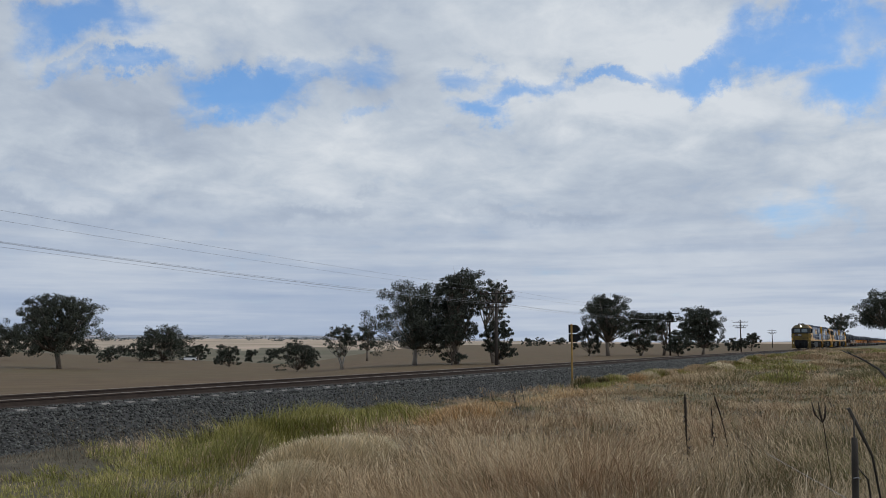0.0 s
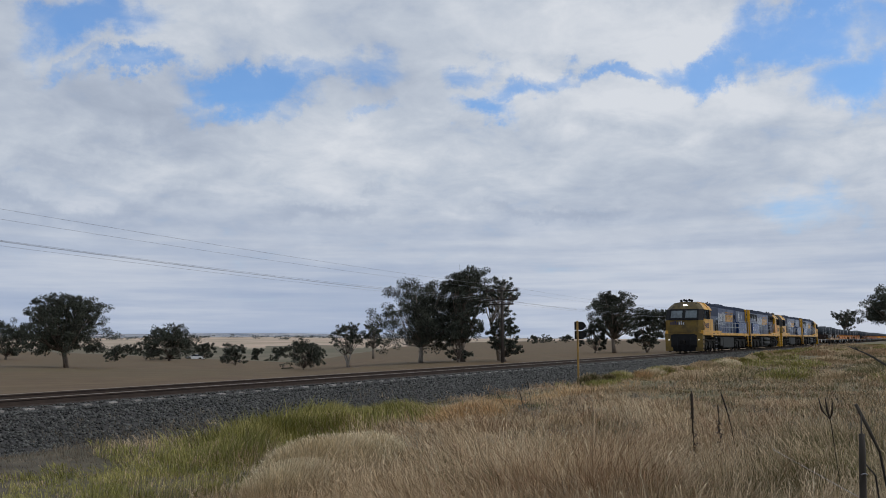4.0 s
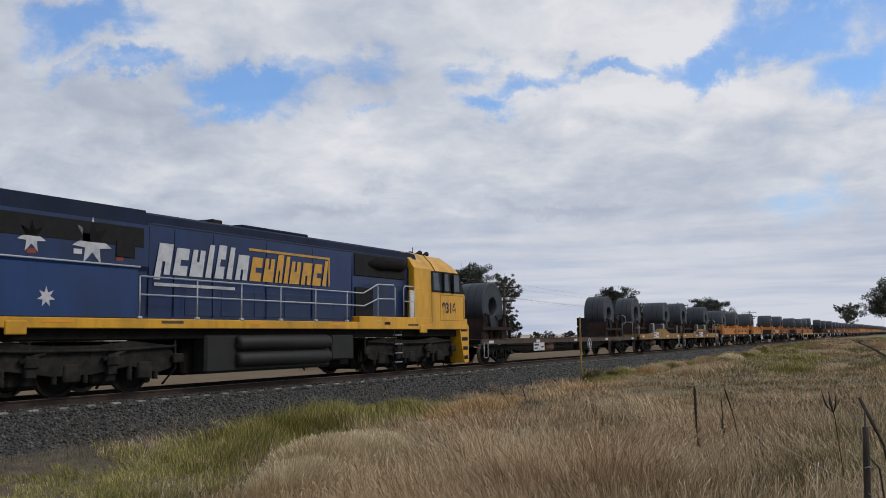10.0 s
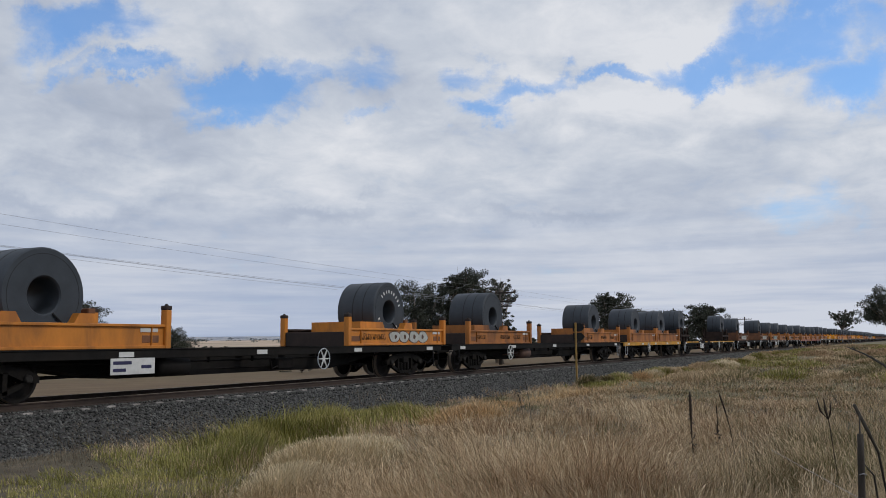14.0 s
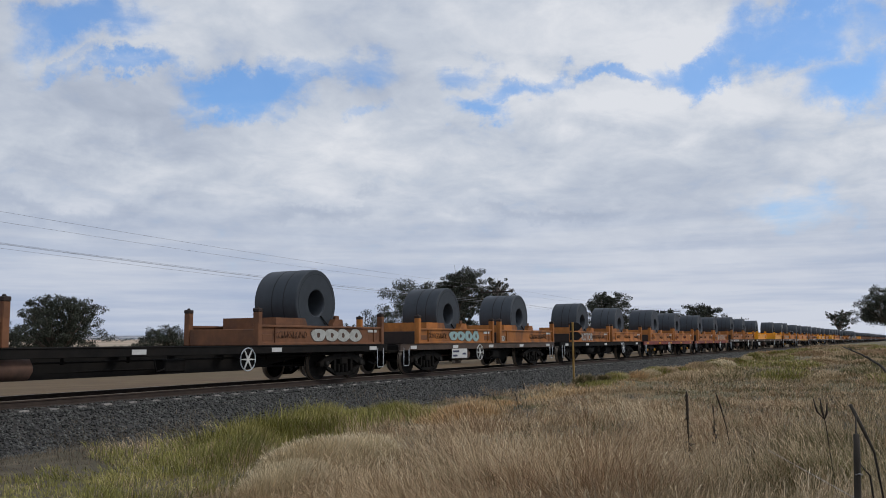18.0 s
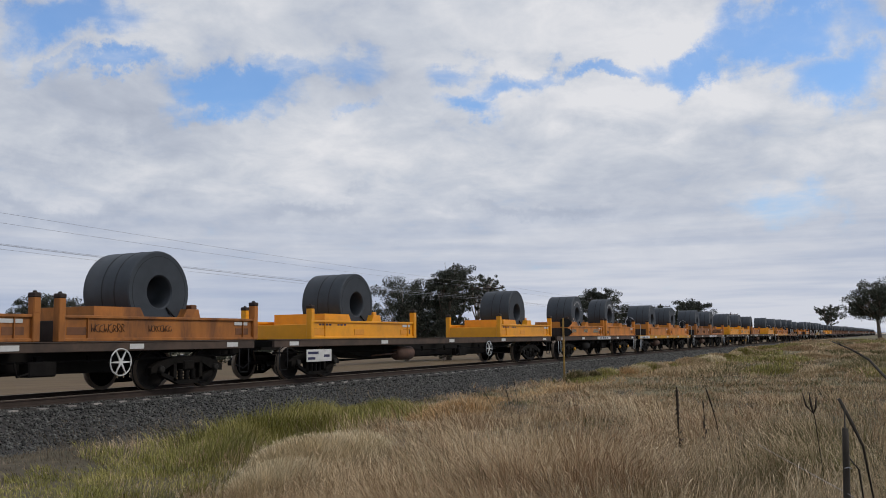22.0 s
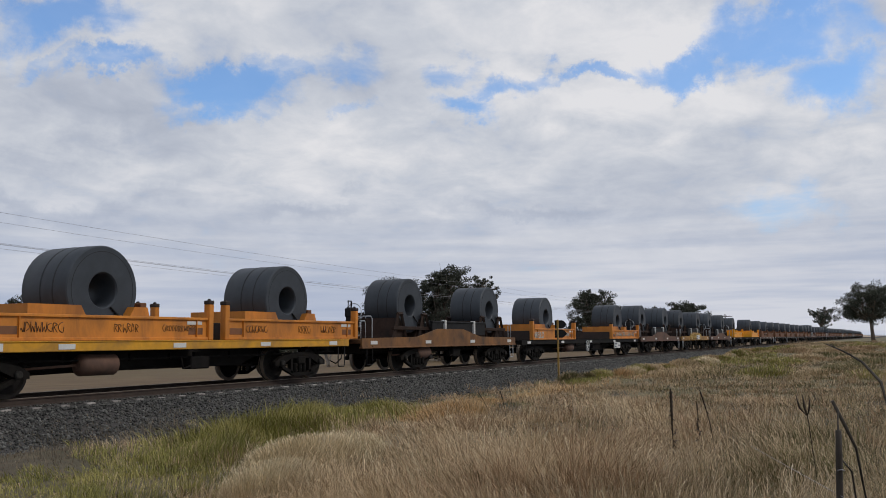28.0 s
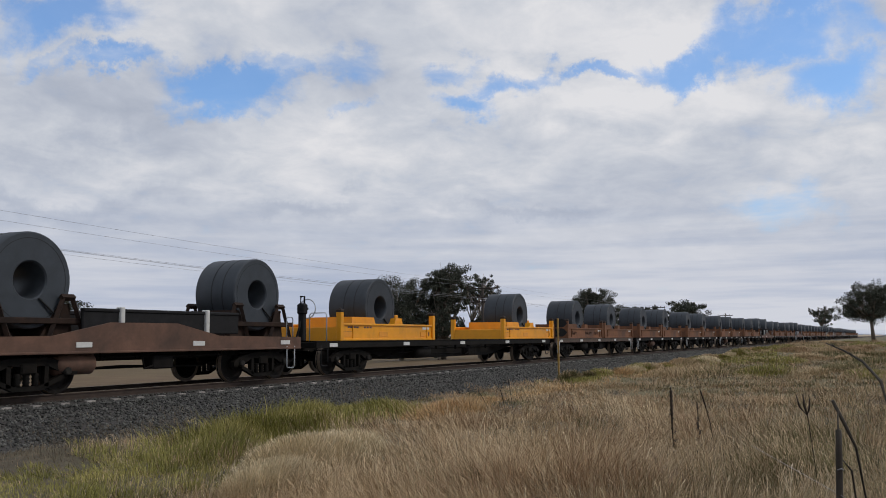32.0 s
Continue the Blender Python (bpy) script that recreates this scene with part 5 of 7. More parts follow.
def locomotive(u, number, turned, label, ochre_patch=False):
    """A big diesel: full-width cab at the front, long blue hood with a walkway, yellow sill, two three-axle bogies."""
    loco = base("locomotive", label, "locomotive", "locomotives at the head of the train")
    # running sill and underframe
    def sill(bm):
        bevelled(bm, 0.95, 21.15, -1.45, 1.45, 1.36, 1.57, 0.015)
        bevelled(bm, 1.0, 8.0, -1.452, 1.452, 1.36, 1.74, 0.015)
    part("sill", cached("loco sill", sill), YELLOW, loco, "grimy yellow running sill")
    part("underframe", cached("loco underframe", lambda bm: (bevelled(bm, 0.9, 21.2, -1.25, 1.25, 1.12, 1.4, 0.03), bevelled(bm, 7.7, 14.5, -0.88, 0.88, 0.3, 1.2, 0.05))), GRIME, loco)
    # cab, tapering towards its roof
    def cab(bm):
        levels = [(1.5, 0.88, 3.62, 1.45), (2.52, 0.84, 3.62, 1.45), (2.6, 0.9, 3.62, 1.45), (3.36, 1.28, 3.62, 1.41), (3.62, 1.5, 3.62, 1.22), (3.88, 1.78, 3.62, 0.95), (3.97, 2.2, 3.62, 0.6)]
        rings = [[bm.verts.new(p) for p in ((a, 0.32 - w, z), (a + 0.32, -w, z), (b, -w, z), (b, w, z), (a + 0.32, w, z), (a, w - 0.32, z))] for z, a, b, w in levels]
        for lo, hi in zip(rings, rings[1:]):
            for k in range(6):
                bm.faces.new((lo[k], lo[(k + 1) % 6], hi[(k + 1) % 6], hi[k]))
        bm.faces.new(rings[0][::-1])
        bm.faces.new(rings[-1])
    body = part("cab", cached("loco cab", cab), YELLOW, loco, "grimy yellow full-width cab with a sooty front")
    if len(body.data.materials) == 1:
        body.data.materials.append(SOOT)
        body.data.materials.append(BLACK)
        body.data.materials.append(YELLOW_SOOT)
        for face in body.data.polygons:
            front = face.normal.x < -0.3 and face.center.z > 2.55
            face.material_index = 3 if face.normal.x < -0.3 and not front else 2 if front and face.center.z < 3.3 else 1 if front or (face.center.z > 3.3 and face.center.x < 2.3) else 0
    body.material_slots[1].link = "OBJECT"
    body.material_slots[1].material = SOOT if u == 44.0 else SOOT_OLIVE if u == 0.0 else YELLOW_SOOT
    for s in (-1, 1):
        # seams of the side panel, a louvre slit, and the door in its recess
        for k, (a, b, lo, hi) in enumerate(((1.28, 3.02, 2.535, 2.55), (1.28, 3.02, 1.66, 1.672), (1.28, 1.292, 1.66, 2.55), (3.01, 3.022, 1.66, 2.55), (3.6, 3.612, 1.6, 2.6), (0.98, 1.02, 1.95, 2.4))):
            part("panel_seam", cached(("cab seam", k), lambda bm: box(bm, a, b, -0.004, 0.004, lo, hi)), YELLOW_SOOT if k < 5 else BLACK, loco, m=pose(0, s * 1.451, 0))
    part("cab_column", cached("cab column", lambda bm: (bevelled(bm, 3.62, 4.75, 1.2, 1.43, 2.6, 3.4, 0.02), prism(bm, [(1.43, 3.38), (1.25, 3.66), (0.97, 3.92), (0.6, 4.0), (0.0, 4.0), (0.0, 3.38)], 4.5, 4.78, "x"))), YELLOW, loco, "full-height yellow column behind the cab")
    part("roof_soot_panel", cached("roof soot", lambda bm: prism(bm, [(-1.452, 3.335), (-1.262, 3.63), (-0.98, 3.912), (-0.6, 4.012), (0.6, 4.012), (0.98, 3.912), (1.262, 3.63), (1.452, 3.335), (1.44, 3.33), (1.25, 3.6), (0.6, 3.99), (-0.6, 3.99), (-1.25, 3.6), (-1.44, 3.33)], 3.34, 3.375, "x")), SILL_RUST, loco, "dark rain strip over the cab roof")
    def cab_roof(bm):
        prism(bm, [(-1.44, 3.33), (-1.25, 3.62), (-0.97, 3.9), (-0.6, 4.0), (0.6, 4.0), (0.97, 3.9), (1.25, 3.62), (1.44, 3.33), (1.40, 3.31), (-1.40, 3.31)], 3.3, 4.5, "x")
    part("cab_roof", cached("loco cab roof", cab_roof), YELLOW, loco, "yellow cab roof with dark patches")
    part("cab_rear", cached("loco cab rear", lambda bm: (bevelled(bm, 3.6, 4.75, -1.44, 1.44, 1.6, 2.62, 0.02), bevelled(bm, 3.6, 4.2, -1.36, 1.36, 2.6, 3.4, 0.02))), YELLOW, loco)
    # nose, pilot and steps
    def pilot(bm):
        prism(bm, [(0.82, 1.5), (1.55, 1.5), (1.42, 0.9), (1.2, 0.18), (0.86, 0.18)], -1.42, -0.86)
        prism(bm, [(0.82, 1.5), (1.55, 1.5), (1.42, 0.9), (1.2, 0.18), (0.86, 0.18)], 0.86, 1.42)
        bevelled(bm, 0.84, 1.05, -1.18, 1.18, 1.34, 1.5, 0.03)
    part("pilot", cached("loco pilot", pilot), YELLOW if u != 0 else YELLOW_SOOT, loco, "yellow pilot with step recesses")
    part("plough", cached("loco plough", lambda bm: prism(bm, [(0.95, 0.2), (1.1, 0.16), (1.1, 1.48), (0.825, 1.48), (0.8, 0.6)], -0.98, 0.98)), BLACK, loco)
    part("coupler", cached("loco coupler", lambda bm: (bevelled(bm, 0.12, 1.0, -0.13, 0.13, 0.72, 0.98, 0.04), bevelled(bm, 0.0, 0.25, -0.2, 0.2, 0.68, 1.02, 0.06))), GRIME, loco)
    part("coupler", cached("loco coupler", None), GRIME, loco, m=pose(22, 0, 0, 0, 0, 180))
    part("nose_band", cached("nose band", lambda bm: bevelled(bm, 0.80, 0.90, -1.16, 1.16, 1.46, 1.56, 0.02)), YELLOW_SOOT, loco)
    for s in (-1, 1):
        for k in range(4):
            z = 0.3 + 0.33 * k
            a = 0.90 + 0.012 * k
            part("step", cached(("pilot step", k), lambda bm: bevelled(bm, a, a + 0.3 + 0.06 * k, -0.02, 0.02, z, z + 0.13, 0.01)), BLACK, loco, m=pose(0.02, s * 1.412, 0))
        part("ditch_lamp", cached("ditch lamp", lambda bm: tube(bm, [(0.84, 0, 0), (0.78, 0, 0)], [0.03, 0.034], 14)), LAMPDIM if u == 0 else WHITE, loco, m=pose(0, s * 1.14, 1.02))
        part("cab_grab_iron", cached("grab iron", lambda bm: tube(bm, [(0, 0, 0), (0, -0.06, 0.03), (0, -0.06, 0.62), (0, 0, 0.65)], 0.018, 6)), BLACK, loco, m=pose(1.2, s * 1.45, 1.75, 0, 0, 0 if s < 0 else 180))
    # windows
    def windscreen_frame(bm):
        plate(bm, [(0.895, 1.13, 2.56), (0.895, -1.13, 2.56), (1.275, -1.1, 3.38), (1.275, 1.1, 3.38)], 0.014)
    part("windscreen_surround", cached("windscreen surround", windscreen_frame), BLACK, loco)
    for y0, y1 in ((0.12, 0.98), (-0.98, -0.12)):
        part("windscreen", cached(("windscreen", y0), lambda bm: plate(bm, [(0.935, y1, 2.7), (0.935, y0, 2.7), (1.205, y0, 3.25), (1.205, y1, 3.25)], 0.02)), WINDSHIELD, loco, "windscreen pane with pale sky reflection in its colour")
    part("nose_lip", cached("nose lip", lambda bm: bevelled(bm, 0.76, 0.98, -1.14, 1.14, 2.53, 2.6, 0.02)), BLACK, loco)
    for s in (-1, 1):
        def band(bm):
            pts = [(1.22, s * 1.452, 2.62), (3.62, s * 1.452, 2.62), (3.62, s * 1.416, 3.34), (1.6, s * 1.416, 3.34)]
            plate(bm, pts if s < 0 else pts[::-1], 0.012)
        part("window_band", cached(("window band", s), band), BLACK, loco)
        for a, b in ((1.62, 2.18), (2.3, 2.85), (2.95, 3.5)):
            def pane(bm):
                pts = [(a, s * 1.462, 2.68), (b, s * 1.462, 2.68), (b, s * 1.432, 3.28), (a + (0.12 if a < 1.6 else 0), s * 1.432, 3.28)]
                plate(bm, pts if s < 0 else pts[::-1], 0.01)
            window = part("side_window", cached(("side window", s, a), pane), GLASS, loco)
        for x in (2.2, 2.9):
            part("window_visor", cached("visor", lambda bm: bevelled(bm, -0.03, 0.03, -0.09, 0.0, 2.6, 3.3, 0.01)), BLACK, loco, m=pose(x, s * 1.47 + (0.09 if s > 0 else 0), 0))
        part("door_window", cached("door window", lambda bm: bevelled(bm, 4.21, 4.23, -0.2, 0.2, 2.7, 3.2, 0.003)), GLASS, loco, m=pose(0, s * 1.05, 0))
        part("cab_number", store.setdefault(("number", number), None) or store.update({("number", number): lettering(number, 0.56 if number != "9316" else 0.5, 0.014)}) or store[("number", number)], NAVY, loco, "dark blue road number", side_pose(1.75 if s < 0 else 2.9, 1.93, s, 1.455))
    for y in (-0.1, 0.1):
        part("headlamp", cached("headlamp", lambda bm: tube(bm, [(1.64, 0, 3.7), (1.54, 0, 3.67)], [0.05, 0.056], 14)), LAMP if u == 0 else WHITE, loco, "lit round headlamp" if u == 0 else "", pose(0, y, 0))
    part("headlamp_box", cached("headlamp box", lambda bm: prism(bm, [(1.56, 3.55), (1.8, 3.86), (2.1, 3.86), (2.1, 3.55)], -0.85, 0.85)), YELLOW_SOOT if u not in (0.0, 44.0) else SOOT, loco)
    for y in (-0.55, 0.55):
        part("number_board", cached("number board", lambda bm: plate(bm, [(1.545, 0.17, 3.58), (1.545, -0.17, 3.58), (1.70, -0.17, 3.78), (1.70, 0.17, 3.78)], 0.012)), BLACK, loco, m=pose(-0.004, y, 0))
    part("nose_panel", cached("nose panel", lambda bm: bevelled(bm, 0.828, 0.87, -1.13, 1.13, 1.6, 2.5, 0.01)), YELLOW_SOOT, loco, "sooty yellow nose panel")
    # nose badge as plain bars, and the nose's grime-dark grab rail
    for k in range(7):
        part("nose_badge_bar", cached(("nose bar", k % 3), lambda bm: bevelled(bm, 0.812, 0.834, -0.05, 0.05, 2.18, 2.36 + 0.05 * (k % 3), 0.004)), NAVY if k < 4 else PALE, loco, m=pose(0, 0.95 - 0.16 * k, 0))
    for k in range(5):
        part("roof_horn", cached("roof horn", lambda bm: tube(bm, [(0.2, 0, 0.04), (0.08, 0, 0.09), (-0.03, 0, 0.1), (-0.1, 0, 0.1)], [0.04, 0.04, 0.07, 0.105], 12)), BLACK, loco, m=pose(2.2 + 0.12 * (k % 2), 0.4 - 0.2 * k, 3.95 + 0.05 * (k % 2)))
    part("aerial", cached("aerial", lambda bm: tube(bm, [(2.9, 0.3, 3.98), (2.9, 0.3, 4.25)], 0.012, 5)), BLACK, loco)
    # hood
    def hood(bm):
        prism(bm, [(-1.16, 1.5), (-1.2, 3.66), (-1.12, 3.86), (-0.8, 3.96), (0.8, 3.96), (1.12, 3.86), (1.2, 3.66), (1.16, 1.5)], 4.2, 20.95, "x")
    def dark_roof(ob):
        if len(ob.data.materials) == 1:
            ob.data.materials.append(ROOFBLACK)
            for face in ob.data.polygons:
                face.material_index = 1 if face.normal.z > 0.3 else 0
    dark_roof(part("hood", cached("loco hood", hood), BLUE, loco, "dusty dark blue engine hood with an oily black roof"))
    def radiator(bm):
        prism(bm, [(-1.2, 2.6), (-1.24, 2.7), (-1.24, 3.6), (-1.12, 3.94), (1.12, 3.94), (1.24, 3.6), (1.24, 2.7), (1.2, 2.6)], 15.9, 20.8, "x")
    dark_roof(part("radiator_hood", cached("radiator hood", radiator), BLUE, loco))
    part("hood_roof_hatch", cached("roof hatch", lambda bm: (bevelled(bm, 9.6, 12.4, -0.8, 0.8, 3.94, 4.03, 0.03))), ROOFBLACK, loco)
    part("exhaust_stack", cached("exhaust", lambda bm: bevelled(bm, 12.6, 13.0, -0.35, 0.35, 3.98, 4.14, 0.03)), BLACK, loco)
    part("hood_end", cached("hood end", lambda bm: bevelled(bm, 20.93, 21.02, -1.1, 1.1, 1.57, 3.6, 0.02)), SOOT, loco, "soot-brown rear bulkhead")
    part("end_plate", cached("end plate", lambda bm: (bevelled(bm, 21.0, 21.16, -1.2, 1.2, 0.3, 1.4, 0.03), bevelled(bm, 20.6, 21.01, -1.0, 1.0, 0.5, 1.3, 0.04))), GRIME, loco, "oily black end plate")
    part("front_stretcher", cached("front stretcher", lambda bm: bevelled(bm, 1.3, 1.9, -1.0, 1.0, 0.4, 1.3, 0.04)), GRIME, loco)
    part("gangway", cached("gangway", lambda bm: bevelled(bm, 21.0, 21.55, -0.42, 0.42, 1.4, 1.52, 0.02)), BLACK, loco)
    for s in (-1, 1):
        part("hood_end_frame", cached(("hood end frame", s), lambda bm: bevelled(bm, 20.8, 21.12, s * 1.22 - 0.12, s * 1.22 + 0.12, 1.57, 3.86, 0.02)), YELLOW, loco, "yellow corner column with dark openings")
        for z0, z1 in ((2.55, 3.05), (3.3, 3.5)):
            part("column_opening", cached(("column opening", s, z0), lambda bm: bevelled(bm, 20.87, 21.05, s * 1.345 - 0.006, s * 1.345 + 0.006, z0, z1, 0.01)), BLACK, loco)
        part("end_step_bar", cached(("end step bar", s), lambda bm: (tube(bm, [(20.85, s * 1.4, 1.5), (20.9, s * 1.4, 1.3), (21.25, s * 1.4, 0.32)], 0.05, 6), [bevelled(bm, 20.72 + 0.1 * k, 21.1 + 0.1 * k, s * 1.3 - 0.1, s * 1.3 + 0.1, 1.12 - 0.34 * k, 1.16 - 0.34 * k, 0.006) for k in range(3)])), YELLOW, loco, "yellow slanted rear step bar")
        part("locker_recess", cached(("locker recess", s), lambda bm: bevelled(bm, 20.2, 20.8, s * 1.26 - 0.12, s * 1.26 + 0.12, 1.575, 2.58, 0.01)), BLACK, loco, "black rear locker door")
        part("equipment_locker", cached(("locker", s), lambda bm: bevelled(bm, 16.35, 20.2, s * 1.28 - 0.16, s * 1.28 + 0.16, 1.57, 2.6, 0.02)), BLUE_CLEAN, loco, "dark blue equipment locker along the walkway")
        part("air_intake", cached(("intake", s), lambda bm: bevelled(bm, 5.0, 7.9, s * 1.2 - 0.03, s * 1.2 + 0.03, 2.95, 3.62, 0.02)), DARKBLUE if s < 0 else BLACK, loco, "dark slatted air intake" if s < 0 else "black recess of the blower")
        if s > 0:
            part("blower_casing", cached("blower casing", lambda bm: tube(bm, [(5.0, 1.16, 3.42), (5.3, 1.2, 3.4), (6.6, 1.2, 3.36), (7.4, 1.1, 3.34)], [0.14, 0.2, 0.19, 0.08], 14)), GRIME, loco, "oily rounded blower casing")
        for k in range(6):
            part("hood_seam", cached(("hood seam", s), lambda bm: box(bm, -0.008, 0.008, s * 1.19 - 0.014, s * 1.19 + 0.014, 1.62, 3.6)), DARKBLUE, loco, m=pose((8.0, 9.95, 11.9, 13.85, 15.1, 15.85)[k], 0, 0))
        part("cantrail_seam", cached(("cantrail", s), lambda bm: bevelled(bm, 4.8, 15.8, s * 1.2 - 0.012, s * 1.2 + 0.012, 3.63, 3.67, 0.006)), DARKBLUE, loco)
        part("hood_door", cached(("hood door", s), lambda bm: bevelled(bm, 6.9, 7.85, s * 1.19 - 0.03, s * 1.19 + 0.03, 1.62, 2.62, 0.01)), BLACK, loco, "black open engine-room grille")
        part("hood_vent", cached(("hood vent", s), lambda bm: bevelled(bm, 15.25 if s < 0 else 16.3, 15.75 if s < 0 else 16.8, s * (1.2 if s < 0 else 1.24) - 0.03, s * (1.2 if s < 0 else 1.24) + 0.03, 2.85, 3.2, 0.01)), BLACK, loco)
        for x in (9.4, 10.6, 11.8, 13.0, 14.2):
            part("hood_panel", cached(("hood panel", s), lambda bm: bevelled(bm, -0.54, 0.54, s * 1.172 - 0.012, s * 1.172 + 0.012, 1.66, 2.28, 0.008)), BLUE, loco, m=pose(x, 0, 0))
        # badge: white and orange plain shapes with an underline and a bracket
        x0 = 8.05 if s < 0 else 15.7
        flip = 1 if s < 0 else -1
        for k in range(7):
            w, h, d = ((0.42, 0.62, -0.12), (0.4, 0.56, 0), (0.4, 0.56, 0), (0.18, 0.7, 0), (0.28, 0.72, 0), (0.18, 0.7, 0), (0.4, 0.56, 0))[k]
            x = (0, 0.48, 0.94, 1.4, 1.68, 2.04, 2.32)[k]
            bm = flat_shape(slanted_block(w * 1.06, h * 1.12, d, k % 3 if w > 0.2 else 3), 0.006)
            part("badge_shape", cached(("badge white", k), lambda b, q=bm: b.from_mesh(finish(q, "q"))), PALE, loco, m=side_pose(x0 + flip * x * 1.12, 2.56, s, 1.203))
        for k in range(8):
            w, h = ((0.4, 0.54), (0.38, 0.54), (0.26, 0.66), (0.17, 0.64), (0.4, 0.54), (0.4, 0.54), (0.36, 0.54), (0.17, 0.64))[k]
            x = (0, 0.46, 0.9, 1.22, 1.44, 1.9, 2.36, 2.78)[k] + 2.84
            bm = flat_shape(slanted_block(w * 1.06, h * 1.12, 0.0, (k + 1) % 3 if w > 0.2 else 3), 0.006)
            part("badge_shape", cached(("badge gold", k), lambda b, q=bm: b.from_mesh(finish(q, "q"))), GOLD, loco, m=side_pose(x0 + flip * x * 1.1, 2.56, s, 1.203))
        part("badge_line", cached("badge line", lambda b: prism(b, rect(0, 2.6, -0.2, -0.13), 0, 0.006, "z")), PALE, loco, m=side_pose(x0, 2.5, s, 1.203))
        part("badge_line", cached("badge bracket", lambda b: (prism(b, rect(0, 3.45, 0.0, 0.06), 0, 0.006, "z"), prism(b, rect(3.39, 3.45, -0.75, 0.0), 0, 0.006, "z"))), GOLD, loco, m=side_pose(x0 + flip * 3.1, 3.32, s, 1.203))
        for x, z, r, out in ((17.4, 3.12, 0.5, 1.245), (18.8, 3.1, 0.32, 1.245), (19.9, 2.05, 0.14 if not turned else 0.3, 1.443), (18.6, 1.95, 0.1 if not turned else 0.2, 1.443)):
            part("star", cached(("star", r), lambda b: prism(b, star_outline(r), 0, 0.006, "z")), PALE, loco, "faded white seven-pointed star", side_pose(x, z, s, out))
        if turned:
            part("radiator_grille", cached(("radiator grille", s), lambda bm: bevelled(bm, 16.05, 20.75, s * 1.243 - 0.008, s * 1.243 + 0.008, 3.1, 3.52, 0.004)), BLACK, loco, "long black radiator grille under the roof")
            for k in range(4):
                part("warning_plate", cached("warning plate", lambda bm: bevelled(bm, -0.1, 0.1, -0.004, 0.004, -0.05, 0.05, 0.002)), WHITE if k % 2 else RED, loco, m=pose(16.7 + 1.05 * k, s * 1.245, 2.82 + 0.07 * (k % 2)))
        if number == "9316":
            part("door_edge", cached(("door edge", s), lambda bm: bevelled(bm, 4.76, 5.02, s * 1.4 - 0.03, s * 1.4 + 0.03, 1.62, 2.62, 0.02)), WHITE, loco, "pale grey cab door standing ajar")
        # dark slots, lifting eyes and stains along the sill
        for k, x in enumerate((3.9, 4.9, 9.2, 12.6, 15.4, 18.4)):
            part("sill_stain", cached(("sill stain", k % 3, s), lambda bm: bevelled(bm, -0.25 - 0.1 * (k % 3), 0.3, s * 1.4535 - 0.002, s * 1.4535 + 0.002, 1.47, 1.53, 0.001)), (ORANGEPATCH, SILL_RUST, ORANGEPATCH)[k % 3], loco, m=pose(x, 0, 0))
        # fuel tank, air reservoirs, ladder
        part("fuel_tank", cached(("fuel tank", s), lambda bm: bevelled(bm, 9.3, 14.2, s * 1.1 - 0.22, s * 1.1 + 0.22, 0.32, 1.22, 0.06)), TANK, loco, "grey-green slab-sided fuel tank")
        part("battery_box", cached(("battery", s), lambda bm: bevelled(bm, 8.1, 9.2, s * 1.12 - 0.2, s * 1.12 + 0.2, 0.5, 1.2, 0.04)), TANK, loco)
        if turned:
            for z in (1.02, 0.62):
                part("air_reservoir", cached("reservoir", lambda bm: tube(bm, [(-1.9, 0, 0), (-1.82, 0, 0), (1.82, 0, 0), (1.9, 0, 0)], [0.12, 0.19, 0.19, 0.12], 16)), TANK, loco, "grey cylindrical air reservoir", pose(11.3, s * 1.33, z))
        ladder = part("ladder", cached("loco ladder", lambda bm: [tube(bm, [(x, 0, 0.3), (x, 0, 1.4)], 0.018, 6) for x in (-0.2, 0.2)]), BLACK, loco, m=pose(5.8, s * 1.42, 0))
        for k in range(4):
            part("rung", cached("loco rung", lambda bm: bevelled(bm, -0.2, 0.2, -0.05, 0.05, -0.012, 0.012, 0.004)), RAILING, ladder, m=pose(0, 0, 0.34 + 0.28 * k))
        # walkway rails
        yy = s * 1.42
        runs = [[(4.75, 1.76), (4.75, 2.66), (4.82, 2.74), (5.35, 2.74), (5.42, 2.66), (5.42, 1.8)], [(4.75, 2.25), (5.42, 2.25)],
                [(5.95, 1.78), (5.95, 2.66), (6.03, 2.74), (6.95, 2.72), (7.75, 2.42), (16.3, 2.47)], [(5.95, 2.3), (6.95, 2.28), (7.7, 2.05), (16.3, 2.08)], [(16.3, 2.66), (20.9, 2.68), (21.3, 2.64), (21.32, 1.5), (21.22, 0.4)]]
        for k, run in enumerate(runs):
            part("handrail", cached(("handrail", k), lambda bm: tube(bm, [(x, 0, z) for x, z in run], 0.021, 6)), RAILING, loco, m=pose(0, yy, 0))
        for k, x in enumerate((6.95, 8.6, 10.1, 11.6, 13.1, 14.6, 16.3)):
            part("stanchion", cached(("stanchion", k == 0), lambda bm: (tube(bm, [(0, 0, 1.57), (0, 0, 2.72 if k == 0 else 2.46)], 0.019, 6), bevelled(bm, -0.06, 0.06, -0.04, 0.04, 1.56, 1.62, 0.01))), RAILING, loco, m=pose(x, yy, 0))
        part("jacking_pad", cached(("jacking", s), lambda bm: [bevelled(bm, x, x + 0.45, s * 1.45 - 0.03, s * 1.45 + 0.03, 1.24, 1.5, 0.02) for x in (4.0, 19.0)]), YELLOW, loco)
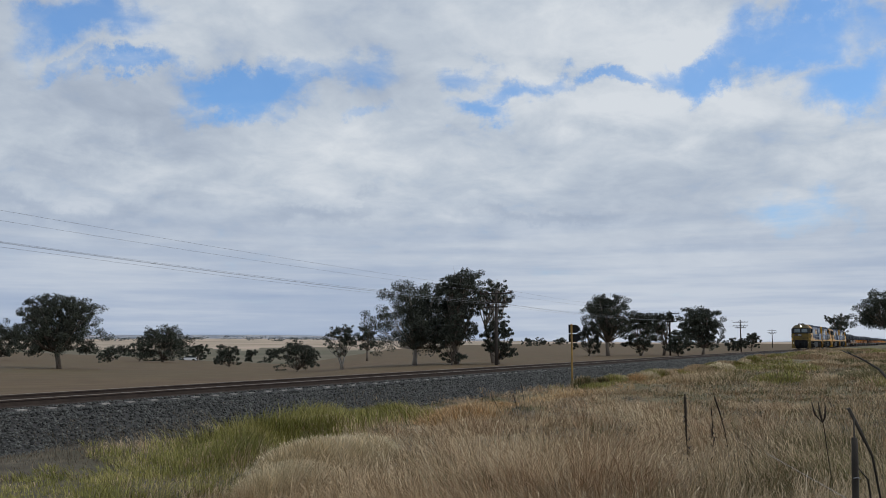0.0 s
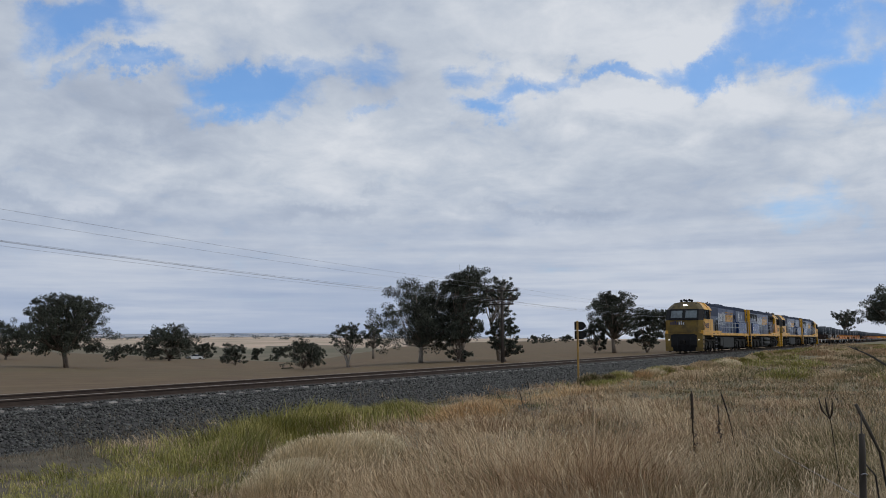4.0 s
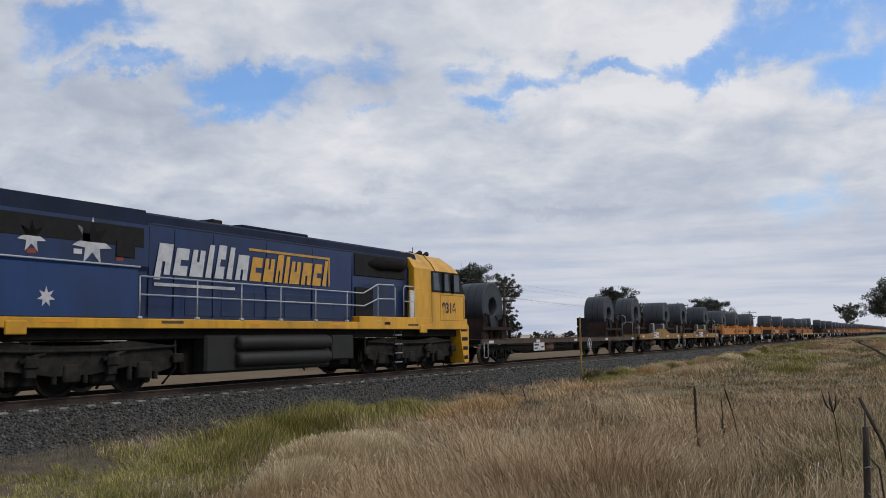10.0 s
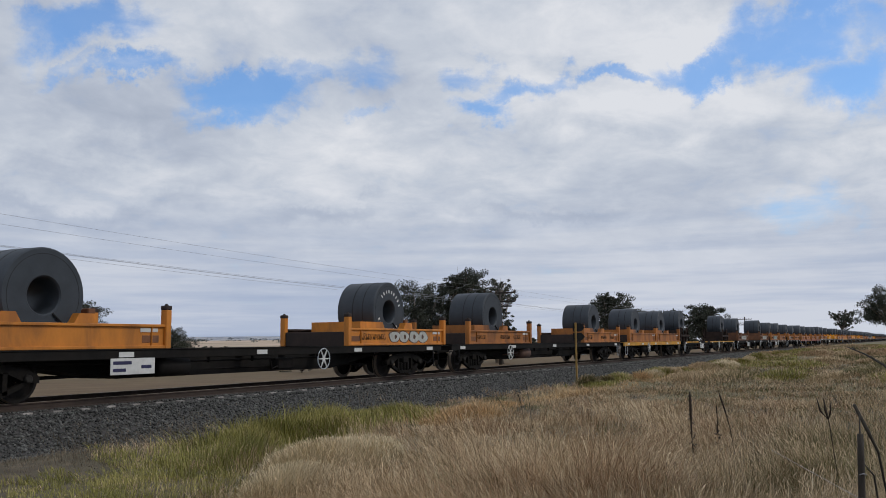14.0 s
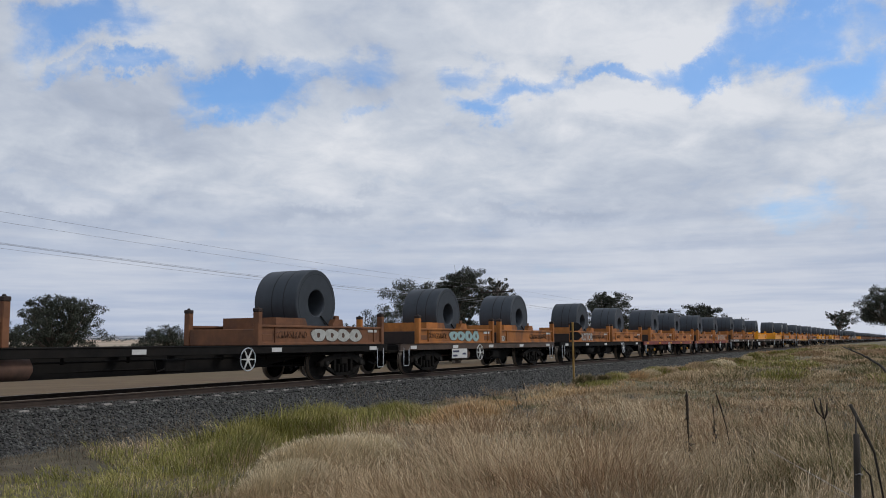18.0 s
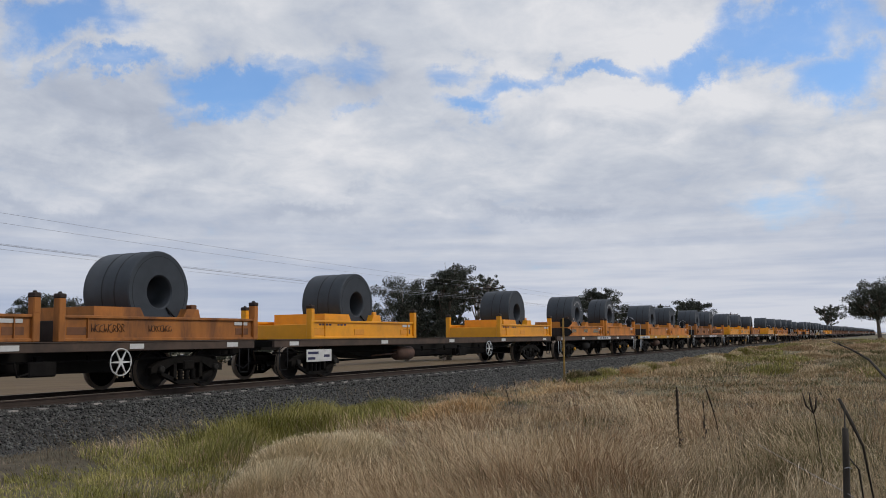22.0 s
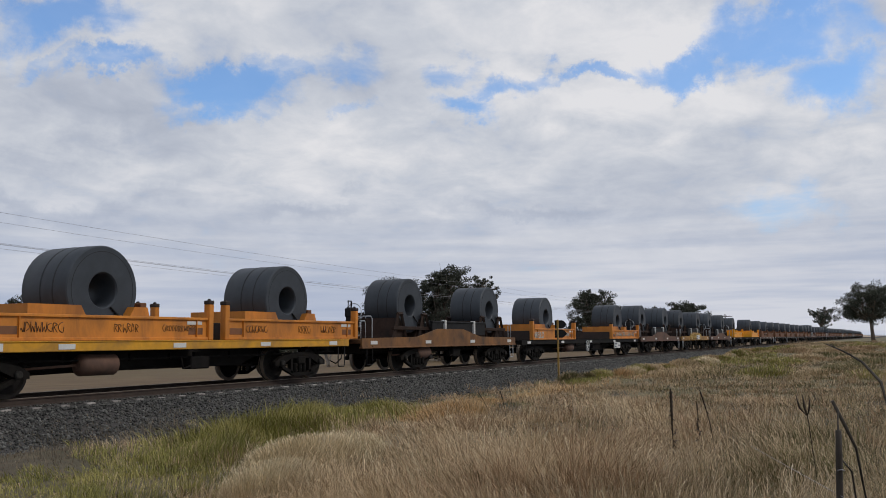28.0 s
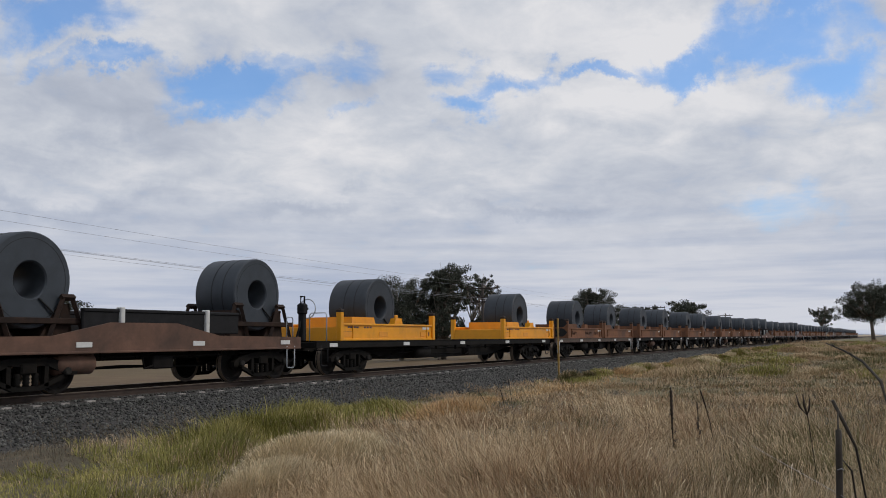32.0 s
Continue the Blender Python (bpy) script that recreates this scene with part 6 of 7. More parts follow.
        part("sill_slot", cached(("sill slot", s), lambda bm: bevelled(bm, 6.3, 6.62, s * 1.455 - 0.008, s * 1.455 + 0.008, 1.5, 1.58, 0.003)), BLACK, loco)
        if ochre_patch:
            part("cab_patch", cached(("cab patch", s), lambda bm: bevelled(bm, 3.66, 4.7, s * 1.445 - 0.006, s * 1.445 + 0.006, 1.66, 2.58, 0.004)), ORANGEPATCH, loco, "fresh orange panel behind the cab")
    for x in (4.6, 17.8):
        loco_bogie(loco, x)
    part("air_hose", cached("air hose", lambda bm: [tube(bm, [(x, y, 1.1), (x + dx, y, 0.6), (x + 2 * dx, y, 0.35)], 0.025, 6) for x, dx in ((0.7, -0.1), (21.3, 0.1)) for y in (-0.5, 0.45)]), BLACK, loco)
    ride(loco, u)
    if turned:
        riders[-1] = (loco, u + 22.0, 180)
        loco.matrix_basis = pose(FRONT + u + 22.0, 0, RAIL, 0, 0, 180)


locomotive(0.0, "NR59", False, "leading blue and yellow diesel locomotive with headlamps lit")
locomotive(22.0, "NR4", True, "blue and yellow diesel locomotive coupled cab backwards", True)
locomotive(44.0, "NR53", False, "third blue and yellow diesel locomotive facing forwards")
locomotive(66.1, "9316", True, "rear blue and yellow diesel locomotive facing the wagons")


# ---- wagons ----
def wagon_bogie(wagon, x, caps):
    def side_frames(bm):
        for s in (-1, 1):
            lo, hi = (-1.12, -1.0) if s < 0 else (1.0, 1.12)
            prism(bm, [(-1.15, 0.5), (-0.95, 0.62), (-0.4, 0.74), (0.4, 0.74), (0.95, 0.62), (1.15, 0.5), (1.15, 0.38), (0.85, 0.4), (0.45, 0.58), (-0.45, 0.58), (-0.85, 0.4), (-1.15, 0.38)], lo, hi)
            prism(bm, [(-0.85, 0.42), (-0.3, 0.2), (0.3, 0.2), (0.85, 0.42), (0.85, 0.33), (0.32, 0.11), (-0.32, 0.11), (-0.85, 0.33)], lo, hi)
            for d in (-0.42, 0.42):
                prism(bm, [(d - 0.05, 0.18), (d + 0.05, 0.18), (d + 0.05, 0.6), (d - 0.05, 0.6)], lo, hi)
        bevelled(bm, -0.18, 0.18, -1.16, 1.16, 0.42, 0.64, 0.03)
    bogie = part("bogie", cached("wagon bogie", side_frames), BOGIE_BLACK, wagon, "oily black two-axle bogie", pose(x, 0, 0))
    for s in (-1, 1):
        for d in (-0.2, 0.0, 0.2):
            part("spring", cached("bogie spring", lambda bm: tube(bm, [(0, 0, 0.2 + 0.035 * k) for k in range(8)], [0.075, 0.055] * 4, 9)), BOGIE_BLACK, bogie, m=pose(d, s * 1.06, 0))
        for d in (-0.88, 0.88):
            part("wheel", wheel_mesh(0.45), STEEL, bogie, m=pose(d, s * 0.77, 0.45, 0, 0, 0 if s < 0 else 180))
            part("axle_cap", cached("axle cap", lambda bm: tube(bm, [(0, 0, 0), (0, -0.08, 0), (0, -0.1, 0)], [0.088, 0.082, 0.05], 12)), caps, bogie, m=pose(d, s * 1.1, 0.46, 0, 0, 0 if s < 0 else 180))


def wheel_rim(bm):
    tube(bm, [(0.28 * math.cos(2 * math.pi * k / 24), 0, 0.28 * math.sin(2 * math.pi * k / 24)) for k in range(25)], 0.016, 6, False)


def wheel_spokes(bm):
    outline = []
    for k in range(6):
        a = math.pi * k / 3
        for r, d in ((0.045, -0.52), (0.28, -0.03), (0.28, 0.03)):
            outline.append((r * math.cos(a + d), r * math.sin(a + d)))
    prism(bm, outline, -0.012, 0.012)


WHEELS = {1: 12.5, 4: 6.2, 5: 12.54, 8: 12.95, 9: 13.97, 10: 6.2, 11: 10.35, 12: 6.5, 13: 9.9, 14: 9.95, 15: 13.9, 23: 9.55}
STANDS = {1: 20.3, 4: 0.5, 17: 0.8, 18: 0.3, 20: 21.4, 22: 0.75, 24: 0.2, 26: 0.5, 27: 0.7}
STRIPS = {14: 3.4, 16: 7.9, 17: 1.7, 18: 8.9, 20: 5.0, 21: 1.7}
PANELS = {1: 6.0, 2: 3.85, 3: 6.0, 5: 5.75, 8: 6.35, 9: 6.5, 10: 4.55, 15: 2.35, 20: 16.5, 23: 15.3, 25: 6.6}


def running_gear(wagon, length, seed, caps, panel_z, wheel_x, bogies=None):
    """What every wagon has: bogies, couplers, steps, hoses, data panel, hand wheel."""
    rng = random.Random(seed)
    for x in bogies or (2.5, length - 2.5):
        wagon_bogie(wagon, x, caps)
    for x, turn in ((0, 0), (length, 180)):
        part("coupler", cached("wagon coupler", lambda bm: (bevelled(bm, 0.1, 1.0, -0.11, 0.11, 0.72, 0.95, 0.03), bevelled(bm, 0.0, 0.22, -0.17, 0.17, 0.68, 0.99, 0.05))), GRIME, wagon, m=pose(x, 0, 0, 0, 0, turn))
        part("air_hose", cached("wagon hose", lambda bm: tube(bm, [(0.5, -0.45, 0.85), (0.35, -0.5, 0.5), (0.2, -0.4, 0.35), (0.02, -0.3, 0.45)], 0.022, 6)), BLACK, wagon, m=pose(x, 0, 0, 0, 0, turn))
        for s in (-1, 1):
            part("step_hoop", cached("step hoop", lambda bm: tube(bm, [(-0.17, 0, 0.88), (-0.17, 0, 0.34), (-0.14, 0, 0.3), (0.14, 0, 0.3), (0.17, 0, 0.34), (0.17, 0, 0.88)], 0.017, 6)), RAILING if rng.random() < 0.6 else BLACK, wagon, m=pose(0.75 if turn == 0 else length - 0.75, s * 1.3, 0))
    if wheel_x:
        rim = part("hand_wheel", cached("wheel rim", wheel_rim), RAILING if seed % 2 else WHITE, wagon, "white spoked hand-brake wheel", pose(wheel_x, -1.36, 0.66))
        part("spokes", cached("wheel spokes", wheel_spokes), WHITE, rim)
    for s in (-1, 1):
        x = length * rng.uniform(0.42, 0.6)
        x = PANELS.get(seed, x)
        if seed not in PANELS:
            continue
        panel = part("data_panel", cached("data panel", lambda bm: bevelled(bm, -0.6, 0.6, -0.01, 0.01, -0.17, 0.17, 0.004)), WHITE, wagon, "off-white data panel", pose(x, s * 1.325, panel_z, 0, 0, 0 if s < 0 else 180))
        for k, (a, b, z) in enumerate(((-0.54, -0.05, 0.04), (-0.54, -0.2, -0.11), (0.22, 0.5, -0.05))):
            part("data_bar", cached(("data bar", k), lambda bm: box(bm, a, b, -0.014, -0.009, z, z + 0.07)), NAVY, panel)
    if seed in STANDS:
        stand = part("brake_stand", cached("brake stand", lambda bm: (bevelled(bm, -0.08, 0.08, -0.1, 0.1, 1.0, 2.1, 0.025), bevelled(bm, -0.11, 0.11, -0.13, 0.13, 1.78, 2.08, 0.035), tube(bm, [(-0.08, 0, 2.05), (-0.08, 0, 2.3), (0.1, 0, 2.3), (0.1, 0, 2.05)], 0.03, 6), tube(bm, [(0.1, 0, 1.95), (0.26, 0, 1.95)], 0.04, 8), tube(bm, [(0.0, 0.0, 1.7), (-0.3, 0.0, 1.05)], 0.03, 6))), BLACK, wagon, "black upright hand-brake stand", pose(STANDS[seed], -0.55, 0))
        part("brake_wheel", cached("wheel rim", wheel_rim), RAILING, stand, m=pose(0.26, 0, 1.95, 0, 0, 90))
        part("guard_rail", cached("guard rail", lambda bm: tube(bm, [(0, -0.65, 0.9), (0, -0.65, 1.75), (0, -0.6, 1.82), (0, -0.1, 1.82), (0, -0.05, 1.75), (0, -0.05, 1.0)], 0.018, 6)), RAILING, stand, m=pose(0.3, 0, 0))
    part("brake_cylinder", cached("brake cylinder", lambda bm: (tube(bm, [(-0.5, 0, 0), (-0.4, 0, 0), (0.45, 0, 0), (0.55, 0, 0)], [0.12, 0.23, 0.23, 0.12], 14), tube(bm, [(-1.8, 0.1, -0.05), (-0.5, 0, 0)], 0.03, 6))), SILL if rng.random() < 0.45 else BROWN, wagon, m=pose(length * 0.36, -0.95, 0.6))
    part("valve_box", cached("valve box", lambda bm: (bevelled(bm, -0.32, 0.32, -0.16, 0.16, 0.42, 0.72, 0.03), bevelled(bm, -0.08, 0.08, -0.05, 0.05, 0.7, 0.82, 0.01), tube(bm, [(-0.3, -0.12, 0.5), (-0.55, -0.12, 0.44), (-0.62, -0.12, 0.72)], 0.022, 6))), GRIME, wagon, "oily brake valve box under the floor", pose(length * 0.56, -0.98, 0))
    part("air_pipe", cached(("air pipe", length), lambda bm: (tube(bm, [(0.7, -0.98, 0.74), (length * 0.3, -1.0, 0.7), (length * 0.7, -1.0, 0.7), (length - 0.7, -0.98, 0.74)], 0.024, 6), [bevelled(bm, length * q - 0.02, length * q + 0.02, -1.04, -0.96, 0.66, 0.82, 0.005) for q in (0.3, 0.42, 0.5, 0.64, 0.72)])), GRIME, wagon)
    part("brake_rigging", cached(("rigging", length), lambda bm: (tube(bm, [(3.2, -0.5, 0.42), (length * 0.5, -0.6, 0.5), (length - 3.2, -0.5, 0.42)], 0.025, 6), tube(bm, [(3.4, 0.5, 0.42), (length - 3.4, 0.5, 0.42)], 0.025, 6))), GRIME, wagon)


def flat_wagon(u0, u1, sill, seed, label, caps=BOGIE, lift=0.0):
    """A skeleton flat wagon: side sills, fish-belly centre sill, cross bearers."""
    length = round(u1 - u0, 1)
    wagon = base("flat_wagon", label, "wagon", "wagons of the train")
    for s in (-1, 1):
        part("side_sill", cached(("side sill", length, s), lambda bm: (bevelled(bm, 0.35, length - 0.35, s * 1.27 - 0.04, s * 1.27 + 0.04, 0.79, 0.98, 0.012), bevelled(bm, 0.35, length - 0.35, s * 1.24 - 0.09, s * 1.24 + 0.09, 0.975, 1.0, 0.006))), sill, wagon, m=pose(0, 0, lift))
        for k in range(5):
            x = 1.2 + (length - 2.4) * k / 4
            part("reflector", cached("reflector", lambda bm: bevelled(bm, -0.2, 0.2, -0.008, 0.008, -0.055, 0.055, 0.003)), WHITE if sill is not RED else SILL_YELLOW, wagon, m=pose(x, s * 1.315, 0.885 + lift))
    part("centre_sill", cached(("fish belly", length), lambda bm: prism(bm, [(0.5, 0.72), (3.4, 0.72), (length * 0.3, 0.36), (length * 0.7, 0.36), (length - 3.4, 0.72), (length - 0.5, 0.72), (length - 0.5, 0.97), (0.5, 0.97)], -0.6, 0.6)), SILL, wagon, m=pose(0, 0, lift))
    for k in range(7):
        part("cross_bearer", cached("cross bearer", lambda bm: bevelled(bm, -0.12, 0.12, -1.22, 1.22, 0.8, 0.97, 0.01)), SILL, wagon, m=pose(0.6 + (length - 1.2) * k / 6, 0, lift))
    if seed in STRIPS:
        strip = part("sill_panel", cached("sill panel", lambda bm: bevelled(bm, -1.2, 1.2, -0.008, 0.008, -0.075, 0.075, 0.003)), WHITE, wagon, "white lettered strip on the sill", pose(STRIPS[seed], -1.318, 0.885 + lift))
        for k in range(7):
            part("data_bar", cached(("strip bar", k % 3), lambda bm: box(bm, -0.06, 0.03 + 0.05 * (k % 3), -0.012, -0.006, -0.04, 0.045)), NAVY, strip, m=pose(-0.7 + 0.24 * k, 0, 0))
    running_gear(wagon, length, seed, caps, 0.64, WHEELS.get(seed, 5.4 if seed in (6, 7, 11) else 0))
    return ride(wagon, u0)


def coil_cradle(u, paint, seed, graffiti=None, label="", lift=0.0):
    """A container-sized steel cradle: I-section sides, corner posts, sloped chocks."""
    rng = random.Random(seed)
    cradle = base("coil_cradle", label, "cradle", "steel cradles on the wagons")
    def side(bm):
        box(bm, 0.12, 5.98, -0.02, 0.02, 1.06, 1.48)
        bevelled(bm, 0.02, 6.08, -0.07, 0.07, 1.47, 1.53, 0.008)
        bevelled(bm, 0.02, 6.08, -0.07, 0.07, 1.005, 1.07, 0.008)
        for k in range(7):
            box(bm, 0.75 + 0.8 * k, 0.77 + 0.8 * k, -0.06, 0.06, 1.07, 1.47) if k in (0, 6) else None
    # orange cradles have a dark brown far beam, end beams and floor
    for s in (-1, 1):
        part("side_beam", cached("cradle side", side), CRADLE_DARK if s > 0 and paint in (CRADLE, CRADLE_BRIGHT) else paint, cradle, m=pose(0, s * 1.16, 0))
        for x in (0.5, 5.55):
            part("fork_pocket", cached("fork pocket", lambda bm: bevelled(bm, -0.24, 0.24, -0.026, 0.026, 1.13, 1.29, 0.006)), CRADLE_RUST, cradle, m=pose(x, s * 1.16, 0))
        for x in (0.09, 6.01):
            part("corner_post", cached("corner post", lambda bm: (bevelled(bm, -0.08, 0.08, -0.09, 0.09, 1.0, 1.86, 0.015), bevelled(bm, -0.07, 0.07, -0.095, -0.085, 1.56, 1.84, 0.004))), paint, cradle, m=pose(x, s * 1.17, 0))
            part("post_casting", cached("post casting", lambda bm: (bevelled(bm, -0.09, 0.09, -0.1, 0.1, 1.85, 1.95, 0.02), tube(bm, [(0, 0, 1.94), (0, 0, 1.99)], [0.05, 0.03], 8))), CRADLE_DARK, cradle, "dark corner casting", pose(x, s * 1.17, 0))
    for x in (0.09, 6.01):
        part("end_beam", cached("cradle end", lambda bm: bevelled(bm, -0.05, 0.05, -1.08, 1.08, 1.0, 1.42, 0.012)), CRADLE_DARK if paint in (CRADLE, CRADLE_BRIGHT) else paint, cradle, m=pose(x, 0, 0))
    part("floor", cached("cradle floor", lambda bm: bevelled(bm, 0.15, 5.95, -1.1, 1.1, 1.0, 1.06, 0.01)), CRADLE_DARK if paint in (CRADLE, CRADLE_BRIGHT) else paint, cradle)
    part("chock", cached("long chock", lambda bm: prism(bm, [(-2.0, 1.06), (-0.3, 1.06), (-0.72, 1.74), (-2.0, 1.74)], -0.92, 0.92)), paint, cradle, m=pose(3.15, 0, 0))
    part("chock", cached("short chock", lambda bm: prism(bm, [(0.3, 1.06), (1.35, 1.06), (1.12, 1.74), (0.74, 1.74)], -0.92, 0.92)), paint, cradle, m=pose(3.15, 0, 0))
    part("stake", cached("stake", lambda bm: bevelled(bm, 1.2, 1.4, -0.12, 0.12, 1.5, 1.86, 0.02)), paint if paint is CRADLE_NEW else CRADLE_RUST, cradle, m=pose(3.15, -0.5, 0))
    if paint is CRADLE_NEW:
        for x in (0.5, 2.6, 5.4):
            part("orange_patch", cached("orange patch", lambda bm: bevelled(bm, -0.28, 0.28, -0.006, 0.006, 1.12, 1.28, 0.003)), ORANGEPATCH, cradle, m=pose(x, -1.19, 0))
        for k in range(7):
            part("stencil_bar", cached(("stencil", k % 2), lambda bm: bevelled(bm, -0.05 - 0.02 * (k % 2), 0.05, -0.004, 0.004, 1.385, 1.435, 0.002)), NAVY, cradle, m=pose(0.55 + 0.17 * k + (0.25 if k > 3 else 0.0), -1.184, 0))
    part("label_plate", cached("label plate", lambda bm: bevelled(bm, -0.25, 0.25, -0.006, 0.006, 1.36, 1.44, 0.003)), WHITE, cradle, m=pose(5.5, -1.19, 0))
    if graffiti:
        scribble(cradle, graffiti, rng)
    ride(cradle, u)
    riders[-1] = (cradle, u, 0, lift)


def scrawl(rng, x, wide, tall, z, y, thick):
    """One run of sprayed pretend letters: short looping strokes, each of its own shape."""
    bm = bmesh.new()
    step = tall * 0.62
    for k in range(max(2, int(wide / step))):
        a, kind = x + k * step, rng.randrange(4)
        top, low, mid = z + tall * rng.uniform(0.38, 0.55), z - tall * rng.uniform(0.38, 0.5), z + tall * rng.uniform(-0.1, 0.1)
        b = a + step * rng.uniform(0.6, 0.85)
        if kind == 0:
            pts = [(a, low), (a + step * 0.2, top), (b, mid), (a + step * 0.3, low + 0.02)]
        elif kind == 1:
            pts = [(b, top), (a, (top + mid) / 2), (a, (low + mid) / 2), (b, low), (b + 0.02, mid)]
        elif kind == 2:
            pts = [(a, top), (a + step * 0.1, low), ((a + b) / 2, mid), (b, low), (b + 0.02, top)]
        else:
            pts = [(a, low), (a, top), (b, (top + mid) / 2), (a + 0.02, mid), (b, low)]
        path = []
        for q in range(len(pts) - 1):
            p0, p1, p2, p3 = (Vector(pts[min(max(q + d, 0), len(pts) - 1)]) for d in (-1, 0, 1, 2))
            for e in (0.0, 0.34, 0.67):
                path.append(0.5 * (2 * p1 + (p2 - p0) * e + (2 * p0 - 5 * p1 + 4 * p2 - p3) * e * e + (3 * p1 - p0 - 3 * p2 + p3) * e ** 3))
        path.append(Vector(pts[-1]))
        tube(bm, [(p.x, y, p.y) for p in path], thick, 4)
    return bm


def scribble(cradle, style, rng):
    """Spray-can work on the side beam: words, rounded outlined letters or quick tags."""
    ink, words = style
    if words == "bubbles":
        n = rng.randint(4, 5)
        for k in range(n):
            x, w, h = 2.7 + 0.62 * k + rng.uniform(-0.04, 0.04), rng.uniform(0.27, 0.34), rng.uniform(0.17, 0.2)
            round_shape = [(w * math.cos(a) * (1 + 0.12 * math.sin(3 * a + k)), h * math.sin(a) * (1 + 0.1 * math.cos(2 * a + k))) for a in (2 * math.pi * q / 18 for q in range(18))]
            edge = part("graffiti_outline", flat_shape([(px * 1.16, pz * 1.14) for px, pz in round_shape], 0.004), SPRAY_INK, cradle, "dark outline of a rounded graffiti letter", side_pose(x, 1.27, -1, 1.181 + 0.001 * k))
            part("graffiti_fill", flat_shape(round_shape, 0.004), ink, edge, "sprayed filling of a rounded graffiti letter", pose(0, 0, 0.006))
            part("graffiti_hole", flat_shape([(px * 0.22 + rng.uniform(-0.01, 0.01), pz * 0.42) for px, pz in round_shape], 0.003), SPRAY_INK, edge, m=pose(rng.uniform(-0.06, 0.06), 0, 0.012))
        part("graffiti_tag", scrawl(rng, 0.7, 1.5, 0.2, 1.27, -1.186, 0.008), SPRAY_INK, cradle, "scrawled graffiti tag")
        return
    if words == "long":
        part("graffiti_tag", scrawl(rng, 0.7, 4.4, 0.26, 1.27, -1.186, 0.009), ink, cradle, "long line of scrawled graffiti")
        return
    if words == "tags":
        for x in (rng.uniform(0.5, 1.2), rng.uniform(2.4, 3.4), rng.uniform(4.2, 4.6))[:rng.randint(2, 3)]:
            part("graffiti_tag", scrawl(rng, x, rng.uniform(0.6, 1.2), rng.uniform(0.14, 0.24), 1.27, -1.186, 0.008), ink, cradle, "scrawled graffiti tag")
        return
    for text, x, size, shade in words:
        if shade:
            part("graffiti_shade", lettering(text, size, 0.03), SPRAY_BROWN if shade is SPRAY_AQUA else shade, cradle, "", side_pose(x + 0.05, 1.065, -1, 1.181))
        part("graffiti_word", lettering(text, size, 0.012), ink if text != "SHAKER" else SPRAY_INK, cradle, "sprayed graffiti word", side_pose(x, 1.09, -1, 1.188))
    part("graffiti_tag", scrawl(rng, 3.3 if len(words) == 1 else 5.2, 2.0 if len(words) == 1 else 0.5, 0.2, 1.26, -1.186, 0.011), SPRAY_INK if words[0][0] != "HELLO" else ink, cradle, "scrawled graffiti tag")


def steel_coil(u, z, r, half, sooty=False, bore=0.37):
    coil = base("steel_coil", "heavy blue-grey coil of rolled sheet steel lying in its cradle", "steel coil", "steel coils on the train")
    def body(bm):
        lathe(bm, [(bore, -half + 0.03), (bore + 0.03, -half), (r - 0.025, -half), (r, -half + 0.025), (r, half - 0.025), (r - 0.025, half), (bore + 0.03, half), (bore, half - 0.03)], 56, True, smooth=True)
    part("roll", cached(("coil", r, half, bore), body), COIL, coil)
    def wraps(bm):
        for a in (0.72,):
            rr = a * r / 0.9 + 0.06
            lathe(bm, [(rr, -half - 0.003), (rr + 0.012, -half - 0.003), (rr + 0.012, -half + 0.01), (rr, -half + 0.01)], 56)
    part("wrap_edges", cached(("wraps", r, half), wraps), COIL_IN, coil)
    for k, y in enumerate((-0.4, 0.15)):
        part("strap", cached(("strap", r), lambda bm: lathe(bm, [(r - 0.002, -0.016), (r + 0.005, -0.016), (r + 0.005, 0.016), (r - 0.002, 0.016)], 56)), COIL_IN, coil, m=pose(0, y * half, 0))
    part("chain", cached(("chain", half), lambda bm: (tube(bm, [(0.2, -half - 0.02, -0.36), (0.5, -half - 0.05, -0.62), (0.74, -half - 0.05, -0.78)], 0.022, 5))), BLACK, coil, "dark tie-down chain out of the coil's bore")
    ride(coil, u)
    riders[-1] = (coil, u, 0, z)
    if sooty:
        for k in range(18):
            a = radians(20 + 14 * k if k < 9 else 200 + 14 * k - 126)
            part("chalk_mark", cached(("chalk", k % 2), lambda bm: bevelled(bm, -0.022 - 0.02 * (k % 2), 0.022, -0.003, 0.003, -0.05, 0.05, 0.002)), WHITE, coil, m=pose(0.66 * math.cos(a), -half - 0.004, 0.66 * math.sin(a), 0, 90 - math.degrees(a), 0))


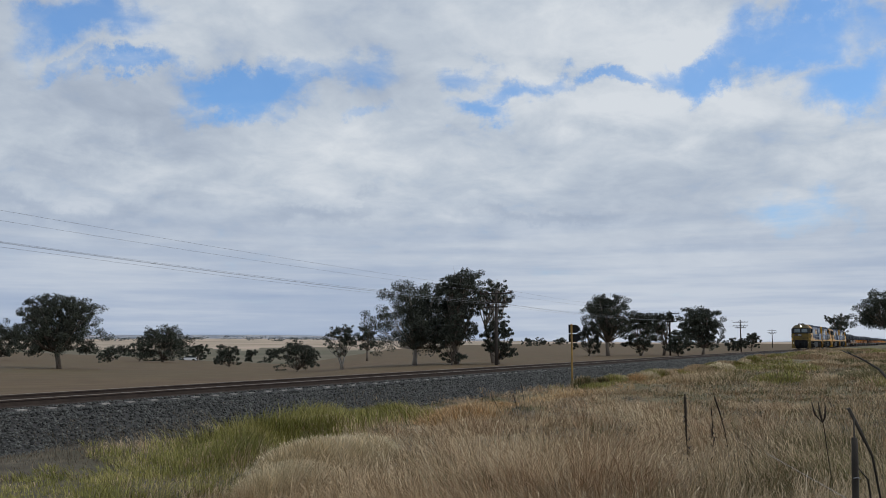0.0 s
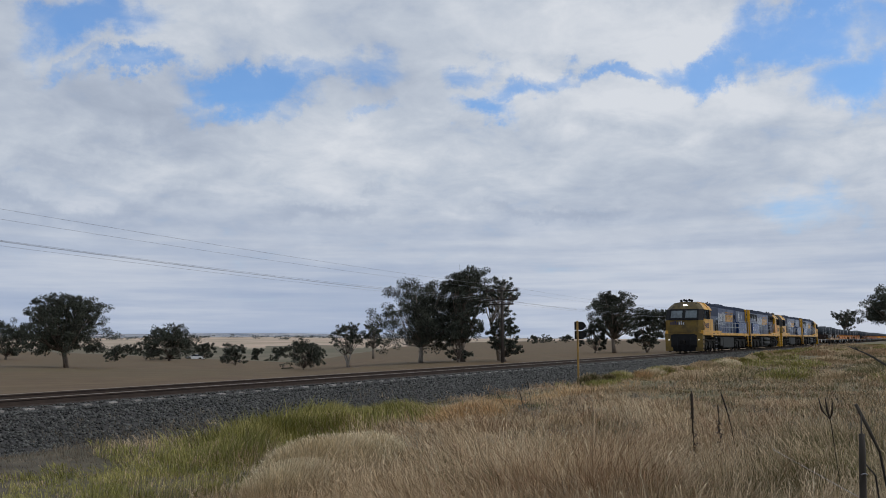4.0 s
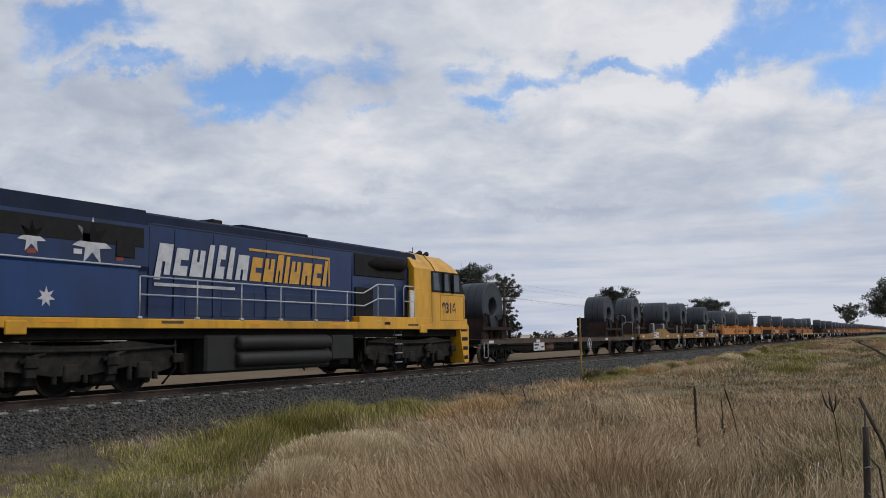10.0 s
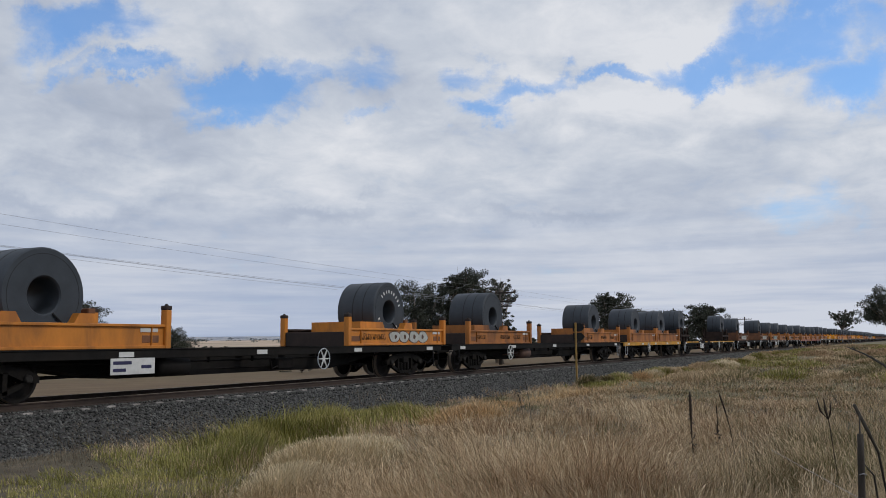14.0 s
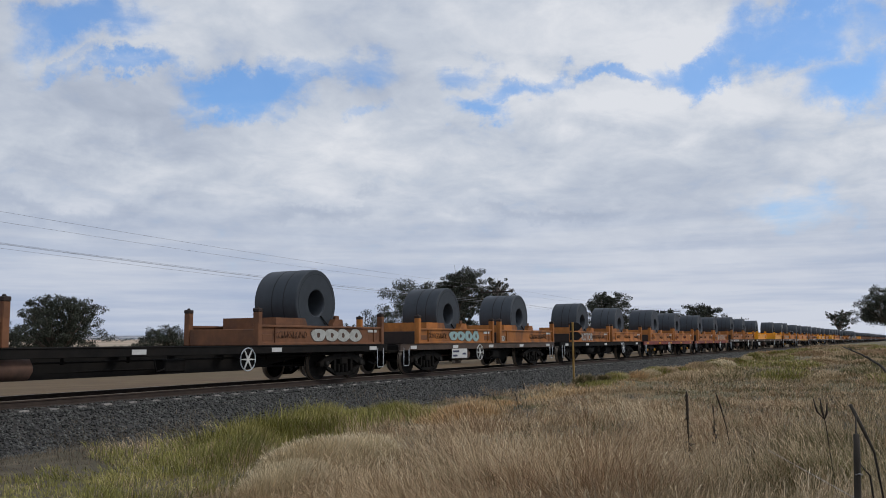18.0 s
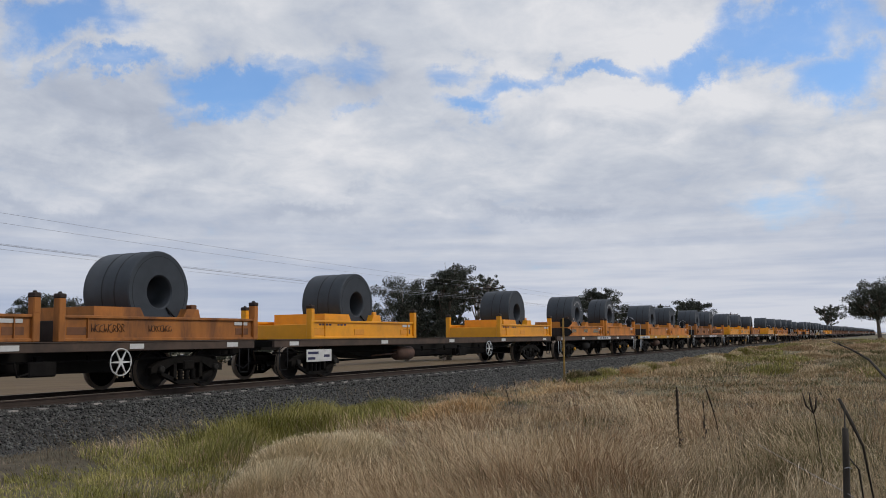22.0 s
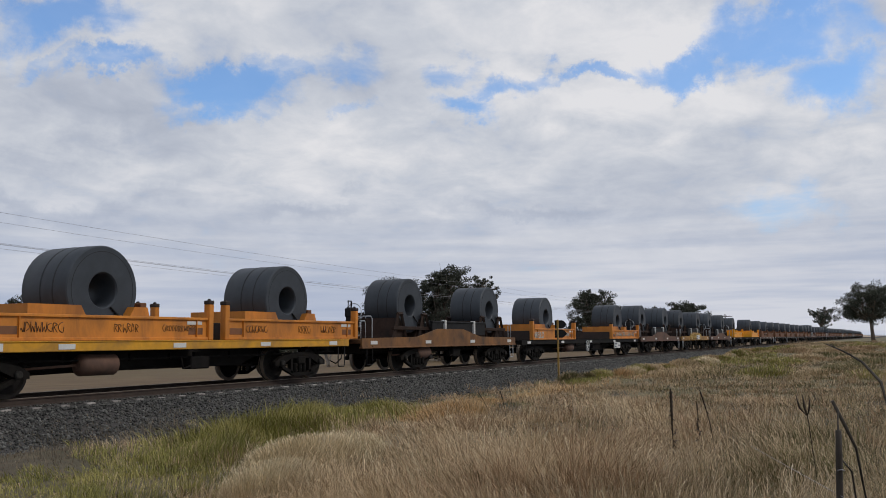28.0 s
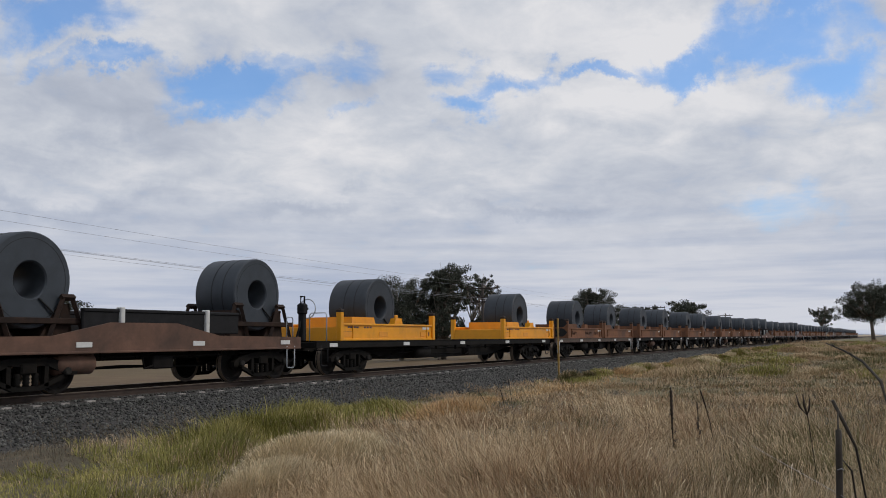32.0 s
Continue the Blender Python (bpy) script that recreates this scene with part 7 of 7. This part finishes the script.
def saddle_frame(wagon, x, z0, tall):
    """Two A-frames of rusty angle iron on each side of a coil, with a cross sill."""
    for s in (-1, 1):
        def side_frames(bm):
            for a in (-1, 1):
                tube(bm, [(a * 1.35, 0, z0), (a * 1.0, 0, z0 + tall)], 0.06, 4, smooth=False)
                tube(bm, [(a * 0.45, 0, z0), (a * 0.78, 0, z0 + tall)], 0.06, 4, smooth=False)
                tube(bm, [(a * 1.2, 0, z0 + tall * 0.4), (a * 0.55, 0, z0 + tall * 0.4)], 0.05, 4, smooth=False)
                tube(bm, [(a * 1.04, 0, z0 + tall), (a * 0.72, 0, z0 + tall)], 0.07, 4, smooth=False)
            bevelled(bm, -1.4, 1.4, -0.06, 0.06, z0 + tall * 0.36, z0 + tall * 0.5, 0.01)
        part("saddle_frame", cached(("saddle", z0, tall), side_frames), SADDLE, wagon, "dark rusty angle-iron coil saddle", pose(x, s * 0.78, 0))
    for a in (-1, 1):
        part("saddle_wedge", cached(("wedge", z0, tall, a), lambda bm: prism(bm, [(a * 0.28, z0), (a * 1.1, z0), (a * 1.0, z0 + tall * 0.85), (a * 0.74, z0 + tall * 0.85)], -0.7, 0.7)), SADDLE, wagon, m=pose(x, 0, 0))


def coil_wagon(u0, u1, paint, coils, seed, label, marks=False):
    """A short coil wagon with deep humped side plates and saddle frames."""
    length = round(u1 - u0, 1)
    wagon = base("coil_wagon", label, "wagon", "wagons of the train")
    a, b = length * 0.30, length * 0.42
    for s in (-1, 1):
        def side(bm):
            prism(bm, [(0.3, 0.84), (length - 0.3, 0.84), (length - 0.3, 1.12), (length - a, 1.16), (length - b, 1.44), (b, 1.44), (a, 1.16), (0.3, 1.12)], s * 1.27 - 0.03, s * 1.27 + 0.03)
            bevelled(bm, 0.3, length - 0.3, s * 1.26 - 0.07, s * 1.26 + 0.07, 0.8, 0.85, 0.01)
        part("side_plate", cached(("humped side", length, s), side), paint, wagon)
        for k in range(4):
            part("reflector", cached("reflector", lambda bm: None), WHITE, wagon, m=pose(1.0 + (length - 2.0) * k / 3, s * 1.308, 0.98))
        for x in (0.6, length - 0.6):
            part("grab_hoop", cached("grab hoop", lambda bm: tube(bm, [(-0.14, 0, 1.1), (-0.14, 0, 1.6), (-0.1, 0, 1.66), (0.1, 0, 1.66), (0.14, 0, 1.6), (0.14, 0, 1.1)], 0.016, 6)), RAILING, wagon, m=pose(x, s * 1.15, 0))
    part("deck", cached(("coil deck", length), lambda bm: bevelled(bm, 0.3, length - 0.3, -1.2, 1.2, 0.95, 1.1, 0.02)), paint, wagon)
    part("centre_sill", cached(("short belly", length), lambda bm: bevelled(bm, 0.5, length - 0.5, -0.5, 0.5, 0.62, 0.96, 0.03)), SILL, wagon)
    mid = (coils[0] + coils[1]) / 2 - u0
    reach = (coils[1] - coils[0]) / 2 - 1.1
    for y in (-0.96, 0.96):
        part("side_board", cached(("side board", round(reach, 2)), lambda bm: (bevelled(bm, -reach, reach, -0.04, 0.04, 1.2, 1.72, 0.02), bevelled(bm, -reach, reach, -0.07, 0.07, 1.66, 1.74, 0.02))), BLACK, wagon, "black board between the coils", pose(mid, y, 0))
        for x in (-0.42, 0.36):
            part("stake", cached("board stake", lambda bm: bevelled(bm, -0.06, 0.06, -0.09, 0.09, 1.15, 1.78, 0.02)), WHITE if y < 0 else BLACK, wagon, "pale stake end", pose(mid + x * reach * 1.4, y - 0.03, 0))
    part("load_divider", cached("load divider", lambda bm: bevelled(bm, -0.08, 0.08, -0.9, 0.9, 1.1, 1.7, 0.02)), BLACK, wagon, m=pose(mid, 0, 0))
    for x in coils:
        saddle_frame(wagon, x - u0, 1.1, 0.85)
    if marks:
        rng = random.Random(seed)
        if seed == 3:
            # a long rust-red smear over the hump, and a pale tag
            for k in range(9):
                w = rng.uniform(0.25, 0.5)
                part("rust_smear", cached(("smear", k), lambda bm: prism(bm, [(w * math.cos(q * 0.628) * rng.uniform(0.7, 1.1), 0.2 * math.sin(q * 0.628) * rng.uniform(0.6, 1.0)) for q in range(10)], 0, 0.003, "z")), SPRAY_RUST, wagon, "rust-red smear", side_pose(length * 0.36 + 0.46 * k, 1.17 + rng.uniform(-0.04, 0.05), -1, 1.302 + 0.0005 * k))
            part("graffiti_tag", scrawl(rng, 3.6, 0.6, 0.34, 1.1, -1.312, 0.016), SPRAY_CREAM, wagon, "pale graffiti tag")
        else:
            part("graffiti_tag", scrawl(rng, length * 0.30, 4.6, 0.5, 1.1, -1.312, 0.022), SPRAY_YELLOW, wagon, "tall yellow graffiti letters")
    running_gear(wagon, length, seed, BOGIE, 1.05, 0, [x - u0 - 0.25 for x in coils])
    ride(wagon, u0)
    for x in coils:
        coil_at(x, 1.34 if u0 < 200 else 1.3, 0.05)


def long_coil_wagon(u0, u1, coils, seed, patches):
    length = round(u1 - u0, 1)
    wagon = flat_wagon(u0, u1, SILL_RUST if seed == 1 else SILL, seed, "long low dark flat wagon with a coil saddle at each end")
    for s in (-1, 1):
        for a, b in patches:
            part("yellow_stripe", cached(("stripe", a, b), lambda bm: bevelled(bm, a, b, -0.008, 0.008, 0.9, 0.975, 0.003)), SILL_YELLOW, wagon, m=pose(0, s * 1.318, 0))
    for x in coils:
        saddle_frame(wagon, x - u0, 1.0, 0.95)
        coil_at(x, 1.32, 0.15)


coil_rng = random.Random(77)
SIZES = ((0.97, 0.74), (0.96, 0.71), (0.98, 0.75), (0.97, 0.69), (0.95, 0.72))
NARROW = {111.95: 0.0, 124.25: 0.0, 352.65: 0.0}


def coil_at(u, floor, trim=0.0):
    u += 0.05
    r, half = SIZES[coil_rng.randrange(len(SIZES))]
    coil_rng.random()
    marked = any(abs(u - n) < 0.02 for n in (352.65, 346.2, 165.9))
    if any(abs(u - n) < 0.01 for n in NARROW):
        steel_coil(u + next(d for n, d in NARROW.items() if abs(u - n) < 0.01), floor + 1.0, 1.0, 0.52, marked, 0.46)
    else:
        steel_coil(u, floor + r, r, half - trim, marked)


GRAFFITI = {
    "none": None, "dark": (SPRAY_INK, "tags"), "pale": (SPRAY_CREAM, "tags"), "faint": (SPRAY_BROWN, "tags"), "white": (SPRAY_CREAM, "long"), "scrawl": (SPRAY_INK, "long"),
    "bubble": (SPRAY_CREAM, "bubbles"), "aqua": (SPRAY_AQUA, "bubbles"), "aquas": (SPRAY_AQUA, "tags"),
    "kotor": (SPRAY_CREAM, (("KOTOR", 1.55, 0.5, SPRAY_BROWN),)), "lsd": (SPRAY_CREAM, (("LSD", 0.15, 0.26, SPRAY_INK),)),
    "kotor2": (SPRAY_CREAM, (("K", 1.75, 0.56, SPRAY_AQUA), ("O", 2.4, 0.56, SPRAY_AQUA), ("T", 3.1, 0.56, SPRAY_AQUA), ("O", 3.7, 0.56, SPRAY_AQUA), ("R", 4.35, 0.56, SPRAY_AQUA), ("SHAKER", 0.2, 0.3, None))),
    "hello": (SPRAY_CREAM, (("HELLO", 0.4, 0.4, None),)),
}
PAINT = {"o": CRADLE, "b": CRADLE_BRIGHT, "d": CRADLE_RUST, "y": CRADLE_NEW}
TONE = {"o": "weathered rusty orange", "b": "bright orange", "d": "dark rust-stained", "y": "fresh bright yellow"}


SEATS = {9: 0.1, 16: 0.05, 11: -0.05, 13: -0.05, 14: 0.05, 18: 0.04, 23: 0.02}


def cradle_wagon(u0, u1, sill, loads, seed, sort="black", caps=BOGIE):
    lift = 0.1 if 304 < u0 < 430 else 0.0
    flat_wagon(u0, u1, sill, seed, sort + " flat wagon carrying steel coil cradles", caps, lift)
    for k, (coil, paint, marks) in enumerate(loads):
        coil_cradle(coil - 3.15, PAINT[paint], seed * 10 + k, GRAFFITI[marks], TONE[paint] + (" steel cradle holding one coil on its wagon" if marks == "none" else " steel cradle marked with graffiti holding one coil"), lift)
        coil_at(coil, 1.12 + lift + SEATS.get(seed, 0.0))


long_coil_wagon(88.2, 109.5, (91.05, 106.4), 1, ())
coil_wagon(109.6, 120.1, OCHRE, (111.9, 118.6), 2, "weathered ochre coil wagon with humped sides")
coil_wagon(120.2, 133.0, OCHRE, (124.2, 131.15), 3, "weathered ochre and rust coil wagon with humped sides", True)
cradle_wagon(133.1, 148.7, SILL, ((138.0, "b", "none"), (144.5, "b", "dark")), 4)
cradle_wagon(148.8, 168.7, SILL, ((152.75, "b", "none"), (165.85, "b", "bubble")), 5)
cradle_wagon(168.8, 189.8, SILL, ((173.8, "o", "dark"), (186.7, "o", "dark")), 6)
cradle_wagon(189.9, 204.2, SILL_YELLOW, ((194.7, "o", "none"), (200.9, "o", "none")), 7, "yellow-silled")
long_coil_wagon(204.3, 225.2, (207.3, 222.9), 8, ((1.2, 5.2), (7.6, 8.4), (9.5, 14.2), (14.5, 20.0)))
cradle_wagon(225.3, 246.3, SILL, ((229.8, "d", "bubble"), (242.9, "d", "bubble")), 9)
cradle_wagon(246.4, 261.0, SILL_RUST, ((251.2, "o", "aqua"), (257.85, "o", "lsd")), 10, "rust-silled")
cradle_wagon(261.1, 275.6, SILL, ((266.4, "o", "kotor"), (272.9, "o", "dark")), 11)
cradle_wagon(275.7, 290.0, RED, ((280.95, "o", "dark"), (287.3, "o", "faint")), 12, "red-silled", SILL_YELLOW)
cradle_wagon(290.1, 304.5, RED, ((295.0, "o", "dark"), (301.4, "o", "kotor2")), 13, "red-silled")
cradle_wagon(304.6, 319.3, SILL_RUST, ((309.7, "o", "dark"), (316.2, "o", "dark")), 14, "rust-silled")
cradle_wagon(319.4, 340.8, SILL_RUST, ((324.6, "y", "none"), (337.8, "y", "none")), 15, "rust-silled")
cradle_wagon(340.9, 355.8, SILL_RUST, ((346.15, "b", "aquas"), (352.6, "b", "none")), 16, "rust-silled", SILL_YELLOW)
cradle_wagon(355.9, 371.7, SILL_YELLOW, ((361.9, "b", "none"), (368.1, "b", "none")), 17, "yellow-silled")
cradle_wagon(371.8, 386.8, SILL_RUST, ((377.15, "o", "dark"), (383.45, "o", "scrawl")), 18, "rust-silled")
cradle_wagon(386.9, 401.4, SILL_RUST, ((392.7, "y", "none"), (399.2, "y", "pale")), 19, "rust-silled", SILL_YELLOW)
cradle_wagon(401.5, 423.0, SILL_RUST, ((407.3, "o", "none"), (420.2, "y", "none")), 20, "rust-silled")
cradle_wagon(423.1, 438.0, SILL_YELLOW, ((428.8, "b", "dark"), (435.3, "b", "dark")), 21, "yellow-silled")
coil_wagon(438.1, 451.1, OCHRE_RUST, (442.55, 449.4), 22, "rust-brown coil wagon with humped sides")
cradle_wagon(451.2, 471.7, SILL, ((456.2, "b", "hello"), (468.95, "b", "white")), 23)
coil_wagon(471.8, 484.0, BROWN, (475.15, 481.75), 24, "rust-brown coil wagon with humped sides")
coil_wagon(484.1, 496.0, OCHRE, (487.35, 494.3), 25, "rusty coil wagon with pale graffiti on its humped side", True)
coil_wagon(496.1, 508.1, BROWN, (499.55, 506.65), 26, "red-brown coil wagon with humped sides")
cradle_wagon(508.2, 528.0, SILL, ((513.0, "y", "none"), (525.4, "y", "none")), 27)
cradle_wagon(528.1, 543.0, SILL_RUST, ((533.6, "d", "dark"), (540.0, "d", "none")), 28, "rust-silled")


def tail_of_train():
    """The rest of the train, which stays far off along the line."""
    u, rng = 543.1, random.Random(5)
    for k in range(26):
        pick = rng.random()
        if pick < 0.3:
            coil_wagon(u, u + 12.4, BROWN if pick < 0.2 else OCHRE, (u + 2.9, u + 9.6), 100 + k, "rust-brown coil wagon with humped sides")
            u += 12.5
        else:
            sill = (SILL, SILL_RUST, SILL)[rng.randrange(3)]
            paint = "d"
            cradle_wagon(u, u + 14.8, sill, ((u + 4.6, paint, "none"), (u + 11.0, paint, "none")), 100 + k, "rust-silled" if sill is SILL_RUST else "black")
            u += 14.9


tail_of_train()


# ---- movement ----
def motions():
    """The whole train runs along the line towards -x, slowing a little."""
    times = [0.0, 0.1] + [float(k) for k in range(1, 32)] + [31.9, 32.0]
    gone = [SPEED * t + SLOWING * t * t / 2 + EASE * t ** 3 / 6 for t in times]
    for ob, u, *rest in riders:
        turn = rest[0] if rest else 0
        z = rest[1] if len(rest) > 1 else 0.0
        walk(ob, [(t, pose(FRONT + u - g, 0, RAIL + z, 0, 0, turn)) for t, g in zip(times, gone)])


motions()
